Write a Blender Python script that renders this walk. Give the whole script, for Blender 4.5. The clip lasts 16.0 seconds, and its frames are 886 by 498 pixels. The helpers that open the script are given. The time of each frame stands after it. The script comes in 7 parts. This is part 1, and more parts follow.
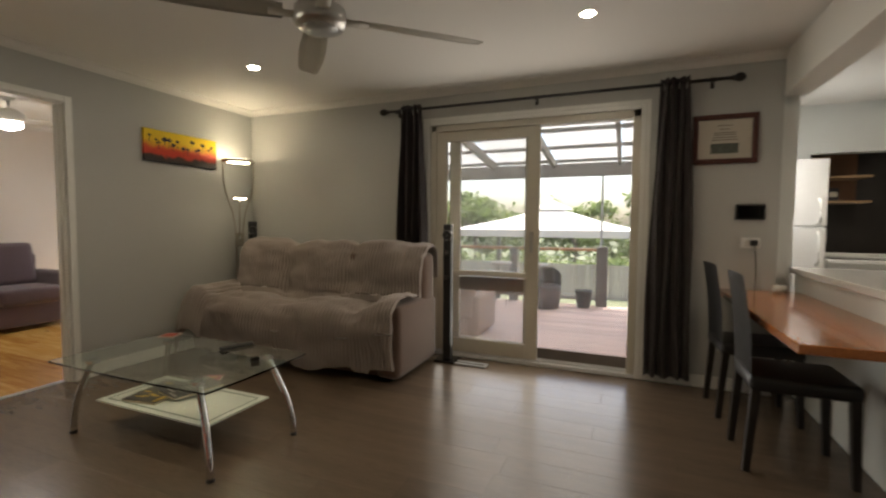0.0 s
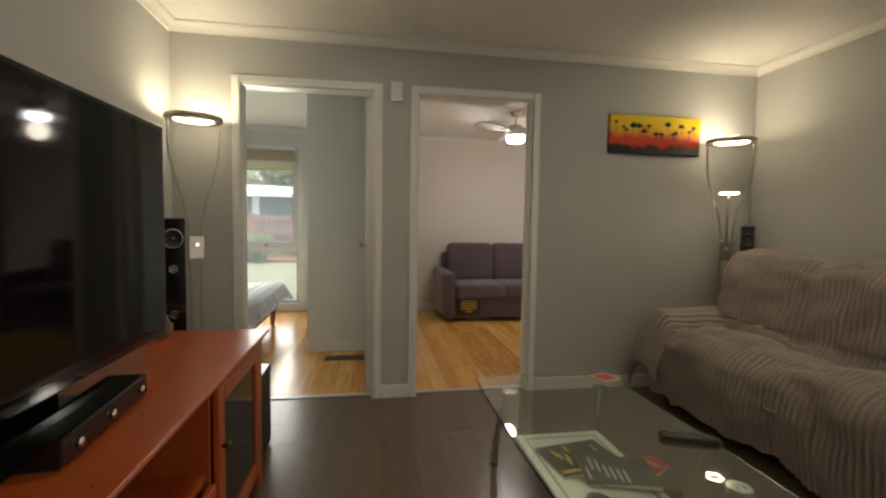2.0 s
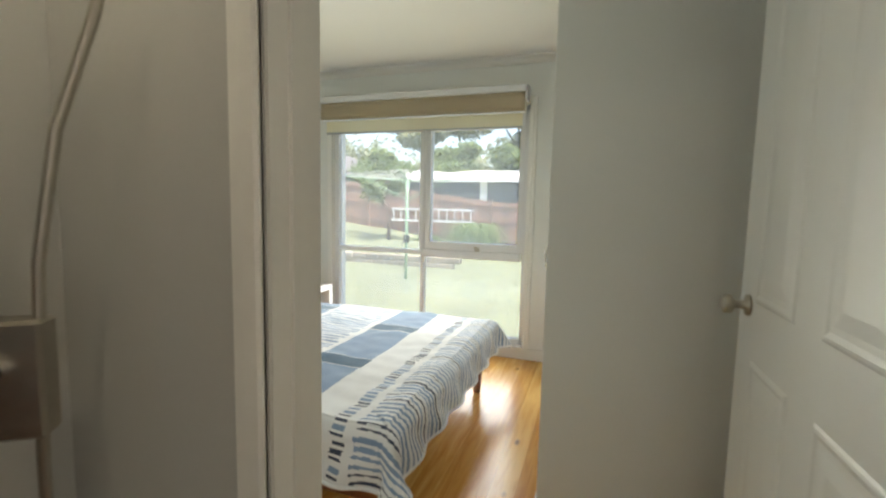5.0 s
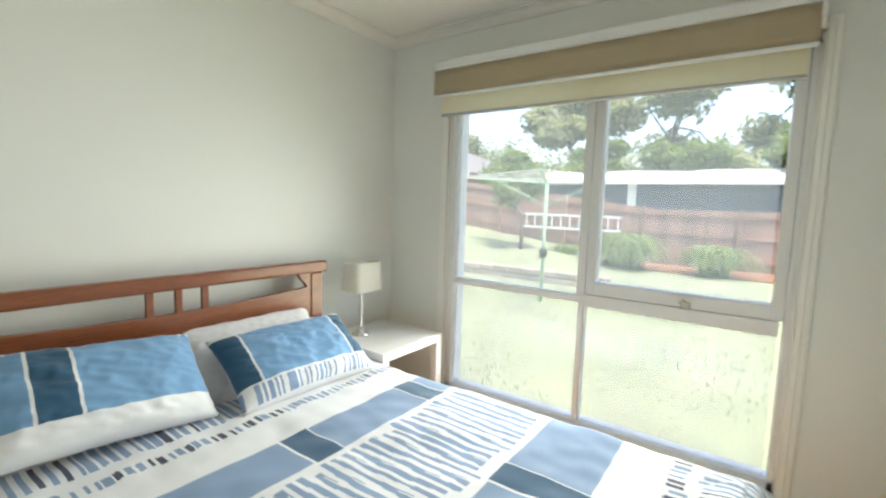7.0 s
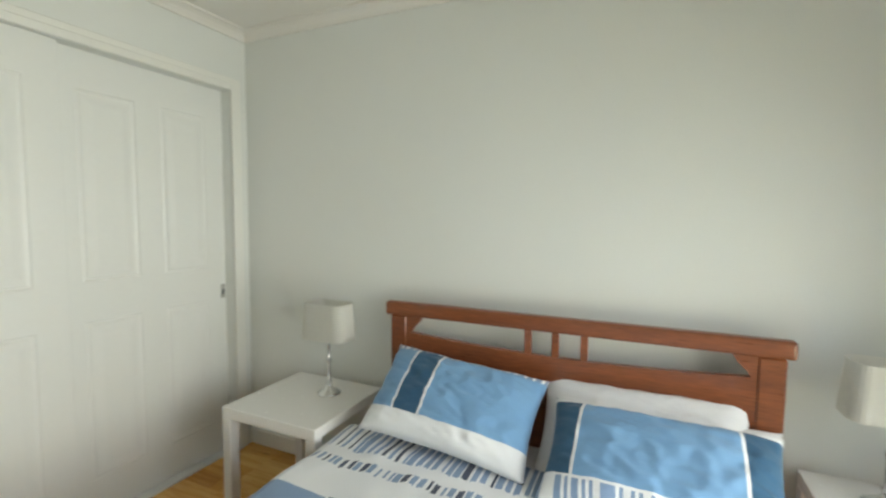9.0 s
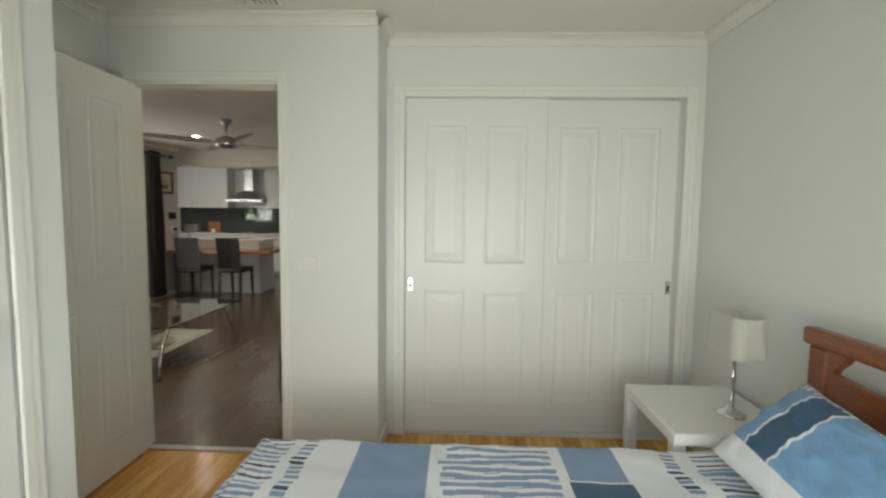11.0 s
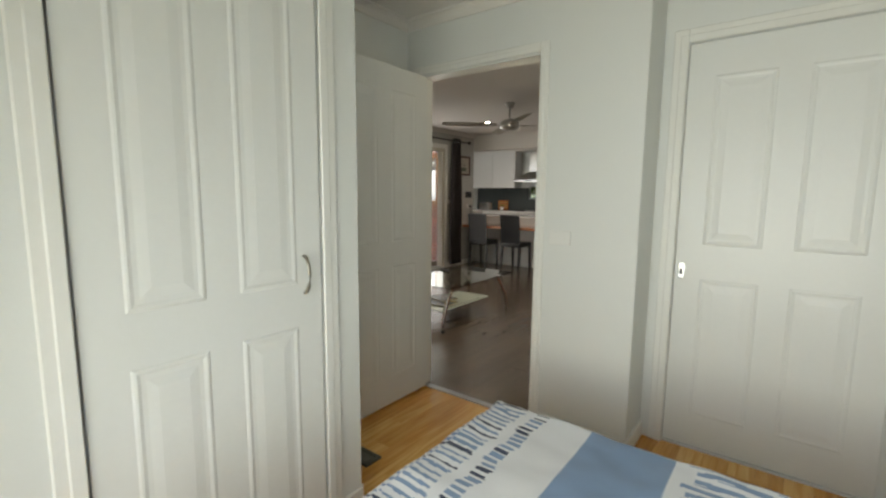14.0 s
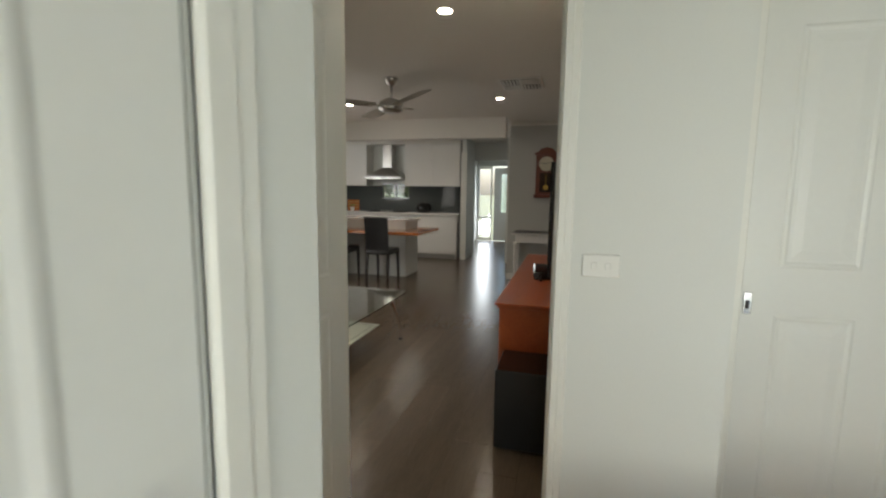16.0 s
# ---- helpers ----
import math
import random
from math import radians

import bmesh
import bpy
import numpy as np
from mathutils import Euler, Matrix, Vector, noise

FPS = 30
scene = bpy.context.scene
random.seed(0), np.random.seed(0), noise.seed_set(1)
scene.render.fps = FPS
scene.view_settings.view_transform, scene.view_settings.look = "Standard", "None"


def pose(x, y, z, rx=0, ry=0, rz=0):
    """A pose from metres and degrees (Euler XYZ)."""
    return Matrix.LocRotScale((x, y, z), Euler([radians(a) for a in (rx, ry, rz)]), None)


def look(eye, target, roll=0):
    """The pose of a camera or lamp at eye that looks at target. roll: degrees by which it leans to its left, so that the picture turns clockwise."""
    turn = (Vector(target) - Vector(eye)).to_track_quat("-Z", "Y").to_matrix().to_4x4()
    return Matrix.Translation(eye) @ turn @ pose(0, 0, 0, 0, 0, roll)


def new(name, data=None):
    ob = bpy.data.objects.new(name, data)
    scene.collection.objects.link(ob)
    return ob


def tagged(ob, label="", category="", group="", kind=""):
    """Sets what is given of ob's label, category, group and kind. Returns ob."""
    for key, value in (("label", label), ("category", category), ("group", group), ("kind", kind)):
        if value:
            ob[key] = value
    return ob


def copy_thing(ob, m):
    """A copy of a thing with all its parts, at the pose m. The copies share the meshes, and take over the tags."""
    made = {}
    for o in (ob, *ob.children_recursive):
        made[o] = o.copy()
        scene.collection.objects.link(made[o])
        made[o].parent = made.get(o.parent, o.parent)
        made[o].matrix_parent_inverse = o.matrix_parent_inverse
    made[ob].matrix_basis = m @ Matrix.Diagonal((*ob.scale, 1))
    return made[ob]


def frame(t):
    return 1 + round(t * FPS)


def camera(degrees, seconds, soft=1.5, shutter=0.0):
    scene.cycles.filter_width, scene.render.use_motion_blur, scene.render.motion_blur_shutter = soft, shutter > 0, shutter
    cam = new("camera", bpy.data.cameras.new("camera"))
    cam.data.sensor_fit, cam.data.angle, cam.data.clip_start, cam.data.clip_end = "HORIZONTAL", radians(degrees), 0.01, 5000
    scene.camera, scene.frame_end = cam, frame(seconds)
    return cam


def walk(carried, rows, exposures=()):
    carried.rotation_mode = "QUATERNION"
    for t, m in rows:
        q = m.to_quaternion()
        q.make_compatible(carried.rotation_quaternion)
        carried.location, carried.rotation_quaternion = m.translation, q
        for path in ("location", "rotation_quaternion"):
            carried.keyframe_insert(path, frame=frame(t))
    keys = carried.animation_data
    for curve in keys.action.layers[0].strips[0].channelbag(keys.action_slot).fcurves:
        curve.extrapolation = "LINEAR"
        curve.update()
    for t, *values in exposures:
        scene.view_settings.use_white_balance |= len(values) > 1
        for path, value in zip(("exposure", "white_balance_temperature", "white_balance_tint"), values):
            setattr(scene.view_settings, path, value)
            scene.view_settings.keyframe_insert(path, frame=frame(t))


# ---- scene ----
cam = camera(89.5, 16.0, soft=2.3, shutter=0.2)
PATH = [
    (0, (3.763, -3.721, 1.188), (3.006, -1.873, 1.076), 0.4),
    (0.5, (3.629, -3.475, 1.19), (2.438, -1.873, 1.076), 0.8),
    (1, (3.461, -3.235, 1.186), (1.88, -2.014, 1.075), 0.6),
    (1.5, (3.274, -3.025, 1.189), (1.447, -2.218, 1.077), 0.7),
    (2, (2.989, -2.847, 1.185), (1.019, -2.525, 1.071), 0.9),
    (2.5, (2.654, -2.771, 1.198), (0.659, -2.826, 1.066), 1.0),
    (3, (2.218, -2.801, 1.202), (0.24, -3.053, 1.039), 0.8),
    (3.5, (1.778, -2.859, 1.222), (-0.175, -3.242, 1.027), 1.0),
    (6, (-0.224, -3.548, 1.228), (-2.043, -4.357, 1.045), 1.5),
    (6.5, (-0.487, -3.692, 1.256), (-2.246, -4.623, 1.062), 1.7),
    (7, (-0.756, -3.9, 1.299), (-2.375, -5.057, 1.099), 1.9),
    (7.5, (-1.011, -4.147, 1.32), (-2.361, -5.608, 1.114), 2.2),
    (8, (-1.33, -4.242, 1.311), (-2.181, -6.044, 1.14), 1.9),
    (8.5, (-1.625, -4.189, 1.328), (-1.665, -6.185, 1.195), 1.4),
    (9, (-1.924, -4.104, 1.361), (-1.103, -5.922, 1.213), 0.6),
    (9.5, (-2.11, -4.097, 1.346), (-0.727, -5.536, 1.218), 1.0),
    (10, (-2.231, -4.21, 1.345), (-0.471, -5.152, 1.221), 0.8),
    (11.25, (-2.5, -4.72, 1.35), (-0.524, -4.41, 1.19), 0.7),
    (12.5, (-2.416, -5.125, 1.342), (-0.742, -4.043, 1.174), 0.6),
    (13, (-2.42, -5.139, 1.323), (-0.806, -3.972, 1.136), 0.4),
    (13.5, (-2.379, -5.02, 1.326), (-0.795, -3.821, 1.093), 0.6),
    (14, (-2.335, -4.724, 1.307), (-0.761, -3.515, 1.059), 0.5),
    (14.5, (-2.258, -4.376, 1.3), (-0.641, -3.227, 1.048), 0.7),
    (15, (-2.115, -4.035, 1.288), (-0.389, -3.057, 1.036), 0.7),
    (15.5, (-1.965, -3.806, 1.285), (-0.117, -3.081, 1.041), 0.7),
    (16, (-1.616, -3.68, 1.304), (0.296, -3.15, 1.057), 0.8),
]
walk(cam, [(t, look(eye, goal, roll)) for t, eye, goal, roll in PATH],
     [(0.0, 2.0, 7150, 11), (3.7, 1.98, 7150, 11), (5.8, 2.36, 6700, 9), (8.0, 2.33, 6700, 9), (9.2, 2.1, 6700, 9), (10.0, 2.0, 6700, 9), (12.5, 1.88, 6700, 10), (14.5, 1.86, 6700, 10), (16.0, 1.8, 6700, 10)])

# ---- world, sun, large lights ----
world = bpy.data.worlds.new("world")
scene.world = world
world.use_nodes = True
wn = world.node_tree.nodes
sky = wn.new("ShaderNodeTexSky")
sky.sky_type = 'NISHITA'
sky.sun_disc = False
sky.sun_elevation, sky.sun_rotation = radians(74), radians(37)
sky.air_density, sky.dust_density = 1.0, 3.0
world.node_tree.links.new(sky.outputs[0], wn["Background"].inputs[0])
wn["Background"].inputs[1].default_value = 0.125
sun = new("sun", bpy.data.lights.new("sun", 'SUN'))
sun.data.energy, sun.data.angle, sun.data.color = 2.1, radians(12), (1.0, 0.96, 0.9)
sun.matrix_world = look((4.5, 6, 27), (0, 0, 0))


def area_lamp(name, eye, goal, w, h, watts, color=(1, 1, 1), spread=180):
    ob = new(name, bpy.data.lights.new(name, 'AREA'))
    ob.data.shape, ob.data.size, ob.data.size_y = 'RECTANGLE', w, h
    ob.data.energy, ob.data.color, ob.data.spread = watts, color, radians(spread)
    ob.matrix_world = look(eye, goal)
    return ob


for z in (0.45, 1.0, 1.55):
    area_lamp("window_sky_light", (-2.985, -4.64, z), (-1.985, -4.64, z - 0.35), 1.6, 0.45, 1.95, (0.95, 0.98, 0.97), 132)
area_lamp("window_lawn_light", (-2.98, -4.64, 0.7), (-1.98, -4.64, 1.2), 1.6, 0.45, 2.2, (0.98, 1.0, 0.74), 140)
area_lamp("slider_daylight", (2.98, -0.03, 1.05), (2.98, -3, 1.05), 1.6, 1.9, 3.7, (1.0, 0.97, 0.92))
area_lamp("kitchen_daylight", (4.9, 1.12, 1.55), (8, 0.6, 1.1), 0.7, 0.9, 3, (0.95, 0.98, 1.0))
area_lamp("entry_daylight", (10.8, -1.42, 1.1), (6, -2.1, 0.2), 0.34, 1.9, 3, (0.92, 0.97, 1.0))


def spot_lamp(x, y, watts, z=2.35, color=(1.0, 0.73, 0.42)):
    ob = new("downlight_glow", bpy.data.lights.new("downlight_glow", 'SPOT'))
    ob.data.energy, ob.data.color, ob.data.shadow_soft_size = watts, color, 0.04
    ob.data.spot_size, ob.data.spot_blend = radians(140), 0.8
    ob.matrix_world = look((x, y, z), (x, y, 0), 0)


DOWNLIGHTS = [(1.10, -1.05), (1.06, -2.93), (3.53, -2.89), (3.53, -1.04)]
KITCHEN_LIGHTS = [(5.9, 0.55), (5.9, -0.9)]
fan_glow = new("fan_lamp_glow", bpy.data.lights.new("fan_lamp_glow", 'POINT'))
fan_glow.data.energy, fan_glow.data.color, fan_glow.data.shadow_soft_size = 1.7, (1.0, 0.92, 0.84), 0.08
fan_glow.location = (-1.62, -1.335, 1.96)
for x, y in DOWNLIGHTS:
    spot_lamp(x, y, 1.9)
for x, y in KITCHEN_LIGHTS:
    spot_lamp(x, y, 6, color=(1.0, 0.9, 0.76))

# ---- materials ----
MATS = {}


def mat(name, color, rough=0.6, metal=0.0, vary=0.08, scale=6.0, fine=60.0, bump=0.1, stretch=(1, 1, 1), rand=0.0,
        sheen=0.0, coat=0.0, second=None, trans=0.0, spec=0.5):
    """A procedural surface: base colour varied at two scales, with roughness variation and fine relief."""
    if name in MATS:
        return MATS[name]
    m = bpy.data.materials.new(name)
    m.use_nodes = True
    nt, n, ln = m.node_tree, m.node_tree.nodes, m.node_tree.links.new
    p = n["Principled BSDF"]
    tc, mp = n.new("ShaderNodeTexCoord"), n.new("ShaderNodeMapping")
    mp.inputs["Scale"].default_value = stretch
    ln(tc.outputs["Object"], mp.inputs[0])
    a, b = n.new("ShaderNodeTexNoise"), n.new("ShaderNodeTexNoise")
    a.inputs["Scale"].default_value, b.inputs["Scale"].default_value = scale, fine
    a.inputs["Detail"].default_value, b.inputs["Detail"].default_value = 3, 4
    ln(mp.outputs[0], a.inputs[0]); ln(mp.outputs[0], b.inputs[0])
    mixf = n.new("ShaderNodeMath"); mixf.operation = 'MULTIPLY_ADD'
    ln(b.outputs[0], mixf.inputs[0]); mixf.inputs[1].default_value = 0.5
    half = n.new("ShaderNodeMath"); half.operation = 'MULTIPLY'; half.inputs[1].default_value = 0.5
    ln(a.outputs[0], half.inputs[0]); ln(half.outputs[0], mixf.inputs[2])
    last = mixf.outputs[0]
    if rand:
        oi = n.new("ShaderNodeObjectInfo")
        r = n.new("ShaderNodeMath"); r.operation = 'MULTIPLY_ADD'
        r.inputs[1].default_value = rand; ln(oi.outputs["Random"], r.inputs[0]); ln(last, r.inputs[2])
        off = n.new("ShaderNodeMath"); off.operation = 'SUBTRACT'; off.inputs[1].default_value = rand / 2
        ln(r.outputs[0], off.inputs[0]); last = off.outputs[0]
    ramp = n.new("ShaderNodeValToRGB")
    c2 = second or [min(1, c * (1 + vary)) for c in color]
    c1 = [c * (1 - vary) for c in color]
    ramp.color_ramp.elements[0].position, ramp.color_ramp.elements[1].position = 0.3, 0.7
    ramp.color_ramp.elements[0].color, ramp.color_ramp.elements[1].color = (*c1, 1), (*c2, 1)
    ln(last, ramp.inputs[0]); ln(ramp.outputs[0], p.inputs["Base Color"])
    rr = n.new("ShaderNodeMapRange")
    rr.inputs["To Min"].default_value, rr.inputs["To Max"].default_value = max(0.02, rough - 0.06), min(1, rough + 0.06)
    ln(b.outputs[0], rr.inputs[0]); ln(rr.outputs[0], p.inputs["Roughness"])
    p.inputs["Metallic"].default_value = metal
    p.inputs["Specular IOR Level"].default_value = spec
    p.inputs["Sheen Weight"].default_value, p.inputs["Coat Weight"].default_value = sheen, coat
    p.inputs["Transmission Weight"].default_value = trans
    if bump:
        bp = n.new("ShaderNodeBump"); bp.inputs["Strength"].default_value, bp.inputs["Distance"].default_value = bump, 0.004
        ln(b.outputs[0], bp.inputs["Height"]); ln(bp.outputs[0], p.inputs["Normal"])
    MATS[name] = m
    return m


def glow(name, color, strength):
    m = bpy.data.materials.new(name)
    m.use_nodes = True
    p = m.node_tree.nodes["Principled BSDF"]
    p.inputs["Base Color"].default_value = (*color, 1)
    p.inputs["Emission Color"].default_value, p.inputs["Emission Strength"].default_value = (*color, 1), strength
    return m


def glass(name, color=(1, 1, 1), rough=0.0, ior=1.45):
    m = bpy.data.materials.new(name)
    m.use_nodes = True
    p = m.node_tree.nodes["Principled BSDF"]
    p.inputs["Base Color"].default_value, p.inputs["Roughness"].default_value = (*color, 1), rough
    p.inputs["Transmission Weight"].default_value, p.inputs["IOR"].default_value = 1.0, ior
    return m


WALL_GREY = mat("grey_wall_paint", (0.47, 0.475, 0.455), 0.7, vary=0.02, scale=1.3, fine=120, bump=0.04)
WALL_WHITE = mat("off_white_wall_paint", (0.72, 0.735, 0.71), 0.62, vary=0.015, scale=1.1, fine=120, bump=0.04)
WALL_CREAM = mat("cream_wall_paint", (0.68, 0.62, 0.57), 0.65, vary=0.02, scale=1.1, fine=120, bump=0.04)
CEIL = mat("ceiling_paint", (0.74, 0.72, 0.68), 0.8, vary=0.015, scale=0.8, fine=90, bump=0.03)
TRIM = mat("gloss_white_trim", (0.78, 0.78, 0.74), 0.32, vary=0.02, scale=3, fine=50, bump=0.02)
DOOR_WHITE = mat("satin_white_door", (0.76, 0.77, 0.745), 0.35, vary=0.015, scale=2, fine=50, bump=0.03)
CAB_WHITE = mat("white_cabinet_laminate", (0.78, 0.77, 0.75), 0.25, vary=0.01, scale=2, fine=40, bump=0.0)
STONE_WHITE = mat("white_stone_top", (0.78, 0.77, 0.75), 0.15, vary=0.04, scale=14, fine=160, bump=0.0)
VINYL = mat("grey_brown_plank", (0.12, 0.088, 0.062), 0.24, vary=0.16, scale=1.6, fine=12, bump=0, stretch=(1.0, 9, 1), rand=0.18)
def pine_material():
    """Polished pine: long grain, a tone of its own for every board and scattered dark knots."""
    m = bpy.data.materials.new("honey_pine_board")
    m.use_nodes = True
    n, ln = m.node_tree.nodes, m.node_tree.links.new
    p = n["Principled BSDF"]
    tc, oi = n.new("ShaderNodeTexCoord"), n.new("ShaderNodeObjectInfo")
    sh = n.new("ShaderNodeVectorMath"); sh.operation = 'SCALE'; sh.inputs[0].default_value = (31.0, 17.0, 5.0)
    ln(oi.outputs["Random"], sh.inputs["Scale"])
    ad = n.new("ShaderNodeVectorMath"); ln(tc.outputs["Object"], ad.inputs[0]); ln(sh.outputs[0], ad.inputs[1])
    mp = n.new("ShaderNodeMapping"); mp.inputs["Scale"].default_value = (1.2, 14, 1); ln(ad.outputs[0], mp.inputs[0])
    gr = n.new("ShaderNodeTexNoise"); gr.inputs["Scale"].default_value = 2.4; gr.inputs["Detail"].default_value = 5; gr.inputs["Distortion"].default_value = 0.8
    ln(mp.outputs[0], gr.inputs[0])
    tone = n.new("ShaderNodeMath"); tone.operation = 'MULTIPLY_ADD'; tone.inputs[1].default_value = 0.42
    ln(oi.outputs["Random"], tone.inputs[0]); ln(gr.outputs[0], tone.inputs[2])
    off = n.new("ShaderNodeMath"); off.operation = 'SUBTRACT'; off.inputs[1].default_value = 0.21; ln(tone.outputs[0], off.inputs[0])
    cr = n.new("ShaderNodeValToRGB")
    e = cr.color_ramp.elements
    e[0].position, e[0].color = 0.2, (0.5, 0.215, 0.045, 1)
    e[1].position, e[1].color = 0.8, (0.8, 0.5, 0.17, 1)
    k = e.new(0.5); k.color = (0.66, 0.35, 0.09, 1)
    ln(off.outputs[0], cr.inputs[0])
    mk = n.new("ShaderNodeMapping"); mk.inputs["Scale"].default_value = (2.4, 5.5, 1); ln(ad.outputs[0], mk.inputs[0])
    vo = n.new("ShaderNodeTexVoronoi"); vo.inputs["Scale"].default_value = 1.0; ln(mk.outputs[0], vo.inputs[0])
    kn = n.new("ShaderNodeMapRange"); kn.inputs["From Min"].default_value, kn.inputs["From Max"].default_value = 0.03, 0.10
    kn.inputs["To Min"].default_value, kn.inputs["To Max"].default_value = 0.85, 0.0
    ln(vo.outputs["Distance"], kn.inputs[0])
    mx = n.new("ShaderNodeMix"); mx.data_type = 'RGBA'
    ln(kn.outputs[0], mx.inputs["Factor"]); ln(cr.outputs[0], mx.inputs["A"]); mx.inputs["B"].default_value = (0.11, 0.032, 0.01, 1)
    ln(mx.outputs["Result"], p.inputs["Base Color"])
    rr = n.new("ShaderNodeMapRange"); rr.inputs["To Min"].default_value, rr.inputs["To Max"].default_value = 0.14, 0.3
    ln(gr.outputs[0], rr.inputs[0]); ln(rr.outputs[0], p.inputs["Roughness"])
    return m


PINE = pine_material()
GROUT = mat("board_gap_shadow", (0.05, 0.035, 0.02), 0.8, bump=0)
CURTAIN = mat("charcoal_curtain", (0.062, 0.05, 0.05), 0.85, vary=0.2, scale=3, fine=300, bump=0.2, sheen=0.3)
BLACK_METAL = mat("black_powder_coat", (0.015, 0.013, 0.012), 0.4, vary=0.1, scale=9, bump=0.02)
BLACK_GLOSS = mat("piano_black", (0.006, 0.006, 0.006), 0.08, vary=0.1, bump=0.0)
BLACK_MATTE = mat("black_plastic", (0.012, 0.012, 0.012), 0.5, vary=0.15, bump=0.05)
SCREEN = mat("television_screen", (0.003, 0.003, 0.0035), 0.03, vary=0.1, bump=0.0, spec=0.17)
CHROME = mat("chrome", (0.72, 0.72, 0.72), 0.12, metal=1.0, vary=0.03, bump=0.0)
STEEL = mat("brushed_steel", (0.52, 0.51, 0.49), 0.3, metal=1.0, vary=0.06, fine=140, bump=0.03, stretch=(1, 1, 12))
NICKEL = mat("satin_nickel", (0.42, 0.39, 0.33), 0.32, metal=1.0, vary=0.05, bump=0.0)
REDWOOD = mat("red_stained_pine", (0.40, 0.075, 0.018), 0.3, vary=0.12, scale=1.5, fine=8, bump=0.01, stretch=(1, 8, 8), coat=0.2,
              second=(0.47, 0.10, 0.026))
BARWOOD = mat("orange_timber_top", (0.42, 0.15, 0.05), 0.2, vary=0.25, scale=2, fine=16, bump=0.02, stretch=(8, 1, 8), coat=0.4)
BEDWOOD = mat("chestnut_stained_timber", (0.17, 0.045, 0.018), 0.3, vary=0.3, scale=2.2, fine=18, bump=0.04, stretch=(1, 8, 8), coat=0.2,
              second=(0.27, 0.085, 0.03))
CHENILLE = mat("taupe_ribbed_throw", (0.30, 0.255, 0.23), 0.95, vary=0.15, scale=5, fine=220, bump=0.5, sheen=0.5)
SUEDE = mat("brown_suede", (0.115, 0.068, 0.046), 0.9, vary=0.12, scale=6, fine=200, bump=0.2, sheen=0.3)
PURPLE = mat("plum_grey_fabric", (0.105, 0.07, 0.08), 0.9, vary=0.1, scale=5, fine=260, bump=0.3, sheen=0.3)
LEATHER = mat("black_leather", (0.014, 0.013, 0.013), 0.38, vary=0.15, scale=8, fine=120, bump=0.15)
BLACKWOOD = mat("black_wood", (0.016, 0.012, 0.010), 0.35, vary=0.2, bump=0.03)
LINEN = mat("white_linen", (0.74, 0.75, 0.76), 0.9, vary=0.03, scale=5, fine=260, bump=0.15, sheen=0.2)
BLIND = mat("beige_roller_blind", (0.66, 0.57, 0.42), 0.9, vary=0.05, scale=2, fine=220, bump=0.1)
SHADE = mat("white_lamp_shade", (0.8, 0.79, 0.74), 0.9, vary=0.03, bump=0.1)
ALU = mat("white_aluminium", (0.7, 0.71, 0.71), 0.35, vary=0.03, bump=0.0)
ALU_GREY = mat("silver_aluminium", (0.45, 0.46, 0.46), 0.35, metal=0.6, vary=0.03, bump=0.0)
CREAM_FRAME = mat("cream_aluminium", (0.6, 0.56, 0.47), 0.4, vary=0.03, bump=0.0)
PLASTIC = mat("white_plastic", (0.76, 0.76, 0.73), 0.4, vary=0.02, bump=0.0)
SPLASH = mat("grey_glass_splashback", (0.075, 0.085, 0.085), 0.06, vary=0.03, bump=0.0)
LAWN = mat("lawn", (0.16, 0.18, 0.105), 0.9, vary=0.35, scale=1.2, fine=60, bump=0.6)
SOIL = mat("garden_bark", (0.16, 0.075, 0.04), 0.95, vary=0.4, scale=6, fine=50, bump=0.8)
FENCE = mat("weathered_paling", (0.30, 0.19, 0.145), 0.9, vary=0.3, scale=3, fine=30, bump=0.4, stretch=(1, 8, 1), rand=0.35)
COLORBOND = mat("slate_steel_sheet", (0.07, 0.085, 0.105), 0.5, vary=0.1, bump=0.05)
ROOF_LIGHT = mat("pale_roof_sheet", (0.55, 0.55, 0.52), 0.5, vary=0.1, bump=0.1)
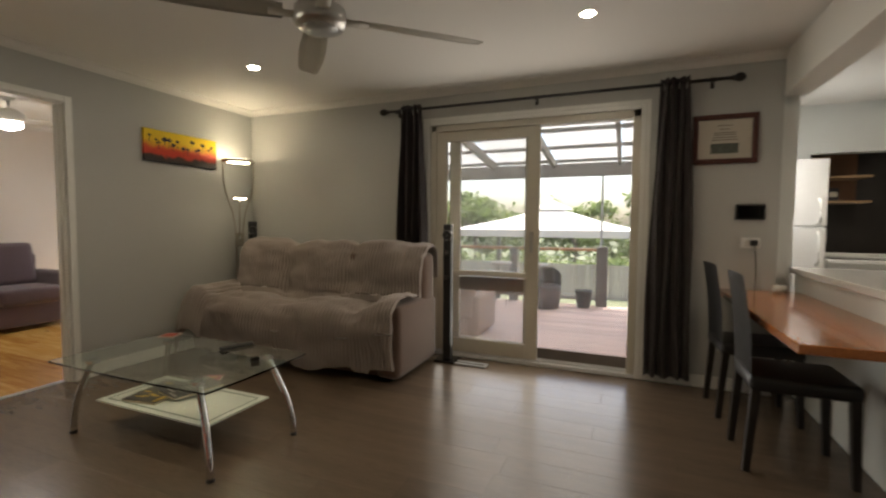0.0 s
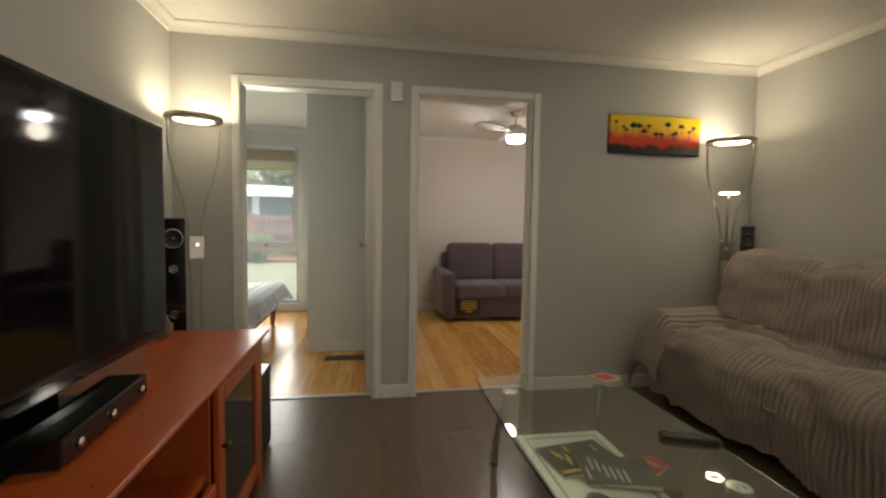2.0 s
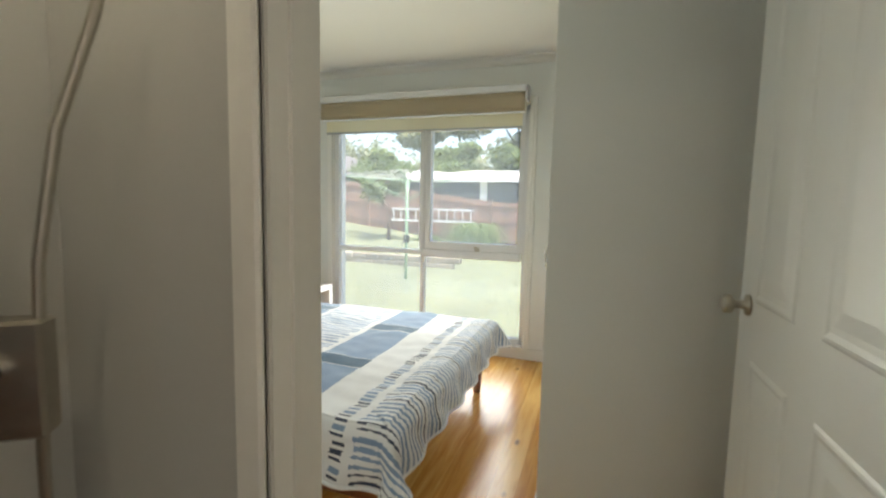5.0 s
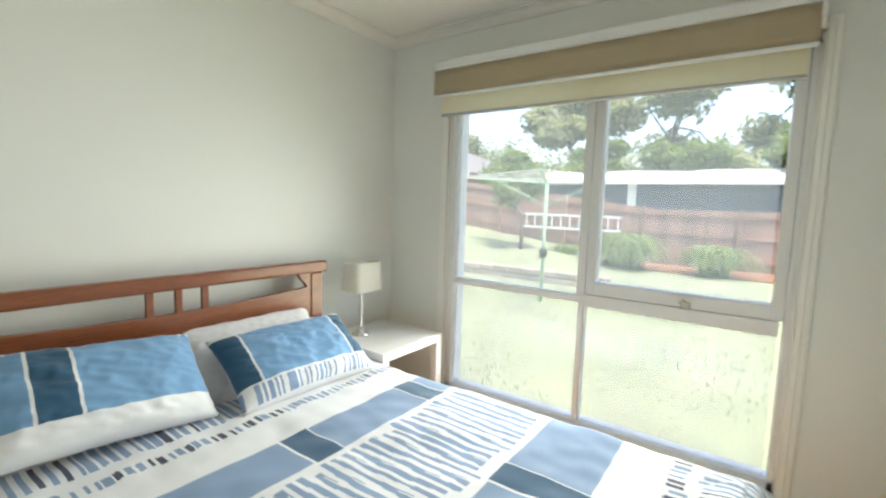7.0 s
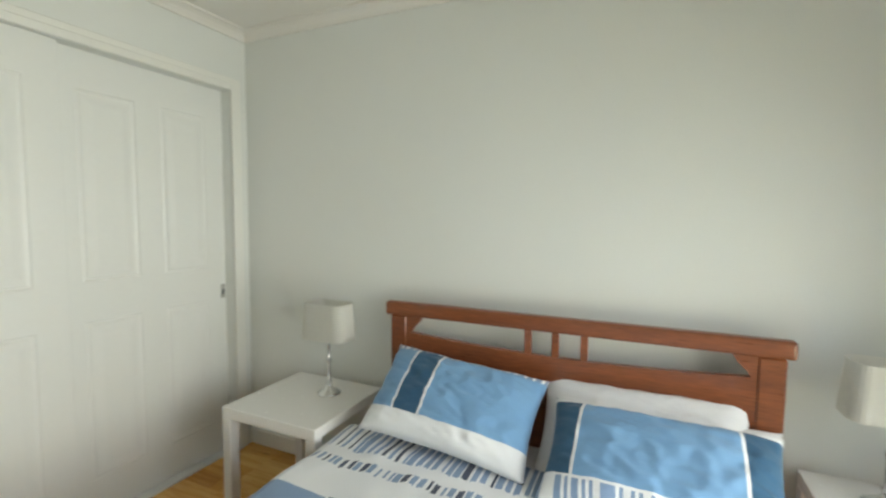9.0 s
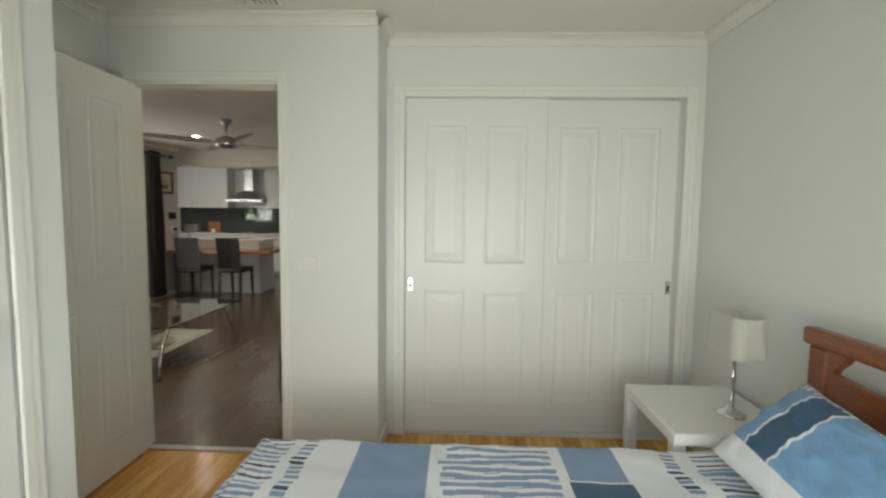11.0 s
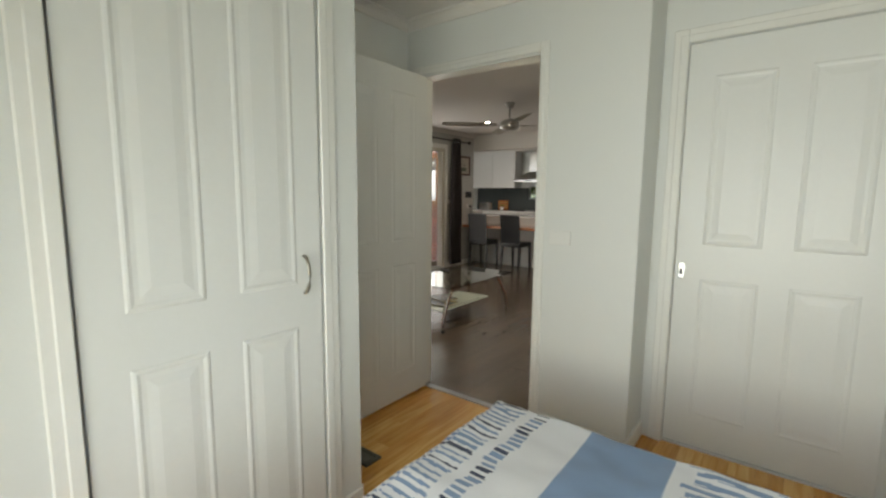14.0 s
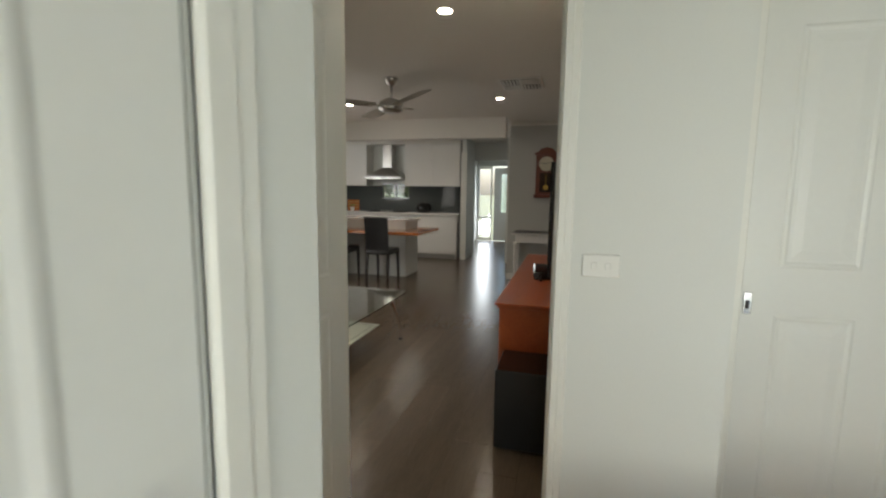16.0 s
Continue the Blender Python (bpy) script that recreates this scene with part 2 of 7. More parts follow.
def leaf_material(name, dark, light):
    """Leaves that let some light through, each clump a shade of its own."""
    m = bpy.data.materials.new(name)
    m.use_nodes = True
    n, ln = m.node_tree.nodes, m.node_tree.links.new
    geo, ns, tc = n.new("ShaderNodeNewGeometry"), n.new("ShaderNodeTexNoise"), n.new("ShaderNodeTexCoord")
    ns.inputs["Scale"].default_value = 0.7
    ln(tc.outputs["Object"], ns.inputs[0])
    ad = n.new("ShaderNodeMath"); ad.operation = 'MULTIPLY_ADD'; ad.inputs[1].default_value = 0.5
    ln(geo.outputs["Random Per Island"], ad.inputs[0])
    sc = n.new("ShaderNodeMath"); sc.operation = 'MULTIPLY'; sc.inputs[1].default_value = 0.5
    ln(ns.outputs[0], sc.inputs[0]); ln(sc.outputs[0], ad.inputs[2])
    cr = n.new("ShaderNodeValToRGB")
    cr.color_ramp.elements[0].position, cr.color_ramp.elements[1].position = 0.2, 0.8
    cr.color_ramp.elements[0].color, cr.color_ramp.elements[1].color = (*dark, 1), (*light, 1)
    ln(ad.outputs[0], cr.inputs[0])
    df, tr, mx = n.new("ShaderNodeBsdfDiffuse"), n.new("ShaderNodeBsdfTranslucent"), n.new("ShaderNodeMixShader")
    ln(cr.outputs[0], df.inputs[0]); ln(cr.outputs[0], tr.inputs[0]); mx.inputs[0].default_value = 0.55
    ln(df.outputs[0], mx.inputs[1]); ln(tr.outputs[0], mx.inputs[2]); ln(mx.outputs[0], n["Material Output"].inputs[0])
    MATS[name] = m
    return m


LEAF = leaf_material("leaf_green", (0.11, 0.17, 0.05), (0.28, 0.35, 0.14))
LEAF_GREY = leaf_material("gum_leaf", (0.22, 0.25, 0.14), (0.40, 0.42, 0.24))
BARK = mat("tree_bark", (0.12, 0.085, 0.06), 0.9, vary=0.4, scale=4, fine=30, bump=0.8)
RETAIN = mat("retaining_block", (0.3, 0.27, 0.22), 0.9, vary=0.25, scale=5, fine=40, bump=0.6, rand=0.4)
BRICK = mat("red_brick", (0.36, 0.125, 0.075), 0.85, vary=0.25, scale=6, fine=60, bump=0.4, rand=0.4)
MORTAR = mat("mortar", (0.42, 0.36, 0.3), 0.9, vary=0.15, bump=0.3)
DECK = mat("deck_timber", (0.62, 0.46, 0.40), 0.6, vary=0.25, scale=3, fine=20, bump=0.2, stretch=(1, 8, 1), rand=0.35)
PERGOLA = mat("painted_pergola_timber", (0.2, 0.19, 0.175), 0.6, vary=0.1, bump=0.1)
CANVAS = mat("white_gazebo_canvas", (0.8, 0.78, 0.74), 0.85, vary=0.05, bump=0.1)
CASING_WOOD = mat("oiled_timber_casing", (0.42, 0.19, 0.06), 0.4, vary=0.2, fine=20, bump=0.05, stretch=(1, 1, 0.2))
def veiled_glass(name, veil):
    """Window glass with a translucent white share that paints glare haze over the view."""
    m = glass(name)
    n, ln = m.node_tree.nodes, m.node_tree.links.new
    tr, mx, ns, mp = n.new("ShaderNodeBsdfTranslucent"), n.new("ShaderNodeMixShader"), n.new("ShaderNodeTexNoise"), n.new("ShaderNodeMapRange")
    tr.inputs[0].default_value = (0.9, 0.9, 0.88, 1)
    ns.inputs["Scale"].default_value = 3.0
    mp.inputs["To Min"].default_value, mp.inputs["To Max"].default_value = veil * 0.8, veil * 1.2
    ln(ns.outputs[0], mp.inputs[0]); ln(mp.outputs[0], mx.inputs[0])
    ln(n["Principled BSDF"].outputs[0], mx.inputs[1]); ln(tr.outputs[0], mx.inputs[2]); ln(mx.outputs[0], n["Material Output"].inputs[0])
    return m


# bedroom panes get the stronger painted haze
PANE = veiled_glass("veiled_pane", 0.07)
HAZY_PANE = veiled_glass("veiled_bedroom_pane", 0.19)
TINTED = glass("tinted_pane", (0.4, 0.45, 0.42))
TABLE_GLASS = glass("greenish_table_glass", (0.86, 0.95, 0.91))
LED = glow("downlight_led", (1.0, 0.92, 0.78), 60)
LED_COOL = glow("cool_led", (0.95, 0.97, 1.0), 14)
RING = glow("warm_ring_led", (1.0, 0.9, 0.68), 7)


# ---- builders ----
def bx(bm, x0, y0, z0, x1, y1, z1, bevel=0.0, seg=1):
    vs = [bm.verts.new((x, y, z)) for x in (x0, x1) for y in (y0, y1) for z in (z0, z1)]
    fs = [bm.faces.new([vs[i] for i in q]) for q in ((0, 1, 3, 2), (4, 6, 7, 5), (0, 4, 5, 1), (2, 3, 7, 6), (0, 2, 6, 4), (1, 5, 7, 3))]
    if bevel:
        es = list({e for f in fs for e in f.edges})
        bmesh.ops.bevel(bm, geom=es, offset=bevel, segments=seg, profile=0.6, affect='EDGES')
    return vs


def box(*a, bevel=0.0, seg=1):
    bm = bmesh.new()
    bx(bm, *a, bevel=bevel, seg=seg)
    return bm


def cyl(bm, p, q, r, r2=None, n=12, cap=True):
    p, q = Vector(p), Vector(q)
    m = Matrix.Translation((p + q) / 2) @ (q - p).to_track_quat('Z', 'Y').to_matrix().to_4x4()
    bmesh.ops.create_cone(bm, cap_ends=cap, segments=n, radius1=r, radius2=r if r2 is None else r2, depth=(q - p).length, matrix=m)
    return bm


def tube(bm, pts, r, n=10):
    """A round bar swept along points."""
    pts = [Vector(p) for p in pts]
    rings = []
    for i, p in enumerate(pts):
        d = (pts[min(i + 1, len(pts) - 1)] - pts[max(i - 1, 0)]).normalized()
        q = d.to_track_quat('Z', 'Y')
        rr = r(i / (len(pts) - 1)) if callable(r) else r
        rings.append([bm.verts.new(p + q @ Vector((rr * math.cos(a), rr * math.sin(a), 0))) for a in (2 * math.pi * k / n for k in range(n))])
    for a, b in zip(rings, rings[1:]):
        for k in range(n):
            bm.faces.new((a[k], a[(k + 1) % n], b[(k + 1) % n], b[k]))
    bm.faces.new(rings[0][::-1]); bm.faces.new(rings[-1])
    return bm


def lathe(bm, prof, n=20, at=(0, 0, 0)):
    """A turned body from (radius, height) pairs."""
    at = Vector(at)
    rings = [[bm.verts.new(at + Vector((r * math.cos(2 * math.pi * k / n), r * math.sin(2 * math.pi * k / n), z))) for k in range(n)] for r, z in prof]
    for a, b in zip(rings, rings[1:]):
        for k in range(n):
            bm.faces.new((a[k], a[(k + 1) % n], b[(k + 1) % n], b[k]))
    bm.faces.new(rings[0][::-1]); bm.faces.new(rings[-1])
    return bm


def sheet(bm, nu, nv, f):
    """A grid of nu by nv cells over the unit square, placed by f(u, v)."""
    g = [[bm.verts.new(f(i / nu, j / nv)) for j in range(nv + 1)] for i in range(nu + 1)]
    for i in range(nu):
        for j in range(nv):
            bm.faces.new((g[i][j], g[i + 1][j], g[i + 1][j + 1], g[i][j + 1]))
    return g


def mesh(name, bm, material, smooth=False):
    me = bpy.data.meshes.new(name)
    bmesh.ops.recalc_face_normals(bm, faces=bm.faces)
    if smooth:
        for f in bm.faces:
            f.smooth = True
    bm.to_mesh(me)
    bm.free()
    for m in material if isinstance(material, (list, tuple)) else [material]:
        me.materials.append(m)
    return me


def part(name, bm, material, parent, label="", smooth=False):
    ob = new(name, mesh(name, bm, material, smooth))
    ob.parent = parent
    return tagged(ob, label)


def thing(name, at, label, category, group="", turn=0):
    ob = new(name)
    ob.empty_display_size = 0.1
    ob.matrix_world = pose(*at, 0, 0, turn)
    return tagged(ob, label, category, group)


def single(name, bm, material, label, category, group="", smooth=False, kind=""):
    return tagged(new(name, mesh(name, bm, material, smooth)), label, category, group, kind)


def structure(name, bm, material, label="", smooth=False, category=""):
    return tagged(new(name, mesh(name, bm, material, smooth)), label, category, "", "structure")


def pierced(bm, axis, a, b, u0, u1, z0, z1, holes):
    """A wall slab between a and b on one axis, running u0 to u1, with rectangular holes (u0, u1, z0, z1)."""
    us = sorted({u0, u1, *(h[0] for h in holes), *(h[1] for h in holes)})
    for p, q in zip(us, us[1:]):
        mid = (p + q) / 2
        cut = sorted((h[2], h[3]) for h in holes if h[0] < mid < h[1])
        z = z0
        for c0, c1 in cut + [(z1, z1)]:
            if c0 > z:
                bx(bm, *((a, p, z, b, q, c0) if axis == "x" else (p, a, z, q, b, c0)))
            z = c1
    return bm


def casing(name, axis, face, out, u0, u1, z1, w=0.05, t=0.016, z0=0.0):
    """Moulded trim round an opening on one wall face: two legs and a head, with a stepped profile."""
    bm = bmesh.new()
    for step, (ww, tt) in enumerate(((w, t * 0.7), (w * 0.55, t))):
        for p, q, a, b in ((u0 - ww, u0, z0, z1 + ww), (u1, u1 + ww, z0, z1 + ww), (u0, u1, z1, z1 + ww)):
            lo, hi = sorted((face, face + out * tt))
            bx(bm, *((lo, p, a, hi, q, b) if axis == "x" else (p, lo, a, q, hi, b)), bevel=0.004)
    return structure(name, bm, TRIM)

# ---- structure ----
CH = 2.37
LIV_S, BED_S, BED_W, WARD_X = -4.05, -6.0, -3.07, 0.17
D1, D2 = (-3.648, -2.822), (-2.538, -1.742)          # door openings in the wall between living room and bedrooms
bm = pierced(bmesh.new(), "x", -0.11, 0.0, LIV_S - 0.12, 0.0, 0, CH, [(*D1, 0, 2.036), (*D2, 0, 2.036)])
structure("wall_west", bm, [WALL_GREY, WALL_WHITE])
for p in bpy.data.objects["wall_west"].data.polygons:
    if p.center.x < -0.1 and abs(p.normal.x) > 0.5:
        p.material_index = 1
SL = (2.115, 3.845)
structure("wall_north", pierced(bmesh.new(), "y", 0.0, 0.12, -3.3, 4.73, 0, CH, [(*SL, 0, 2.06), (-2.95, -1.5, 0, 2.06)]), WALL_GREY)
structure("wall_south", pierced(bmesh.new(), "y", LIV_S - 0.12, LIV_S, 0.0, 5.4, 0, CH, []), WALL_GREY)
structure("wall_east", box(5.25, LIV_S, 0, 5.37, -2.8, CH), WALL_GREY)
structure("bulkhead", box(4.73, -2.8, 2.09, 4.90, 0.12, CH), CEIL)
structure("wall_kitchen_west", pierced(bmesh.new(), "x", 4.73, 4.85, 0.12, 2.6, -0.3, CH, [(0.75, 1.55, 1.0, 1.95)]), WALL_WHITE)
structure("wall_kitchen_east", pierced(bmesh.new(), "x", 7.55, 7.67, -1.66, 2.6, 0, CH, [(-0.38, 0.28, 1.17, 1.5)]), WALL_WHITE)
structure("wall_kitchen_north", pierced(bmesh.new(), "y", 1.75, 1.87, 4.85, 7.67, 0, CH, [(5.42, 6.9, 0.93, 1.9)]), WALL_WHITE)
structure("wall_hall_north", box(7.67, -1.2, 0, 10.9, -1.08, CH), WALL_WHITE)
structure("wall_hall_south", box(6.83, -2.92, 0, 10.9, -2.6, CH), WALL_WHITE)
structure("wall_hall_south_west", box(5.37, -2.92, 0, 6.83, -2.8, CH), WALL_WHITE)
structure("wall_hall_header", box(7.9, -2.6, 2.0, 8.0, -1.2, CH), WALL_WHITE)
structure("wall_hall_end", pierced(bmesh.new(), "x", 10.9, 11.0, -2.6, -1.2, 0, CH, [(-2.5, -1.21, 0, 2.07)]), WALL_GREY)
structure("wall_bedroom_partition", box(-3.07, -2.72, 0, -0.11, -2.62, CH), [WALL_WHITE])
structure("wall_bedroom_south", box(-3.2, -6.12, 0, 0.9, BED_S, CH), WALL_WHITE)
WIN = (-5.53, -3.765, 0.10, 2.02)
structure("wall_bedroom_west", pierced(bmesh.new(), "x", -3.29, BED_W, -6.12, -3.36, -0.4, CH, [WIN]), WALL_WHITE)
structure("wall_second_bedroom_west", box(-3.29, -3.36, -0.4, BED_W, 0.12, CH), WALL_CREAM)
structure("wall_return", box(-0.11, -4.175, 0, WARD_X, LIV_S - 0.12, CH), WALL_WHITE)
structure("wall_wardrobe", pierced(bmesh.new(), "x", WARD_X, WARD_X + 0.1, BED_S, -4.17, 0, CH, [(-5.89, -4.285, 0, 2.03)]), WALL_WHITE)
structure("wall_wardrobe_back", box(0.85, BED_S, 0, 0.9, -4.17, CH), WALL_WHITE)
BOX_Y, BOX_X = -3.405, -1.163
structure("wall_closet_front", pierced(bmesh.new(), "y", BOX_Y, BOX_Y + 0.09, BED_W, BOX_X, 0, CH, [(-2.055, -1.337, 0, 2.05)]), WALL_WHITE)
structure("wall_closet_side", box(BOX_X - 0.09, BOX_Y + 0.09, 0, BOX_X, -2.72, CH), WALL_WHITE)
structure("wall_second_bedroom_lining", box(-3.07, -2.62, 0, -0.11, -2.61, CH), WALL_CREAM)

bm = bmesh.new()
bx(bm, -3.3, -6.12, CH, 11.0, 0.12, CH + 0.1)
bx(bm, 4.72, 0.12, CH, 11.0, 2.6, CH + 0.1)
structure("ceiling", bm, CEIL)


def cornice(name, runs):
    """Cove cornice along wall tops: (x0, y0, x1, y1, nx, ny), the normal pointing into the room."""
    bm = bmesh.new()
    prof = [(0.0, -0.055), (0.010, -0.055), (0.014, -0.04), (0.024, -0.024), (0.042, -0.013), (0.058, -0.010), (0.058, 0.0)]
    for x0, y0, x1, y1, nx, ny in runs:
        rows = [[bm.verts.new((x + nx * d, y + ny * d, CH + h)) for d, h in prof] for x, y in ((x0, y0), (x1, y1))]
        for i in range(len(prof) - 1):
            bm.faces.new((rows[0][i], rows[1][i], rows[1][i + 1], rows[0][i + 1]))
    return structure(name, bm, CEIL)


cornice("trim_living_cornice", [(0, LIV_S, 0, 0, 1, 0), (0, 0, 4.73, 0, 0, -1), (0, LIV_S, 5.25, LIV_S, 0, 1), (5.25, LIV_S, 5.25, -2.8, -1, 0)])
cornice("trim_bedroom_cornice", [(-0.11, -4.175, -0.11, -2.72, -1, 0), (-0.11, -4.175, WARD_X, -4.175, 0, -1), (WARD_X, BED_S, WARD_X, -4.175, -1, 0),
        (BED_W, BED_S, WARD_X, BED_S, 0, 1), (BED_W, BED_S, BED_W, BOX_Y, 1, 0), (BED_W, BOX_Y, BOX_X, BOX_Y, 0, -1), (BOX_X, BOX_Y, BOX_X, -2.72, 1, 0),
        (BOX_X, -2.72, -0.11, -2.72, 0, -1)])
cornice("trim_second_bedroom_cornice", [(-0.11, -2.61, -0.11, 0, -1, 0), (BED_W, -2.61, BED_W, 0, 1, 0), (BED_W, 0, -0.11, 0, 0, -1), (BED_W, -2.61, -0.11, -2.61, 0, 1)])


def skirting(name, runs, h=0.09, t=0.014):
    bm = bmesh.new()
    for x0, y0, x1, y1, nx, ny in runs:
        xs, ys = sorted((x0, x1)), sorted((y0, y1))
        if nx:
            xs = sorted((x0, x0 + nx * t))
        else:
            ys = sorted((y0, y0 + ny * t))
        bx(bm, xs[0], ys[0], 0, xs[1], ys[1], h, bevel=0.004)
    return structure(name, bm, TRIM)


skirting("baseboard_living", [(0, LIV_S, 0, D1[0] - 0.05, 1, 0), (0, D1[1] + 0.05, 0, D2[0] - 0.05, 1, 0), (0, D2[1] + 0.05, 0, 0, 1, 0),
         (0, 0, SL[0] - 0.07, 0, 0, -1), (SL[1] + 0.07, 0, 4.73, 0, 0, -1), (0, LIV_S, 5.25, LIV_S, 0, 1), (5.25, LIV_S, 5.25, -2.8, -1, 0)])
skirting("baseboard_bedroom", [(-0.11, -4.175, -0.11, D1[0] - 0.05, -1, 0), (-0.124, -4.175, WARD_X, -4.175, 0, -1),
         (BED_W, BED_S, WARD_X, BED_S, 0, 1), (BED_W, BED_S, BED_W, BOX_Y, 1, 0), (BED_W, BOX_Y, -2.125, BOX_Y, 0, -1), (-1.268, BOX_Y, BOX_X, BOX_Y, 0, -1),
         (BOX_X, BOX_Y, BOX_X, -2.72, 1, 0), (BOX_X, -2.72, -0.11, -2.72, 0, -1)])
skirting("baseboard_second_bedroom", [(BED_W, -2.61, BED_W, 0, 1, 0), (BED_W, 0, -2.95, 0, 0, -1), (-1.5, 0, -0.11, 0, 0, -1), (BED_W, -2.61, -0.11, -2.61, 0, 1)])

for nm, d in (("trim_door_bedroom", D1), ("trim_door_second_bedroom", D2)):
    casing(nm, "x", 0.0, 1, *d, 2.036)
    casing(nm + "_inner", "x", -0.11, -1, *d, 2.036)
    bm = bmesh.new()
    for a, b in ((d[0], d[0] + 0.006), (d[1] - 0.012, d[1])):
        bx(bm, -0.108, a, 0, -0.002, b, 2.036)
        bx(bm, -0.072, a + 0.006 if a == d[0] else a - 0.01, 0, -0.04, b + 0.006 if a == d[0] else a, 2.024)
    bx(bm, -0.108, d[0] + 0.012, 2.024, -0.002, d[1] - 0.012, 2.036)
    structure(nm + "_jamb", bm, TRIM)
    structure(nm + "_threshold", box(-0.095, d[0] + 0.012, 0.0, -0.05, d[1] - 0.012, 0.007, bevel=0.002), ALU_GREY)
casing("trim_wardrobe", "x", WARD_X, -1, -5.89, -4.285, 2.03, w=0.066)
casing("trim_closet", "y", BOX_Y, -1, -2.055, -1.337, 2.05, w=0.066)
casing("trim_slider", "y", 0.0, -1, *SL, 2.06, w=0.07)
casing("trim_bedroom_window", "x", BED_W, 1, WIN[0], WIN[1], WIN[3], w=0.05, z0=WIN[2] - 0.05)

# floors: a dark bed under the boards
structure("floor_bedroom_base", box(-3.07, -6.0, -0.12, -0.072, 0, -0.014), GROUT)
structure("floor_living_base", box(-0.072, -4.17, -0.12, 11.0, 0.1, -0.014), GROUT)
structure("floor_kitchen_base", box(4.72, 0.1, -0.12, 11.0, 2.6, -0.014), GROUT)
structure("floor_wardrobe_base", box(-0.072, -6.0, -0.12, 0.85, -4.17, -0.014), GROUT)

# ---- living room ----
def sliding_door():
    """Cream sliding door: outer frame, a fixed leaf and a leaf slid behind it, each with stiles, rails and panes."""
    d = tagged(thing("door_sliding", (0, 0, 0), "cream aluminium sliding glass door, one half slid open", "sliding door"), kind="structure")
    x0, x1, zt = SL[0], SL[1], 2.06
    bm = bmesh.new()
    bx(bm, x0, 0.0, 0.03, x0 + 0.055, 0.115, zt, 0.003); bx(bm, x1 - 0.055, 0.0, 0.03, x1, 0.115, zt, 0.003)
    bx(bm, x0, 0.0, zt - 0.055, x1, 0.115, zt, 0.003)
    part("frame", bm, CREAM_FRAME, d)
    bm = bmesh.new()
    bx(bm, x0, -0.01, 0.0, x1, 0.13, 0.03, 0.003); bx(bm, x0, 0.03, 0.03, x1, 0.04, 0.045); bx(bm, x0, 0.075, 0.03, x1, 0.085, 0.045)
    part("track", bm, ALU, d, "pale aluminium floor track")

    def leaf(a, b, y, mid):
        bm = bmesh.new()
        bx(bm, a, y, 0.045, a + 0.10, y + 0.035, zt - 0.055, 0.003); bx(bm, b - 0.10, y, 0.045, b, y + 0.035, zt - 0.055, 0.003)
        bx(bm, a + 0.10, y, 0.045, b - 0.10, y + 0.035, 0.165, 0.003); bx(bm, a + 0.10, y, zt - 0.145, b - 0.10, y + 0.035, zt - 0.055, 0.003)
        if mid:
            bx(bm, a + 0.10, y + 0.004, 0.735, b - 0.10, y + 0.032, 0.775, 0.003)
        lf = part("leaf", bm, CREAM_FRAME, d)
        ps = part("pane", box(a + 0.095, y + 0.014, 0.16, b - 0.095, y + 0.02, zt - 0.14), PANE, lf)
        ps.visible_shadow = False
        return lf

    lf = leaf(x0 + 0.05, 3.09, 0.015, True)
    bm = bmesh.new()
    bx(bm, 3.02, -0.012, 0.95, 3.045, 0.015, 1.13, 0.006)
    part("handle", bm, STEEL, lf, "slim grey pull handle")
    lf = leaf(x0 + 0.16, 3.06, 0.065, False)
    BROWN = mat("grey_brown_rail", (0.17, 0.14, 0.12), 0.5, vary=0.06, bump=0.02)
    part("mid_rail", box(x0 + 0.26, 0.066, 0.60, 2.96, 0.098, 0.72, bevel=0.003), BROWN, lf, "grey-brown middle rail")
    part("screen_rail", box(3.07, 0.116, 0.03, x1 - 0.056, 0.128, 0.125, bevel=0.003), BROWN, d, "grey-brown bottom rail of the fly screen")
    fs = part("fly_screen", box(3.07, 0.119, 0.125, x1 - 0.056, 0.123, 2.005), veiled_glass("hazy_screen", 0.06), d, "hazy see-through screen")
    fs.visible_shadow = False


sliding_door()
# added unseen glazing: gives the television a garden reflection and the room sky light
gd = tagged(thing("door_garden", (-2.225, 0.06, 0), "added cream aluminium glazed garden door with two panes, for reflected daylight", "glass door"), kind="structure")
bm = bmesh.new()
for x0, z0, x1, z1 in ((-0.72, 0.0, -0.66, 2.055), (0.66, 0.0, 0.72, 2.055), (-0.66, 1.99, 0.66, 2.055), (-0.66, 0.0, 0.66, 0.08), (-0.035, 0.08, 0.035, 1.99)):
    bx(bm, x0, -0.03, z0, x1, 0.03, z1, 0.003)
part("frame", bm, CREAM_FRAME, gd)
for x0, x1 in ((-0.66, -0.035), (0.035, 0.66)):
    part("mid_rail", box(x0, -0.02, 0.62, x1, 0.02, 0.70, bevel=0.003), CREAM_FRAME, gd)
    for z0, z1 in ((0.08, 0.62), (0.70, 1.99)):
        pn = part("pane", box(x0, -0.003, z0, x1, 0.003, z1), PANE, gd)
        pn.visible_shadow = False


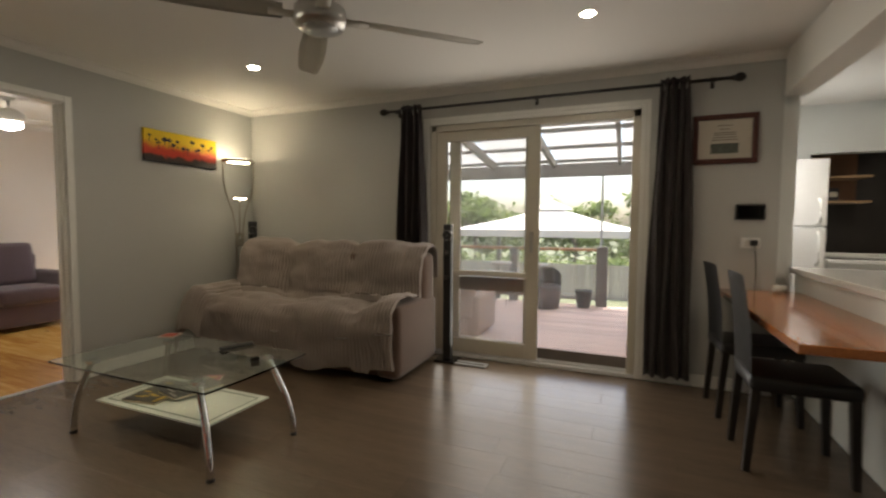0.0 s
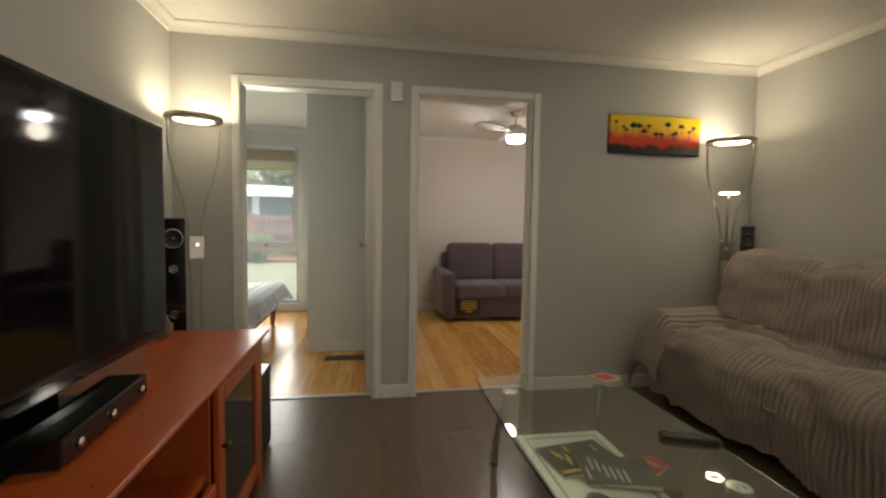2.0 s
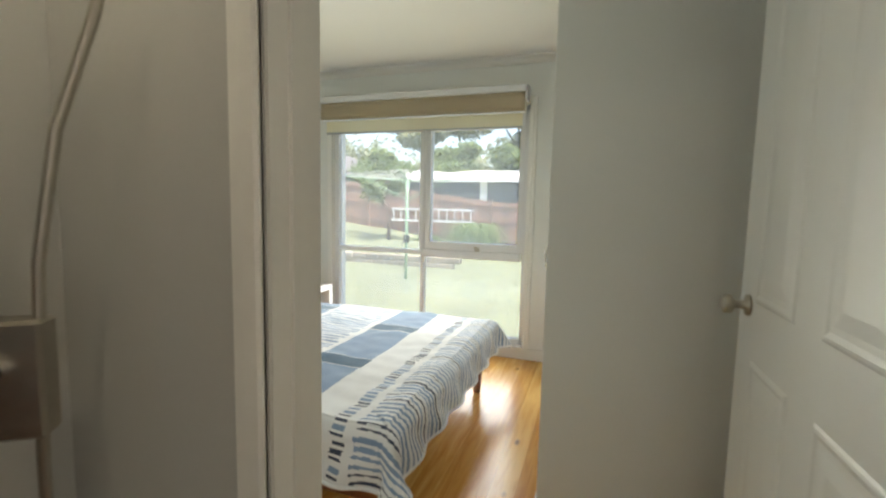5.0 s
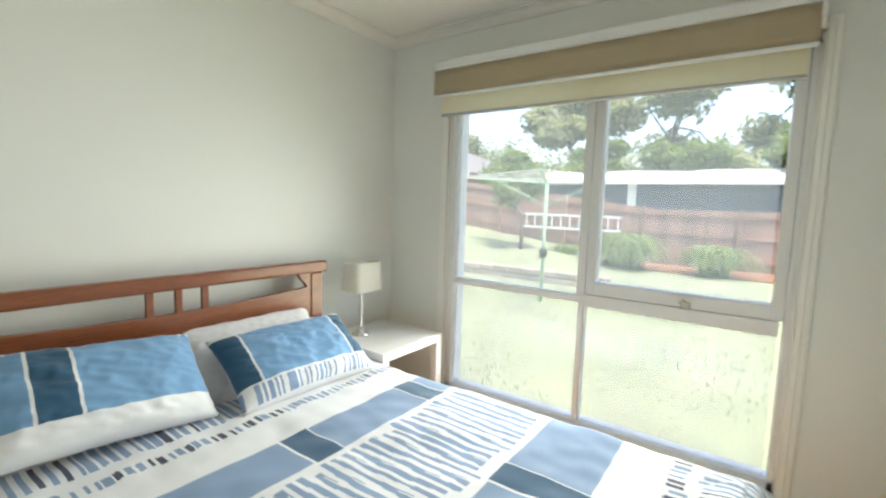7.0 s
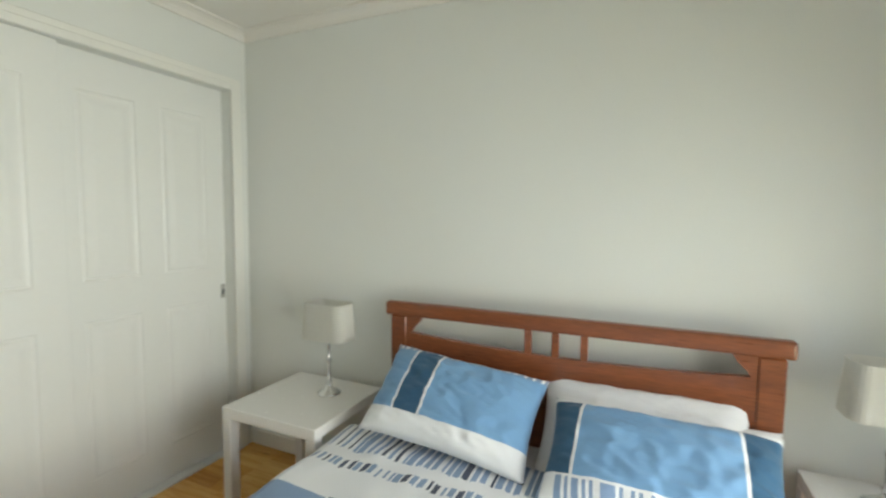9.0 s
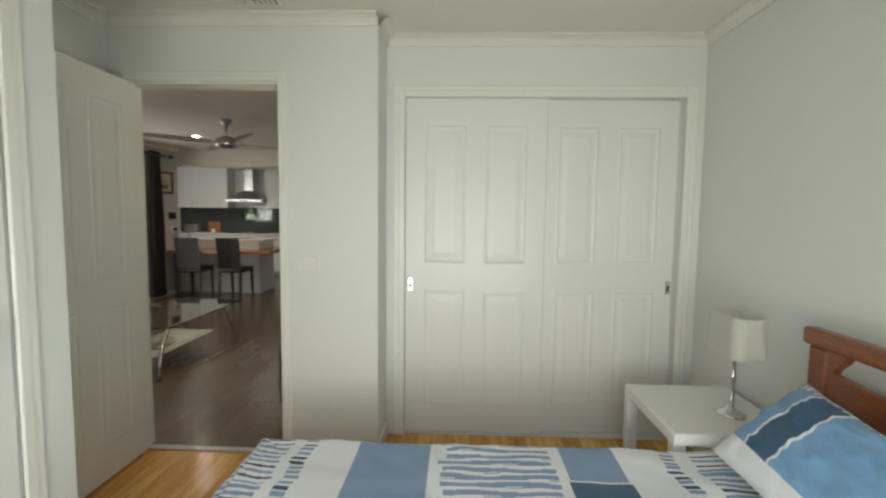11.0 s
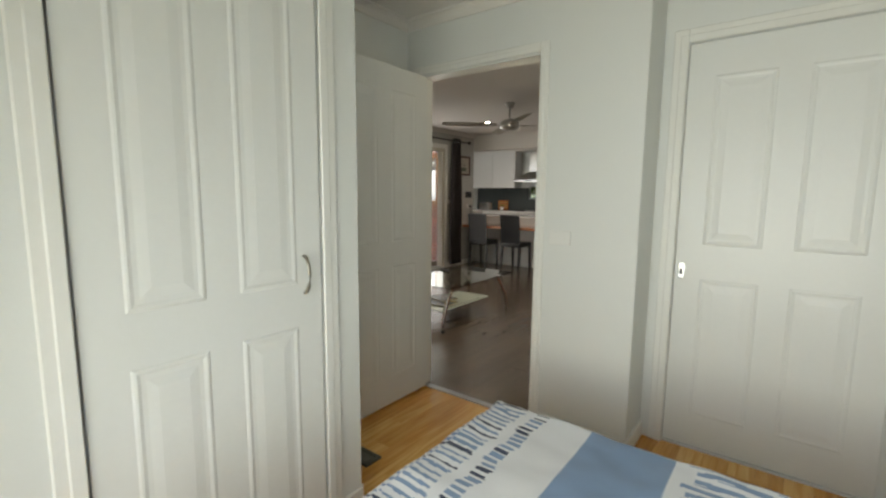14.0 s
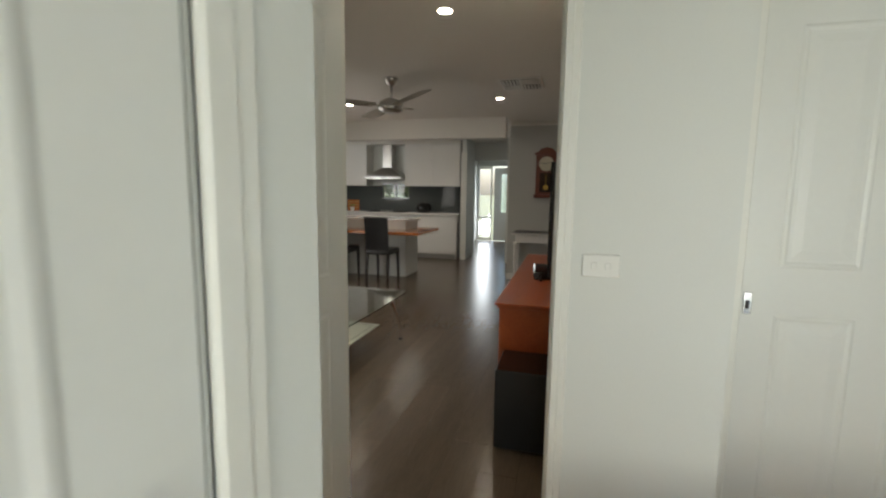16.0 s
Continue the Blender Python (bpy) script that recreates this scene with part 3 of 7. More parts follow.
def curtain(x0, x1, seed):
    c = thing("curtain", ((x0 + x1) / 2, -0.09, 2.2), "charcoal eyelet curtain gathered to the side", "curtain", "curtains at the sliding door")
    rng = random.Random(seed)
    w = x1 - x0
    ph = rng.random() * 6

    def f(u, v):
        z = -2.175 * v + 0.04
        spread = 0.62 + 0.38 * v ** 0.8
        x = (u - 0.5) * w * spread
        y = 0.035 * math.sin(u * 2 * math.pi * 4.0 + ph + 0.6 * math.sin(v * 3)) * (0.75 + 0.4 * v) + 0.008 * math.sin(u * 23 + v * 5)
        return (x + 0.01 * math.sin(v * 7 + u * 11), y, z)
    bm = bmesh.new()
    sheet(bm, 60, 26, f)
    bmesh.ops.solidify(bm, geom=bm.faces[:], thickness=0.004)
    part("drape", bm, CURTAIN, c, smooth=True)
    for k in range(4):
        bm = bmesh.new()
        cx = (-0.5 + (k + 0.5) / 4) * w * 0.6
        tube(bm, [(cx, 0.022 * math.cos(a), -0.02 + 0.022 * math.sin(a)) for a in (2 * math.pi * i / 12 for i in range(13))], 0.004, 6)
        part("eyelet", bm, STEEL, c, "steel eyelet ring")


curtain(1.78, 2.13, 1)
curtain(3.90, 4.22, 2)
rod = thing("curtain_rod", (1.68, -0.09, 2.2), "black metal curtain rod with ball finials above the sliding door", "curtain rod")
part("pole", cyl(bmesh.new(), (0.03, 0, 0), (2.74, 0, 0), 0.0125), BLACK_METAL, rod, smooth=True)
for x, s in ((0, 1), (2.77, -1)):
    bm = bmesh.new()
    bmesh.ops.create_uvsphere(bm, u_segments=14, v_segments=10, radius=0.03, matrix=Matrix.Translation((x, 0, 0)) @ Matrix.Diagonal((1.25, 1, 1, 1)))
    cyl(bm, (x + s * 0.035, 0, 0), (x + s * 0.05, 0, 0), 0.018)
    part("finial", bm, BLACK_METAL, rod, smooth=True)
for x in (0.12, 1.38, 2.62):
    bm = bmesh.new()
    bx(bm, x - 0.012, 0.08, -0.04, x + 0.012, 0.089, 0.04, 0.003); cyl(bm, (x, 0.082, 0), (x, 0.008, -0.012), 0.007)
    part("bracket", bm, BLACK_METAL, rod)


def rib_throw(bm, nu, nv, f, amp=0.006, ribs=60, along_u=True):
    """A ribbed blanket over a form f(u, v) -> (point, normal)."""
    def g(u, v):
        p, n = f(u, v)
        s = 2 * abs(math.sin((u if along_u else v) * ribs * math.pi)) ** 0.6 - 1
        return Vector(p) + Vector(n) * (amp * s)
    sheet(bm, nu, nv, g)


def sofa():
    x0, x1, yb, yf = 0.17, 2.25, -0.16, -0.88
    s = thing("sofa", (0, 0, 0), "three-seat brown recliner sofa under a ribbed taupe throw", "sofa")
    part("base", box(x0 + 0.04, yf + 0.05, 0.03, x1 - 0.02, yb, 0.30, bevel=0.03, seg=2), SUEDE, s, "brown suede base")
    part("seat", box(x0 + 0.22, yf - 0.02, 0.26, x1 - 0.18, -0.36, 0.45, bevel=0.06, seg=3), SUEDE, s, smooth=True)
    for a, b in ((x0, x0 + 0.24), (x1 - 0.2, x1)):
        bm = box(a, yf + 0.01, 0.03, b, yb, 0.58, bevel=0.055, seg=3)
        part("arm", bm, SUEDE, s, "rounded brown suede arm", smooth=True)
    part("backrest", box(x0 + 0.12, -0.42, 0.3, x1 - 0.01, -0.165, 0.95, bevel=0.08, seg=3), SUEDE, s, smooth=True)
    # the throw: over the back, down the backrest, over the seat and the front edge
    prof = [(-0.13, 0.72), (-0.15, 0.96), (-0.24, 1.01), (-0.36, 1.0), (-0.44, 0.93), (-0.47, 0.8), (-0.475, 0.68), (-0.50, 0.575), (-0.56, 0.52), (-0.68, 0.535), (-0.80, 0.54),
            (-0.91, 0.515), (-0.975, 0.44), (-0.985, 0.32), (-0.965, 0.2), (-0.95, 0.09)]
    n = len(prof) - 1

    def form(u, v):
        t = v * n
        i = min(int(t), n - 1)
        fr = t - i
        y = prof[i][0] * (1 - fr) + prof[i + 1][0] * fr
        z = prof[i][1] * (1 - fr) + prof[i + 1][1] * fr
        d = Vector((0, prof[i + 1][0] - prof[i][0], prof[i + 1][1] - prof[i][1])).normalized()
        nn = Vector((0, d.z, -d.y))
        x = x0 + 0.13 + (x1 - x0 - 0.13) * u
        if v > 0.45 and u > 0.78:
            k = min(1, (u - 0.78) / 0.16)
            z += 0.10 * k * k * (3 - 2 * k) * min(1, (v - 0.45) / 0.08) * (1 if v < 0.78 else max(0, (1.02 - v) / 0.24))
        if v > 0.86:
            z += 0.07 * noise.noise((x * 3, 0, 3)) + 0.02 * noise.noise((x * 11, 0, 5)) + (0.03 if u > 0.9 else 0)
        return (x, y, z), nn

    def shaped(u, v):
        p, nn = form(u, v)
        x, y, z = p
        sag = 0.012 + 0.036 * noise.noise((x * 2.2, y * 3 + z * 3, 1.7)) + 0.026 * noise.noise((x * 6, y * 7 + z * 7, 4.2)) + 0.010 * noise.noise((x * 15, y * 12 + z * 12, 8.2))
        if 0.45 < v < 0.86:
            sag += 0.028 * math.sin(math.pi * (v - 0.45) / 0.41) * math.cos(2 * math.pi * (u - 0.24) / 0.42)
        if v < 0.5:
            sag += -0.03 * math.exp(-((u - 0.30) / 0.03) ** 2) - 0.028 * math.exp(-((u - 0.64) / 0.03) ** 2)
        return Vector(p) + Vector(nn) * sag, nn
    bm = bmesh.new()
    rib_throw(bm, 700, 100, shaped, 0.0115, 66)
    part("throw", bm, CHENILLE, s, "ribbed taupe chenille throw draped over back and seat", smooth=True)
    # the throw over the far arm
    bm = bmesh.new()
    pr = [(x0 - 0.02, 0.24), (x0 - 0.025, 0.42), (x0, 0.56), (x0 + 0.07, 0.61), (x0 + 0.16, 0.60), (x0 + 0.235, 0.54), (x0 + 0.27, 0.47)]

    def armf(u, v):
        t = v * (len(pr) - 1)
        i = min(int(t), len(pr) - 2)
        fr = t - i
        x = pr[i][0] * (1 - fr) + pr[i + 1][0] * fr
        z = pr[i][1] * (1 - fr) + pr[i + 1][1] * fr
        d = Vector((pr[i + 1][0] - pr[i][0], 0, pr[i + 1][1] - pr[i][1])).normalized()
        e = max(0, u - 0.7) / 0.3
        y = -0.36 - 0.80 * min(u, 0.7) - 0.10 * math.sin(e * math.pi / 2)
        z -= 0.36 * e ** 1.6 * (0.8 + 0.2 * math.sin(v * 3))
        x -= 0.04 * e
        k = 0.012 + 0.02 * noise.noise((x * 5, y * 5, 9))
        return Vector((x - d.z * k, y, z + d.x * k)), Vector((-d.z, 0, d.x))
    rib_throw(bm, 60, 130, armf, 0.007, 15, along_u=False)
    part("arm_throw", bm, CHENILLE, s, "ribbed taupe throw tucked over the arm", smooth=True)
    for fx in (x0 + 0.12, x1 - 0.12):
        for fy in (yf + 0.12, yb - 0.1):
            part("foot", box(fx - 0.03, fy - 0.03, 0, fx + 0.03, fy + 0.03, 0.035), BLACK_MATTE, s)


sofa()


def coffee_table():
    x0, x1, y0, y1, zt = 0.90, 2.07, -2.335, -1.665, 0.437
    t = thing("coffee_table", (0, 0, 0), "glass coffee table with curved chrome legs and a frosted lower shelf", "coffee table")
    cx, cy = (x0 + x1) / 2, (y0 + y1) / 2
    a, b = (x1 - x0) / 2, (y1 - y0) / 2

    def slab(sx, sy, z0, z1, bow, nseg=16, at=(0, 0)):
        bm = bmesh.new()
        pts = []
        for k in range(4):
            c0 = [(-1, -1), (1, -1), (1, 1), (-1, 1)][k]
            c1 = [(1, -1), (1, 1), (-1, 1), (-1, -1)][k]
            for i in range(nseg):
                f = i / nseg
                px, py = c0[0] + (c1[0] - c0[0]) * f, c0[1] + (c1[1] - c0[1]) * f
                o = bow * (4 * f * (1 - f))
                nx, ny = (c0[0] + c1[0]) / 2, (c0[1] + c1[1]) / 2
                pts.append((cx + at[0] + px * sx + nx * o, cy + at[1] + py * sy + ny * o))
        lo = [bm.verts.new((x, y, z0)) for x, y in pts]
        hi = [bm.verts.new((x, y, z1)) for x, y in pts]
        bm.faces.new(lo[::-1]); bm.faces.new(hi)
        for i in range(len(pts)):
            bm.faces.new((lo[i], lo[(i + 1) % len(pts)], hi[(i + 1) % len(pts)], hi[i]))
        return bm
    top = part("tabletop", slab(a, b, zt - 0.009, zt, 0.012), TABLE_GLASS, t, "clear glass top")
    top.visible_shadow = False
    part("shelf", slab(0.432, 0.21, 0.165, 0.173, 0.0, at=(-0.06, 0.052)), mat("frosted_glass_shelf", (0.50, 0.55, 0.50), 0.25, vary=0.03, bump=0), t, "frosted pale green glass shelf")
    bm = bmesh.new()
    for s in (1, -1):
        bx(bm, cx - 0.45, cy + 0.052 + s * 0.17 - 0.004, 0.1735, cx + 0.33, cy + 0.052 + s * 0.17 + 0.004, 0.1745)
        bx(bm, cx - 0.06 + s * 0.39 - 0.004, cy - 0.118, 0.1735, cx - 0.06 + s * 0.39 + 0.004, cy + 0.222, 0.1745)
    part("etched_line", bm, mat("clear_etch", (0.2, 0.24, 0.21), 0.2, bump=0), t, "clear etched border line")
    for sx, sy, fx, fy in ((-1, -1, 0.915, -2.235), (1, -1, 2.03, -2.285), (1, 1, 2.063, -1.768), (-1, 1, 0.92, -1.70)):
        tx, ty = cx + sx * 0.40, cy + sy * 0.22
        bm = bmesh.new()
        pts = []
        for i in range(15):
            f = i / 14
            bow = math.sin(f * math.pi / 2)
            pts.append((tx + (fx - tx) * bow, ty + (fy - ty) * bow, 0.42 * (1 - f) ** 0.95 + 0.006))
        tube(bm, pts, 0.0165, 12)
        leg = part("leg", bm, CHROME, t, "curved chrome leg", smooth=True)
        bm = bmesh.new()
        lathe(bm, [(0.012, 0.405), (0.035, 0.410), (0.035, 0.427)], 20, (tx, ty, 0))
        part("disc", bm, CHROME, leg, "round chrome support disc", smooth=False)
        part("foot", lathe(bmesh.new(), [(0.018, 0.0), (0.018, 0.012), (0.010, 0.014)], 14, (fx, fy, 0)), BLACK_MATTE, leg)


coffee_table()


def tv_unit():
    x0, x1, y0, y1, h = 0.87, 3.06, LIV_S + 0.17, -3.315, 0.69
    u = thing("tv_cabinet", (0, 0, 0), "red-stained pine television cabinet with panelled doors and brass knobs", "tv cabinet")
    bm = bmesh.new()
    bx(bm, x0 - 0.012, y0, h - 0.014, x1 + 0.012, y1 + 0.014, h, 0.004); bx(bm, x0, y0, h - 0.032, x1, y1, h - 0.014, 0.004)
    part("top", bm, REDWOOD, u)
    bm = bmesh.new()
    xi0, xi1 = x0 + 0.03, x1 - 0.03
    for a, b in ((xi0, xi0 + 0.025), (xi1 - 0.025, xi1), (1.50, 1.52), (2.40, 2.42)):
        bx(bm, a, y0 + 0.01, 0.0, b, y1 - 0.03, h - 0.032)
    bx(bm, xi0, y0 + 0.01, 0.06, xi1, y1 - 0.04, 0.08); bx(bm, 1.52, y0 + 0.01, 0.36, 2.40, y1 - 0.04, 0.38)
    bx(bm, xi0, y0 + 0.01, 0.0, xi1, y0 + 0.02, h - 0.032); bx(bm, xi0 + 0.026, y1 - 0.06, 0.0, xi1 - 0.026, y1 - 0.04, 0.06)
    bx(bm, xi0, y1 - 0.03, 0.0, xi0 + 0.06, y1 - 0.012, h - 0.032); bx(bm, xi1 - 0.06, y1 - 0.03, 0, xi1, y1 - 0.012, h - 0.032)
    part("carcass", bm, REDWOOD, u)
    DK = mat("smoked_door_glass", (0.02, 0.018, 0.016), 0.08, bump=0)
    for a, b, pane in ((xi0 + 0.065, 1.495, True), (1.525, 1.955, False), (1.965, 2.395, False), (2.425, xi1 - 0.065, True)):
        bm = bmesh.new()
        z0, z1 = (0.085, h - 0.045) if pane else (0.085, 0.355)
        yy = y1 - 0.026
        for q in ((a, z0, a + 0.06, z1), (b - 0.06, z0, b, z1), (a + 0.06, z0, b - 0.06, z0 + 0.06), (a + 0.06, z1 - 0.06, b - 0.06, z1)):
            bx(bm, q[0], yy, q[1], q[2], yy + 0.02, q[3], 0.003)
        d = part("door", bm, REDWOOD, u)
        part("panel", box(a + 0.055, yy + 0.005, z0 + 0.055, b - 0.055, yy + 0.011, z1 - 0.055), DK if pane else REDWOOD, d)
        bm = bmesh.new()
        kx = b - 0.03 if a < 1.7 else a + 0.03
        lathe(bm, [(0.008, 0), (0.008, 0.012), (0.014, 0.016), (0.013, 0.026), (0.004, 0.03)], 12)
        bmesh.ops.transform(bm, matrix=pose(kx, yy + 0.02, (z0 + z1) / 2 + 0.08, -90), verts=bm.verts)
        part("knob", bm, mat("antique_brass", (0.2, 0.13, 0.06), 0.35, metal=1.0, bump=0), d, smooth=True)


tv_unit()


def television():
    t = thing("television", (1.91, -3.575, 0.69), "large flat black television on a cabinet", "television")
    w, zb, zt = 1.30, 0.085, 0.815
    part("body", box(-w / 2, -0.035, zb, w / 2, 0.0, zt, bevel=0.006, seg=2), BLACK_MATTE, t)
    part("bezel", box(-w / 2 - 0.002, -0.012, zb - 0.002, w / 2 + 0.002, 0.006, zt + 0.002, bevel=0.003), BLACK_GLOSS, t)
    part("screen", box(-w / 2 + 0.012, 0.0061, zb + 0.02, w / 2 - 0.012, 0.0075, zt - 0.012), SCREEN, t, "dark glossy screen")
    bm = bmesh.new()
    bx(bm, -0.26, -0.12, 0.0, 0.26, 0.06, 0.014, 0.005); bx(bm, -0.1, -0.03, 0.014, 0.1, -0.005, zb + 0.02)
    part("stand", bm, BLACK_GLOSS, t, "glossy black foot")


television()


def downlight(x, y, group):
    d = thing("downlight", (x, y, CH), "small recessed ceiling downlight, lit", "downlight", group)
    bm = bmesh.new()
    lathe(bm, [(0.036, -0.002), (0.046, -0.006), (0.049, -0.003), (0.049, 0.0), (0.036, 0.0)], 24)
    part("rim", bm, PLASTIC, d, "white rim", smooth=True)
    part("lens", lathe(bmesh.new(), [(0.036, -0.005), (0.036, -0.001)], 24), LED, d, "glowing lens")


for x, y in DOWNLIGHTS:
    downlight(x, y, "living room downlights")
for x, y in KITCHEN_LIGHTS:
    downlight(x, y, "kitchen downlights")


def ceiling_fan(x, y, drop, blades, first, length, label, lamp=False, body=STEEL, blade_mat=None):
    f = thing("ceiling_fan", (x, y, CH), label, "ceiling fan")
    part("canopy", lathe(bmesh.new(), [(0.06, 0), (0.06, -0.02), (0.035, -0.06), (0.015, -0.065)], 20), body, f, smooth=True)
    part("downrod", cyl(bmesh.new(), (0, 0, -0.06), (0, 0, -drop + 0.1), 0.012), body, f, smooth=True)
    part("motor", lathe(bmesh.new(), [(0.03, -drop + 0.13), (0.07, -drop + 0.115), (0.112, -drop + 0.085), (0.118, -drop + 0.03), (0.10, -drop + 0.004), (0.05, -drop)], 28), body, f, smooth=True)
    if lamp:
        part("lamp", lathe(bmesh.new(), [(0.085, -drop + 0.004), (0.095, -drop - 0.02), (0.08, -drop - 0.05), (0.03, -drop - 0.065)], 24), LED_COOL, f, "glowing round lamp", smooth=True)
    else:
        part("cap", lathe(bmesh.new(), [(0.075, -drop - 0.004), (0.08, -drop + 0.003), (0.05, -drop + 0.006)], 24), ALU_GREY, f, smooth=True)
    bm = bmesh.new()
    r0 = 0.10

    def shape(u, v):
        r = r0 + 0.06 + (length - r0 - 0.06) * u
        w = 0.105 + 0.03 * math.sin(u * math.pi) - (0.03 * max(0, u - 0.93) / 0.07)
        s = (v - 0.5) * w
        return (r, s, -drop + 0.055 + s * 0.2)
    sheet(bm, 14, 4, shape)
    bmesh.ops.solidify(bm, geom=bm.faces[:], thickness=0.006)
    bx(bm, r0 - 0.02, -0.03, -drop + 0.045, r0 + 0.12, 0.03, -drop + 0.051)
    blade_mesh = mesh("blade", bm, blade_mat or STEEL, True)
    for k in range(blades):
        b = new("blade", blade_mesh)
        b.parent = f
        b.rotation_euler = (0, 0, radians(first + 360 / blades * k))
    return f


FAN_BLADE = mat("silver_fan_blade", (0.50, 0.47, 0.41), 0.45, metal=0.1, vary=0.05, bump=0.02)
ceiling_fan(2.46, -2.02, 0.31, 4, 43, 0.80, "brushed silver ceiling fan with four blades, at rest", blade_mat=FAN_BLADE)
ceiling_fan(-1.62, -1.335, 0.26, 3, 62, 0.58, "white ceiling fan with a lit round lamp", lamp=True, body=PLASTIC, blade_mat=PLASTIC)


def ring(bm, c, r, tr, n=40, m=8, squash=1.0):
    c = Vector(c)
    rows = []
    for i in range(n):
        a = 2 * math.pi * i / n
        rows.append([bm.verts.new(c + Vector(((r + tr * math.cos(b)) * math.cos(a), (r + tr * math.cos(b)) * math.sin(a), tr * squash * math.sin(b))))
                     for b in (2 * math.pi * k / m for k in range(m))])
    for i in range(n):
        for k in range(m):
            bm.faces.new((rows[i][k], rows[(i + 1) % n][k], rows[(i + 1) % n][(k + 1) % m], rows[i][(k + 1) % m]))
    return bm


def ring_lamp(x, y, h, turn, reading):
    l = thing("floor_lamp", (x, y, 0), "satin nickel floor lamp with a glowing ring head on twin stems", "floor lamp", "ring floor lamps", turn)
    part("base", lathe(bmesh.new(), [(0.13, 0), (0.13, 0.015), (0.12, 0.022), (0.02, 0.026)], 28), NICKEL, l, smooth=True)
    for s in (-1, 1):
        bm = bmesh.new()
        pts = [(s * 0.024, 0, 0.02), (s * 0.026, 0, 0.6), (s * 0.03, 0, 1.0), (s * 0.036, 0, 1.15), (s * 0.06, 0, 1.3), (s * 0.10, 0, 1.42), (s * 0.128, 0, 1.54), (s * 0.137, 0, 1.66), (s * 0.137, 0, h - 0.015)]
        dense = []
        for i in range(len(pts) - 1):
            for k in range(4):
                dense.append(Vector(pts[i]).lerp(Vector(pts[i + 1]), k / 4))
        tube(bm, dense + [Vector(pts[-1])], 0.0065, 8)
        part("stem", bm, NICKEL, l, smooth=True)
    bm = bmesh.new()
    prof = [(0.105, -0.012), (0.150, -0.012), (0.153, 0.0), (0.150, 0.012), (0.146, 0.006), (0.108, 0.006), (0.105, 0.0)]
    n = 44
    rows = [[bm.verts.new((r * math.cos(2 * math.pi * i / n), r * math.sin(2 * math.pi * i / n), h + z)) for r, z in prof] for i in range(n)]
    for i in range(n):
        for k in range(len(prof)):
            bm.faces.new((rows[i][k], rows[(i + 1) % n][k], rows[(i + 1) % n][(k + 1) % len(prof)], rows[i][(k + 1) % len(prof)]))
    head = part("ring_head", bm, NICKEL, l, "satin nickel ring", smooth=False)
    part("led_strip", ring(bmesh.new(), (0, 0, h + 0.011), 0.127, 0.016, squash=0.3), RING, head, "glowing warm light strip", smooth=True)
    part("led_inner", ring(bmesh.new(), (0, 0, h - 0.002), 0.104, 0.004, squash=1.6), RING, head, "glowing inner edge", smooth=True)
    part("switch_box", box(-0.042, -0.018, 0.955, 0.042, 0.018, 1.09, bevel=0.004), NICKEL, l, "small switch box with a round dial")
    part("dial", cyl(bmesh.new(), (0, 0.018, 1.04), (0, 0.03, 1.04), 0.012), CHROME, l)
    part("dial_back", cyl(bmesh.new(), (0, -0.018, 1.04), (0, -0.03, 1.04), 0.012), CHROME, l)
    if reading:
        bm = bmesh.new()
        tube(bm, [(0, -0.02, 1.06), (0, -0.05, 1.15), (0, -0.08, 1.27), (0, -0.10, 1.36), (0, -0.12, 1.41)], 0.006, 8)
        part("reading_arm", bm, NICKEL, l, smooth=True)
        rd = part("reading_ring", ring(bmesh.new(), (0, -0.17, 1.425), 0.05, 0.012, 28, squash=0.5), NICKEL, l, smooth=True)
        part("reading_light", ring(bmesh.new(), (0, -0.17, 1.418), 0.048, 0.009, 28, squash=0.5), RING, rd, "glowing small ring", smooth=True)
    pt = new("ring_lamp_glow", bpy.data.lights.new("ring_lamp_glow", 'POINT'))
    pt.data.energy, pt.data.color, pt.data.shadow_soft_size = 0.14, (1.0, 0.86, 0.6), 0.06
    pt.location = (x, y, h + 0.12)


ring_lamp(0.175, -3.855, 1.765, -55, False)
ring_lamp(0.19, -0.36, 1.79, 50, True)


def tower_speaker(x, y, h, w, d, turn, gloss, wide_foot, label):
    s = thing("tower_speaker", (x, y, 0), label, "speaker", "slim tower speakers", turn)
    part("cabinet", box(-w / 2, -d / 2, 0.02, w / 2, d / 2, h, bevel=0.006, seg=2), BLACK_GLOSS if gloss else BLACK_MATTE, s)
    f = wide_foot
    part("foot", box(-w / 2 - f, -d / 2 - f, 0.0, w / 2 + f, d / 2 + f, 0.022, bevel=0.006), BLACK_GLOSS, s)
    for z, r in ((h - 0.095, 0.042), (h - 0.24, 0.016), (h - 0.455, 0.016)):
        bm = bmesh.new()
        lathe(bm, [(r, 0), (r, 0.006), (r * 0.86, 0.004), (r * 0.8, -0.002), (r * 0.35, -0.006), (r * 0.3, 0.0), (0.002, 0.003)], 26)
        bmesh.ops.transform(bm, matrix=pose(0, d / 2 + 0.001, z, -90), verts=bm.verts)
        dv = part("driver", bm, BLACK_MATTE, s, "round speaker driver", smooth=True)
        bm = bmesh.new()
        ring(bm, (0, 0, 0), r * 1.02, 0.0022, 28, 6)
        bmesh.ops.transform(bm, matrix=pose(0, d / 2 + 0.006, z, -90), verts=bm.verts)
        part("chrome_ring", bm, CHROME, dv, smooth=True)
        bm = bmesh.new()
        bmesh.ops.create_uvsphere(bm, u_segments=10, v_segments=8, radius=0.006, matrix=Matrix.Translation((0, d / 2 + 0.006, z)))
        part("dust_cap", bm, CHROME, dv, smooth=True)
    return s


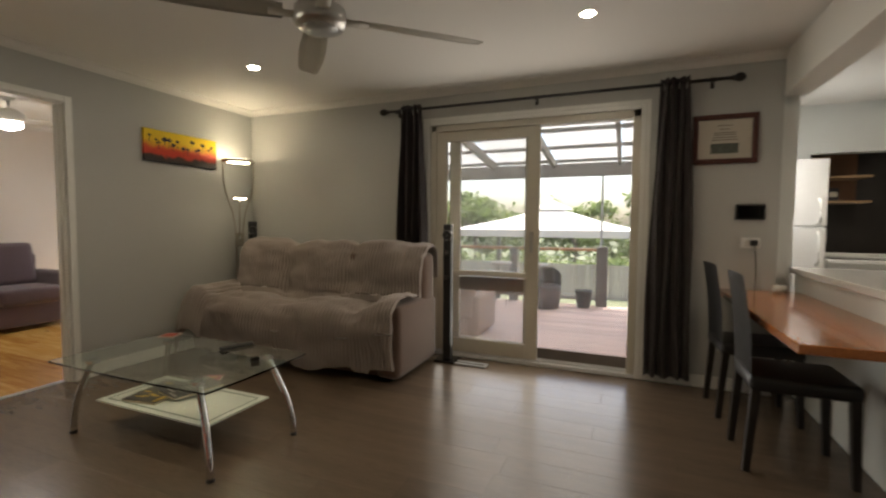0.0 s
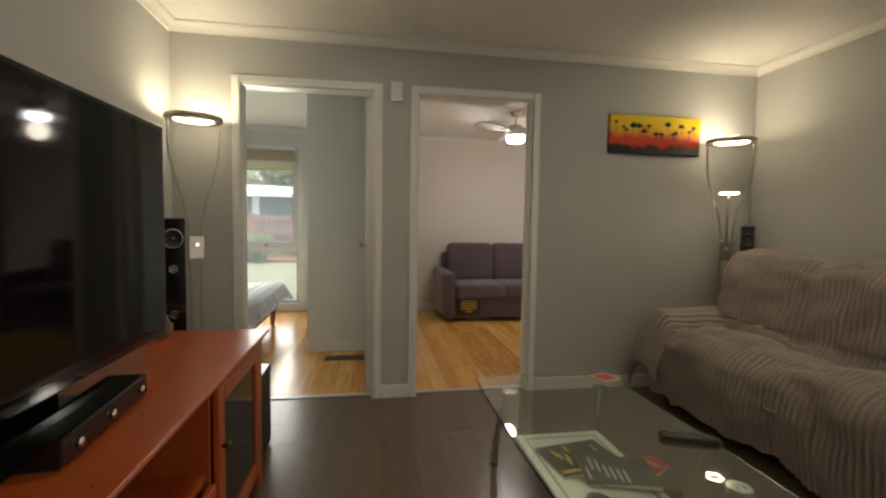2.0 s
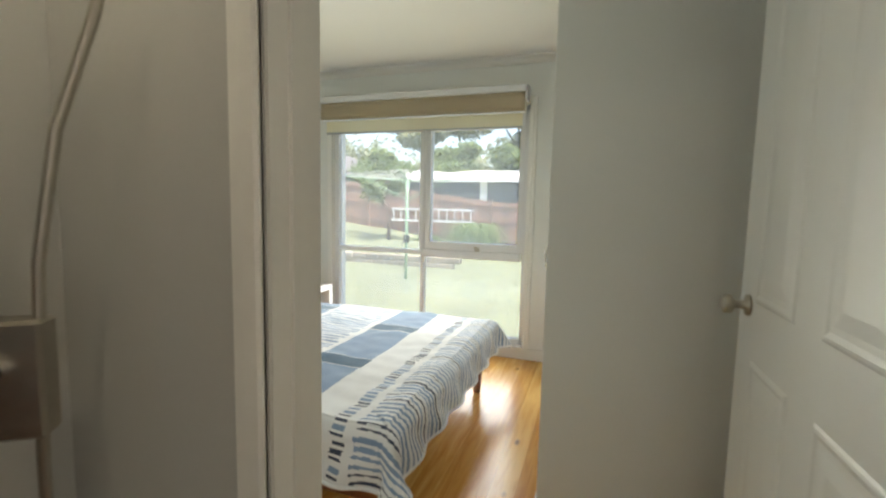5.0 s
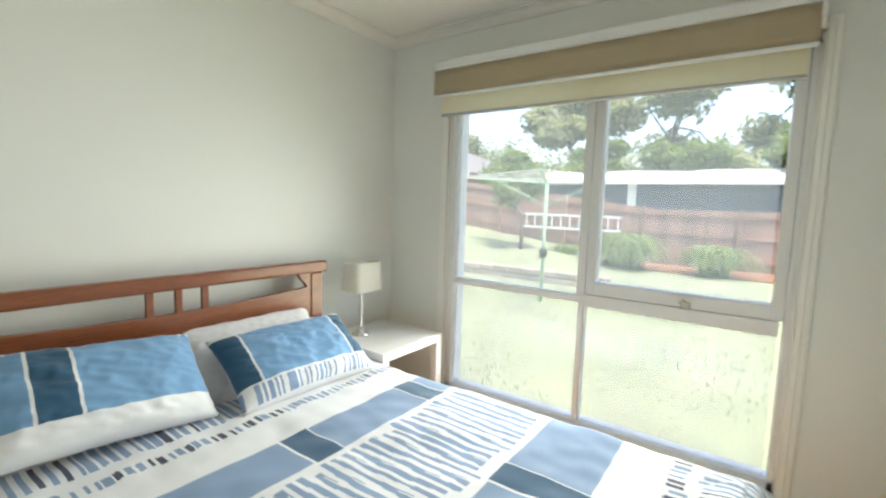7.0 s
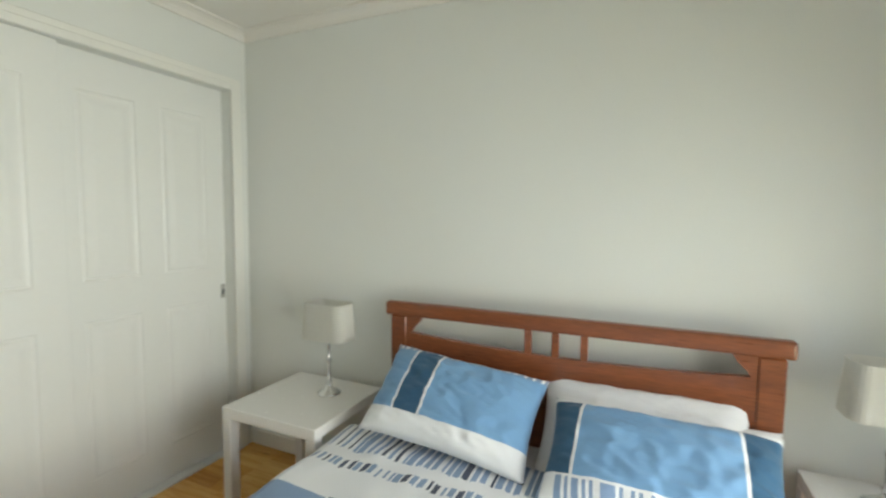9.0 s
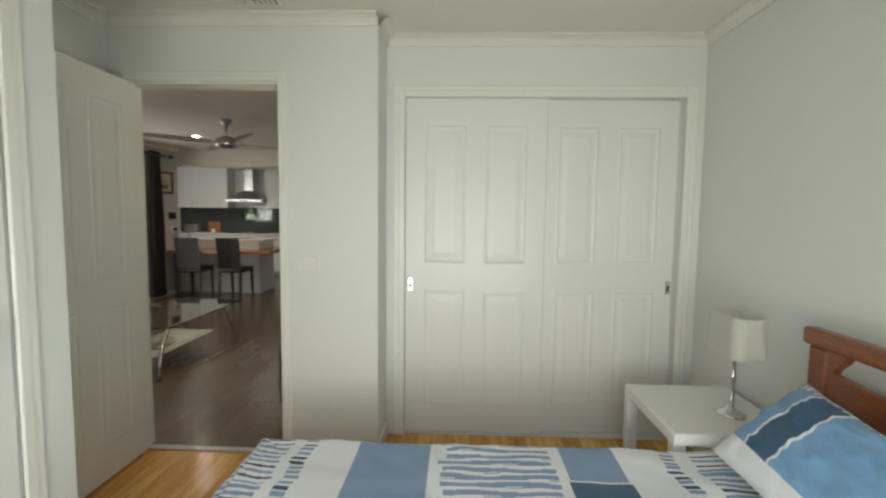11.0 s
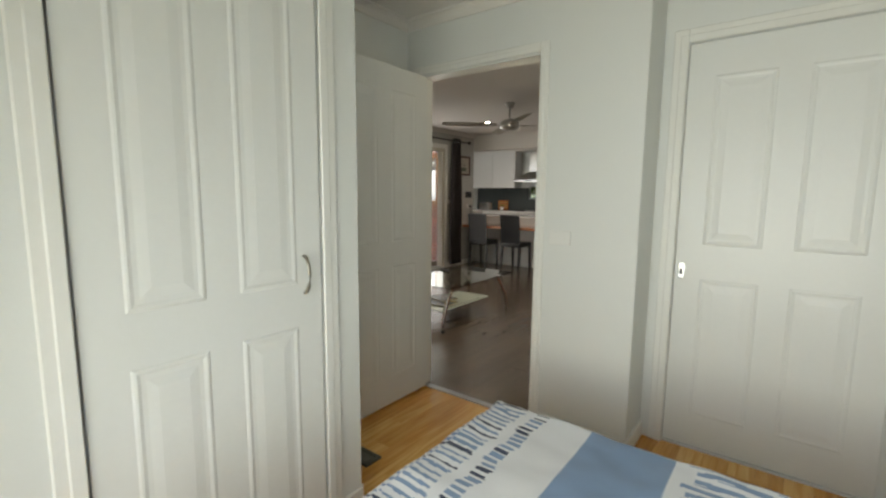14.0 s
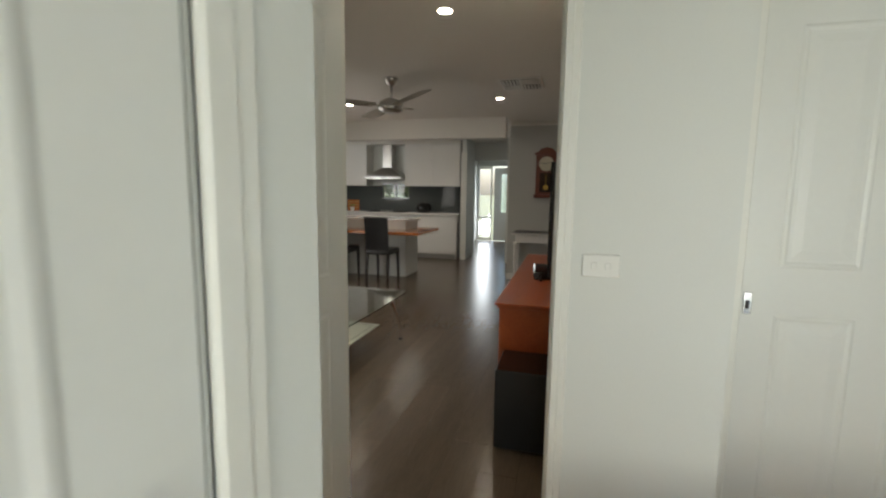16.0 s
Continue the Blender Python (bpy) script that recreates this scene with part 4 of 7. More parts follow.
tower_speaker(0.68, -3.79, 1.19, 0.11, 0.105, -55, True, 0.01, "slim glossy black tower speaker with three drivers by the cabinet")
tower_speaker(0.15, -0.15, 1.2, 0.085, 0.07, -135, False, 0.04, "slim black tower speaker in the corner behind a sofa")
tower_speaker(2.35, -0.15, 1.185, 0.072, 0.06, 180, False, 0.06, "slim black tower speaker beside the sliding door")

sub = thing("subwoofer", (0.69, -3.53, 0), "black subwoofer box on the floor beside the cabinet", "subwoofer")
part("cabinet", box(-0.155, -0.165, 0.012, 0.155, 0.165, 0.425, bevel=0.004), BLACK_MATTE, sub)
part("top_panel", box(-0.15, -0.16, 0.4255, 0.15, 0.16, 0.428), BLACK_GLOSS, sub, "glossy top panel")
for sx in (-1, 1):
    for sy in (-1, 1):
        part("foot", cyl(bmesh.new(), (sx * 0.12, sy * 0.13, 0), (sx * 0.12, sy * 0.13, 0.012), 0.015), BLACK_MATTE, sub)
part("plug_socket", cyl(bmesh.new(), (-0.155, -0.12, 0.05), (-0.158, -0.12, 0.05), 0.008), CHROME, sub)


def louvre(name, at, w, h, n, turn_m, label, category, colour, slat_colour=None, lean=35, fill=0.42, mullions=0):
    """A framed grille with separate slats; it lies in its local xy plane, facing +z."""
    g = thing(name, (0, 0, 0), label, category)
    g.matrix_world = Matrix.Translation(at) @ turn_m
    b = 0.022
    bm = bmesh.new()
    for q in ((-w / 2, -h / 2, w / 2, -h / 2 + b), (-w / 2, h / 2 - b, w / 2, h / 2), (-w / 2, -h / 2 + b, -w / 2 + b, h / 2 - b), (w / 2 - b, -h / 2 + b, w / 2, h / 2 - b)):
        bx(bm, q[0], q[1], 0, q[2], q[3], 0.014, bevel=0.003)
    part("frame", bm, colour, g)
    # flat black sheet: the duct's shade is put into its colour
    part("backing", box(-w / 2 + b, -h / 2 + b, 0.0, w / 2 - b, h / 2 - b, 0.002), BLACK_MATTE, g, "black panel painted as the shaded duct behind the slats")
    bm = bmesh.new()
    pitch = (h - 2 * b) / n
    bx(bm, -w / 2 + b, -pitch * fill, -0.001, w / 2 - b, pitch * fill, 0.001)
    bmesh.ops.rotate(bm, verts=bm.verts, cent=(0, 0, 0), matrix=Matrix.Rotation(radians(lean), 3, 'X'))
    me = mesh("slat", bm, slat_colour or colour)
    for k in range(n):
        s = new("slat", me)
        s.parent = g
        s.location = (0, -h / 2 + b + pitch * (k + 0.5), 0.008)
    for k in range(mullions):
        x = -w / 2 + b + (w - 2 * b) * (k + 1) / (mullions + 1)
        part("divider", box(x - 0.004, -h / 2 + b, 0.002, x + 0.004, h / 2 - b, 0.0135), colour, g)
    return g


louvre("wall_vent", (0.45, LIV_S, 0.59), 0.46, 0.45, 15, Matrix.Rotation(radians(-90), 4, 'X'), "white louvred return-air vent low on the wall", "vent", PLASTIC, lean=20, fill=0.2, mullions=5)
FLOORVENT = mat("dark_floor_grille", (0.12, 0.12, 0.10), 0.5, metal=0.4, bump=0)
louvre("floor_vent", (2.56, -0.19, 0.0), 0.32, 0.09, 6, Matrix.Identity(4), "grey metal floor heating vent", "floor vent", ALU_GREY, FLOORVENT)
louvre("floor_vent", (-0.925, -3.05, 0.0), 0.10, 0.36, 12, Matrix.Identity(4), "dark slotted heating vent set in pine boards", "floor vent", FLOORVENT, FLOORVENT)


def ceiling_diffuser(x, y, size=1.0):
    g = thing("ceiling_vent", (x, y, CH), "white square ceiling air diffuser with angled louvres", "ceiling vent", "ceiling air diffusers")
    g.scale = (size, size, 1)
    part("plate", box(-0.225, -0.2, -0.012, 0.225, 0.2, 0.0, bevel=0.004), PLASTIC, g)
    for qx, qy, along in ((-1, -1, 0), (1, -1, 1), (-1, 1, 1), (1, 1, 0)):
        # no real hole: a thin dark panel carries the shade between the slats
        part("opening", box(qx * 0.105 - 0.09, qy * 0.093 - 0.08, -0.0135, qx * 0.105 + 0.09, qy * 0.093 + 0.08, -0.0125), mat("painted_duct_shade", (0.05, 0.047, 0.04), 0.8, bump=0), g, "dark panel painted as a shaded opening")
        for k in range(5):
            o = -0.064 + k * 0.032
            bm = bmesh.new()
            if along:
                bx(bm, qx * 0.105 - 0.09, qy * 0.093 + o - 0.010, -0.022, qx * 0.105 + 0.09, qy * 0.093 + o + 0.006, -0.0135)
            else:
                bx(bm, qx * 0.105 + o * 1.1 - 0.010, qy * 0.093 - 0.08, -0.022, qx * 0.105 + o * 1.1 + 0.006, qy * 0.093 + 0.08, -0.0135)
            part("slat", bm, PLASTIC, g)


ceiling_diffuser(2.9, -3.19)
ceiling_diffuser(-0.42, -3.58, 0.8)
ceiling_diffuser(6.0, 0.9)

t = thing("thermostat", (0.45, LIV_S, 1.545), "white wall thermostat with a small grey display", "thermostat")
part("case", box(-0.043, 0, -0.065, 0.043, 0.025, 0.065, bevel=0.006, seg=2), PLASTIC, t)
part("display", box(-0.02, 0.025, 0.005, 0.02, 0.027, 0.04), mat("lcd_grey", (0.12, 0.14, 0.11), 0.25, bump=0), t, "grey-green display")
for k in range(2):
    part("button", box(-0.015 + 0.018 * k, 0.025, -0.03, -0.003 + 0.018 * k, 0.0275, -0.022, bevel=0.001), PLASTIC, t)
part("label_strip", box(-0.02, 0.025, -0.012, 0.02, 0.0258, -0.008), ALU_GREY, t)
t = thing("alarm_sounder", (0, -2.683, 2.035), "small white alarm sounder box high on the wall", "alarm")
part("case", box(0, -0.037, -0.062, 0.03, 0.037, 0.062, bevel=0.006, seg=2), PLASTIC, t)
part("lens", box(0.03, -0.02, -0.045, 0.032, 0.02, -0.025), ALU, t)
t = thing("smoke_detector", (0.23, -2.66, CH), "round white smoke detector on the ceiling", "smoke detector")
part("base", lathe(bmesh.new(), [(0.055, 0), (0.055, -0.012), (0.05, -0.015)], 24), PLASTIC, t, smooth=True)
part("cover", lathe(bmesh.new(), [(0.048, -0.015), (0.046, -0.03), (0.03, -0.036), (0.005, -0.037)], 24), PLASTIC, t, smooth=True)


def painting():
    p = thing("canvas_painting", (0.0, -0.83, 1.84), "canvas painting of dark trees on a yellow to red sky", "painting")
    w, h, d = 0.71, 0.27, 0.03
    m = bpy.data.materials.new("sunset_paint")
    m.use_nodes = True
    n, ln = m.node_tree.nodes, m.node_tree.links.new
    tc, sp = n.new("ShaderNodeTexCoord"), n.new("ShaderNodeSeparateXYZ")
    ns = n.new("ShaderNodeTexNoise"); ns.inputs["Scale"].default_value = 14
    ad = n.new("ShaderNodeMath"); ad.operation = 'MULTIPLY_ADD'; ad.inputs[1].default_value = 0.08
    rp = n.new("ShaderNodeMapRange"); rp.inputs["From Min"].default_value, rp.inputs["From Max"].default_value = -h / 2 + 0.04, h / 2 + 0.04
    cr = n.new("ShaderNodeValToRGB")
    ln(tc.outputs["Object"], sp.inputs[0]); ln(tc.outputs["Object"], ns.inputs[0])
    ln(ns.outputs[0], ad.inputs[0]); ln(sp.outputs[2], ad.inputs[2]); ln(ad.outputs[0], rp.inputs[0]); ln(rp.outputs[0], cr.inputs[0])
    e = cr.color_ramp.elements
    e[0].position, e[0].color = 0.08, (0.012, 0.008, 0.006, 1)
    e[1].position, e[1].color = 0.95, (0.75, 0.52, 0.01, 1)
    for pos, c in ((0.18, (0.05, 0.012, 0.006, 1)), (0.24, (0.55, 0.03, 0.012, 1)), (0.42, (0.65, 0.07, 0.015, 1)), (0.55, (0.72, 0.3, 0.01, 1)), (0.7, (0.78, 0.5, 0.01, 1))):
        k = e.new(pos); k.color = c
    b = n["Principled BSDF"]; b.inputs["Roughness"].default_value = 0.55
    ln(cr.outputs[0], b.inputs["Base Color"])
    part("canvas", box(0.0, -w / 2, -h / 2, d, w / 2, h / 2, bevel=0.003), m, p)
    rng = random.Random(8)
    for k in range(15):
        y, z, r = -w / 2 + 0.05 + 0.043 * k + rng.uniform(-0.012, 0.012), rng.uniform(0.0, 0.085), rng.uniform(0.010, 0.022)
        bm = bmesh.new()
        pts = [(y + r * 1.35 * rng.uniform(0.75, 1.15) * math.cos(a), z + r * rng.uniform(0.6, 1.1) * math.sin(a)) for a in (2 * math.pi * i / 14 for i in range(14))]
        bm.faces.new([bm.verts.new((d + 0.0015, yy, zz)) for yy, zz in pts])
        bx(bm, d, y - 0.0018, z - 0.045 - rng.random() * 0.02, d + 0.0014, y + 0.0018, z)
        part("painted_tree", bm, mat("black_paint", (0.012, 0.008, 0.005), 0.6, bump=0), p)


painting()

f = thing("framed_certificate", (4.387, 0, 1.8), "framed certificate behind glass in a dark red timber frame", "picture frame")
FR = mat("dark_red_frame", (0.07, 0.018, 0.012), 0.3, vary=0.2, bump=0.02)
bm = bmesh.new()
w, h, b = 0.40, 0.345, 0.035
for q in ((-w / 2, -h / 2, w / 2, -h / 2 + b), (-w / 2, h / 2 - b, w / 2, h / 2), (-w / 2, -h / 2 + b, -w / 2 + b, h / 2 - b), (w / 2 - b, -h / 2 + b, w / 2, h / 2 - b)):
    bx(bm, q[0], -0.028, q[1], q[2], 0.0, q[3], bevel=0.004)
part("frame", bm, FR, f)
part("mount", box(-w / 2 + b, -0.012, -h / 2 + b, w / 2 - b, -0.004, h / 2 - b), mat("cream_mount", (0.55, 0.5, 0.42), 0.25, vary=0.03, bump=0), f, "cream paper mount")
part("photo", box(-0.085, -0.0135, -0.10, 0.085, -0.0125, -0.03), mat("photo_green", (0.09, 0.1, 0.08), 0.3, vary=0.4, scale=20, bump=0), f, "small dark landscape print")
for z, ww in ((0.095, 0.10), (0.07, 0.06), (0.045, 0.14), (0.03, 0.13), (0.012, 0.15), (-0.005, 0.16)):
    part("text_line", box(-ww / 2, -0.0135, z - 0.003, ww / 2, -0.0128, z + 0.003), mat("ink_grey", (0.16, 0.14, 0.12), 0.6, bump=0), f)
k = thing("intercom_panel", (4.56, 0, 1.285), "black wall-mounted touch panel", "control panel")
part("body", box(-0.09, -0.02, -0.055, 0.09, 0, 0.055, bevel=0.005), BLACK_MATTE, k)
part("screen", box(-0.078, -0.0215, -0.043, 0.078, -0.0205, 0.043), SCREEN, k, "dark glass screen")


def wall_plate(at, turn, gangs, label, category):
    s = thing("light_switch", at, label, category, "", turn)
    part("plate", box(-0.058, -0.009, -0.037, 0.058, 0, 0.037, bevel=0.003), PLASTIC, s)
    for i in range(gangs):
        c = (i - (gangs - 1) / 2) * 0.042
        part("rocker", box(c - 0.009, -0.0125, -0.012, c + 0.009, -0.009, 0.012, bevel=0.002), PLASTIC, s)


wall_plate((4.57, 0, 1.07), 0, 2, "white double power point on the wall", "power point")
wall_plate((3.99, 0, 1.16), 0, 1, "white light switch beside the sliding door", "light switch")
wall_plate((-0.11, -3.79, 1.08), -90, 2, "white double light switch beside the door", "light switch")
p = thing("power_plug", (4.585, -0.012, 1.07), "black plug-in adaptor in a power point", "adaptor")
part("body", box(-0.02, -0.04, -0.02, 0.02, 0, 0.02, bevel=0.004), BLACK_MATTE, p)
part("cable", tube(bmesh.new(), [(0, -0.03, -0.02), (0.01, -0.03, -0.08), (0.02, -0.02, -0.2), (0.015, -0.012, -0.33)], 0.003, 6), BLACK_MATTE, p)

# small things on the tables
r = thing("remote_control", (1.615, -1.735, 0.437), "black remote control lying on a glass table", "remote control", "", -20)
part("body", box(-0.022, -0.095, 0, 0.022, 0.095, 0.018, bevel=0.006, seg=2), BLACK_MATTE, r)
for i in range(6):
    part("button", box(-0.012, -0.07 + i * 0.025, 0.018, 0.012, -0.058 + i * 0.025, 0.0195), mat("grey_rubber", (0.06, 0.06, 0.065), 0.6, bump=0), r)
c = thing("coaster", (0.985, -1.70, 0.437), "square red and cream printed coaster on a glass table", "coaster", "", 20)
part("board", box(-0.055, -0.055, 0, 0.055, 0.055, 0.005, bevel=0.001), mat("cream_card", (0.5, 0.42, 0.36), 0.5, bump=0), c)
part("print", box(-0.04, -0.04, 0.005, 0.04, 0.04, 0.0056), mat("red_print", (0.4, 0.06, 0.04), 0.5, vary=0.4, scale=40, bump=0), c, "red printed pattern")


def magazine(at, turn, w, l, cover, label, bars):
    m = thing("magazine", at, label, "magazine", "magazines on the shelf", turn)
    part("pages", box(-w / 2, -l / 2, 0, w / 2, l / 2, 0.012, bevel=0.001), mat("paper_edge", (0.55, 0.5, 0.36), 0.7, bump=0), m, "cream page edges")
    part("cover", box(-w / 2 - 0.002, -l / 2 - 0.002, 0.012, w / 2 + 0.002, l / 2 + 0.002, 0.0135), cover, m)
    for x, y, a, b, col in bars:
        part("print_bar", box(x - a / 2, y - b / 2, 0.0135, x + a / 2, y + b / 2, 0.0142), col, m)


YEL, REDP, DARKP = mat("yellow_print", (0.5, 0.33, 0.04), 0.4, bump=0), mat("crimson_print", (0.35, 0.015, 0.03), 0.4, bump=0), mat("dark_print", (0.03, 0.03, 0.025), 0.35, vary=0.5, scale=30, bump=0)
rng = random.Random(4)
magazine((1.24, -1.95, 0.174), 8, 0.23, 0.30, DARKP, "dark covered magazine with yellow lettering bars", [(0.09, 0.0, 0.02, 0.28, YEL)] + [(rng.uniform(-0.08, 0.06), rng.uniform(-0.12, 0.12), 0.05, 0.012, YEL) for _ in range(9)])
magazine((1.38, -1.86, 0.188), -14, 0.21, 0.28, DARKP, "dark magazine with a striped cover", [(rng.uniform(-0.06, 0.06), -0.12 + 0.024 * i, 0.09, 0.01, mat("pale_print", (0.4, 0.4, 0.36), 0.4, bump=0)) for i in range(7)])
magazine((1.35, -1.70, 0.174), 30, 0.10, 0.16, REDP, "small crimson booklet lying on the shelf", [(0, 0.03, 0.06, 0.02, YEL)])

g = thing("candle_jar", (0.99, -3.72, 0.69), "squat amber glass candle jar with a lid", "candle jar")
AMB = mat("amber_glazed_glass", (0.34, 0.26, 0.16), 0.06, vary=0.4, scale=12, bump=0, trans=0.6)
part("jar", lathe(bmesh.new(), [(0.03, 0), (0.05, 0.01), (0.06, 0.035), (0.058, 0.055), (0.043, 0.075), (0.04, 0.081)], 28), AMB, g, smooth=True)
part("lid", lathe(bmesh.new(), [(0.043, 0.082), (0.045, 0.09), (0.026, 0.095), (0.01, 0.096), (0.009, 0.104), (0.004, 0.107)], 28), mat("amber_lid", (0.2, 0.14, 0.08), 0.15, vary=0.3, bump=0), g, "paler domed lid", smooth=True)

s = thing("set_top_box", (1.84, -3.50, 0.69), "black media box with buttons in front of the television", "media box", "", 4)
part("case", box(-0.20, -0.05, 0.006, 0.20, 0.05, 0.062, bevel=0.004), BLACK_GLOSS, s)
for x in (-0.16, 0.0, 0.14):
    part("knob", lathe(bmesh.new(), [(0.010, 0), (0.010, 0.006), (0.006, 0.008)], 14), CHROME, s, smooth=True).matrix_local = pose(x, 0.05, 0.03, -90)
for x in (-0.18, 0.18):
    part("foot", box(x - 0.015, -0.04, 0, x + 0.015, 0.04, 0.006), BLACK_MATTE, s)
part("cable_plug", tube(bmesh.new(), [(-0.20, 0.0, 0.03), (-0.25, 0.005, 0.02), (-0.29, 0.0, 0.012)], 0.008, 8), BLACK_MATTE, s)


def wall_clock():
    c = thing("pendulum_clock", (5.25, -3.35, 1.62), "carved red-brown pendulum wall clock with a white dial", "clock")
    W = mat("mahogany", (0.13, 0.03, 0.015), 0.3, vary=0.25, bump=0.03)
    bm = bmesh.new()
    bx(bm, -0.11, -0.15, -0.31, 0.0, 0.15, 0.26, bevel=0.006)
    part("case", bm, W, c)
    bm = bmesh.new()
    pts = [(-0.17, 0.26), (0.17, 0.26), (0.17, 0.29), (0.12, 0.30), (0.09, 0.345), (0.0, 0.37), (-0.09, 0.345), (-0.12, 0.30), (-0.17, 0.29)]
    a = [bm.verts.new((-0.12, y, z)) for y, z in pts]; b = [bm.verts.new((0, y, z)) for y, z in pts]
    bm.faces.new(a); bm.faces.new(b[::-1])
    for i in range(len(pts)):
        bm.faces.new((a[i], a[(i + 1) % len(pts)], b[(i + 1) % len(pts)], b[i]))
    part("crest", bm, W, c)
    part("plinth", box(-0.12, -0.17, -0.36, 0, 0.17, -0.31, bevel=0.012, seg=2), W, c)
    dial = part("dial", cyl(bmesh.new(), (-0.112, 0, 0.13), (-0.118, 0, 0.13), 0.105, n=32), mat("ivory_dial", (0.6, 0.54, 0.42), 0.4, bump=0), c, "ivory dial")
    for ang, ln in ((60, 0.055), (-80, 0.085)):
        bm = bmesh.new()
        bx(bm, -0.1205, -0.003, 0, -0.1195, 0.003, ln)
        bmesh.ops.transform(bm, matrix=pose(0, 0, 0.13) @ pose(0, 0, 0, ang), verts=bm.verts)
        part("hand_pointer", bm, BLACK_METAL, dial)
    part("glass_door", box(-0.115, -0.09, -0.28, -0.111, 0.09, 0.0), mat("dark_clock_glass", (0.03, 0.015, 0.01), 0.08, bump=0), c, "dark glass door")
    pd = part("pendulum", box(-0.118, -0.004, -0.19, -0.1155, 0.004, -0.02), mat("brass", (0.55, 0.36, 0.1), 0.25, metal=1.0, bump=0), c, "brass pendulum")
    part("bob", cyl(bmesh.new(), (-0.1155, 0, -0.21), (-0.12, 0, -0.21), 0.04, n=24), MATS["brass"], pd)


wall_clock()


def console_table():
    t = thing("console_table", (5.0, -3.42, 0), "white painted console table with tapered legs against a grey wall", "console table")
    part("top", box(-0.23, -0.5, 0.735, 0.23, 0.5, 0.76, bevel=0.006, seg=2), CAB_WHITE, t)
    part("apron", box(-0.19, -0.45, 0.62, 0.19, 0.45, 0.735, bevel=0.003), CAB_WHITE, t)
    for sx in (-1, 1):
        for sy in (-1, 1):
            bm = bmesh.new()
            lathe(bm, [(0.012, 0), (0.02, 0.03), (0.014, 0.06), (0.018, 0.3), (0.026, 0.52), (0.02, 0.55), (0.028, 0.58), (0.028, 0.63)], 14, (sx * 0.19, sy * 0.45, 0))
            part("leg", bm, CAB_WHITE, t, smooth=True)
    part("runner", box(-0.24, -0.47, 0.7605, 0.235, 0.47, 0.764), mat("grey_runner", (0.16, 0.16, 0.16), 0.9, bump=0.2), t, "grey cloth runner")


console_table()


def dining_chair():
    c = thing("dining_chair", (4.53, -1.035, 0), "black leather high-back dining chair pushed under the timber bar", "chair", "chairs at the bar")
    part("seat", box(-0.2, -0.19, 0.40, 0.235, 0.19, 0.475, bevel=0.025, seg=3), LEATHER, c, smooth=True)
    bm = bmesh.new()

    def back(u, v):
        z = 0.43 + 0.52 * v
        y = (u - 0.5) * 0.37
        return (-0.195 - 0.05 * v ** 2 + 0.012 * math.sin(u * math.pi), y, z)
    sheet(bm, 10, 10, back)
    bmesh.ops.solidify(bm, geom=bm.faces[:], thickness=0.045)
    bmesh.ops.bevel(bm, geom=[e for e in bm.edges if e.calc_face_angle(0) > 1.0], offset=0.01, segments=2, affect='EDGES')
    part("backrest", bm, LEATHER, c, smooth=True)
    for x0, x1 in ((-0.17, -0.20), (0.205, 0.225)):
        for sy in (-1, 1):
            bm = bmesh.new()
            vs = bx(bm, x0 - 0.019, sy * 0.165 - 0.019, 0.0, x0 + 0.019, sy * 0.165 + 0.019, 0.42)
            for v in vs:
                if v.co.z < 0.1:
                    v.co.x += (x1 - x0)
                    v.co.x = x1 + (v.co.x - x1) * 0.75
                    v.co.y = sy * 0.168 + (v.co.y - sy * 0.165) * 0.75
            part("leg", bm, BLACKWOOD, c)
    return c


ch = dining_chair()
copy_thing(ch, pose(4.51, -0.385, 0, 0, 0, 3))

# ---- kitchen and hall ----
isl = thing("kitchen_island", (4.87, 0, 0), "white kitchen island base with a pale stone bench top", "kitchen island")
part("base", box(0, -1.28, 0.0, 0.58, 0.12, 0.86, bevel=0.003), WALL_WHITE, isl)
part("stone_top", box(-0.03, -1.32, 0.86, 0.62, 0.12, 0.90, bevel=0.003), STONE_WHITE, isl, "pale stone bench top")
bt = thing("timber_bar", (4.38, 0, 0.70), "polished orange timber breakfast bar fixed to the island", "bar top")
bm = bmesh.new()
bx(bm, 0, -1.65, 0, 0.488, -0.003, 0.04, bevel=0.004)
part("board", bm, BARWOOD, bt)
part("end_board", box(0.489, -1.65, 0, 1.05, -1.283, 0.04, bevel=0.004), BARWOOD, bt)
w = thing("water_glass", (4.72, -0.12, 0.74), "small white cup on the timber bar", "cup")
part("cup", lathe(bmesh.new(), [(0.03, 0), (0.036, 0.02), (0.038, 0.05), (0.034, 0.05), (0.03, 0.01)], 18), PLASTIC, w, smooth=True)


def base_unit(y0, y1, rows):
    u = thing("base_cabinet", (7.53, (y0 + y1) / 2, 0), "white handleless kitchen base cabinet with drawers", "cabinet", "kitchen base cabinets")
    w = (y1 - y0) / 2
    part("body", box(-0.56, -w, 0.09, 0, w, 0.87), CAB_WHITE, u)
    part("plinth", box(-0.52, -w, 0, 0, w, 0.09), ALU_GREY, u)
    hs = [0.10, 0.48, 0.845] if rows == 2 else [0.10, 0.845]
    for a, b in zip(hs, hs[1:]):
        part("drawer" if rows == 2 else "door", box(-0.58, -w + 0.002, a, -0.561, w - 0.002, b - 0.012, bevel=0.002), CAB_WHITE, u)


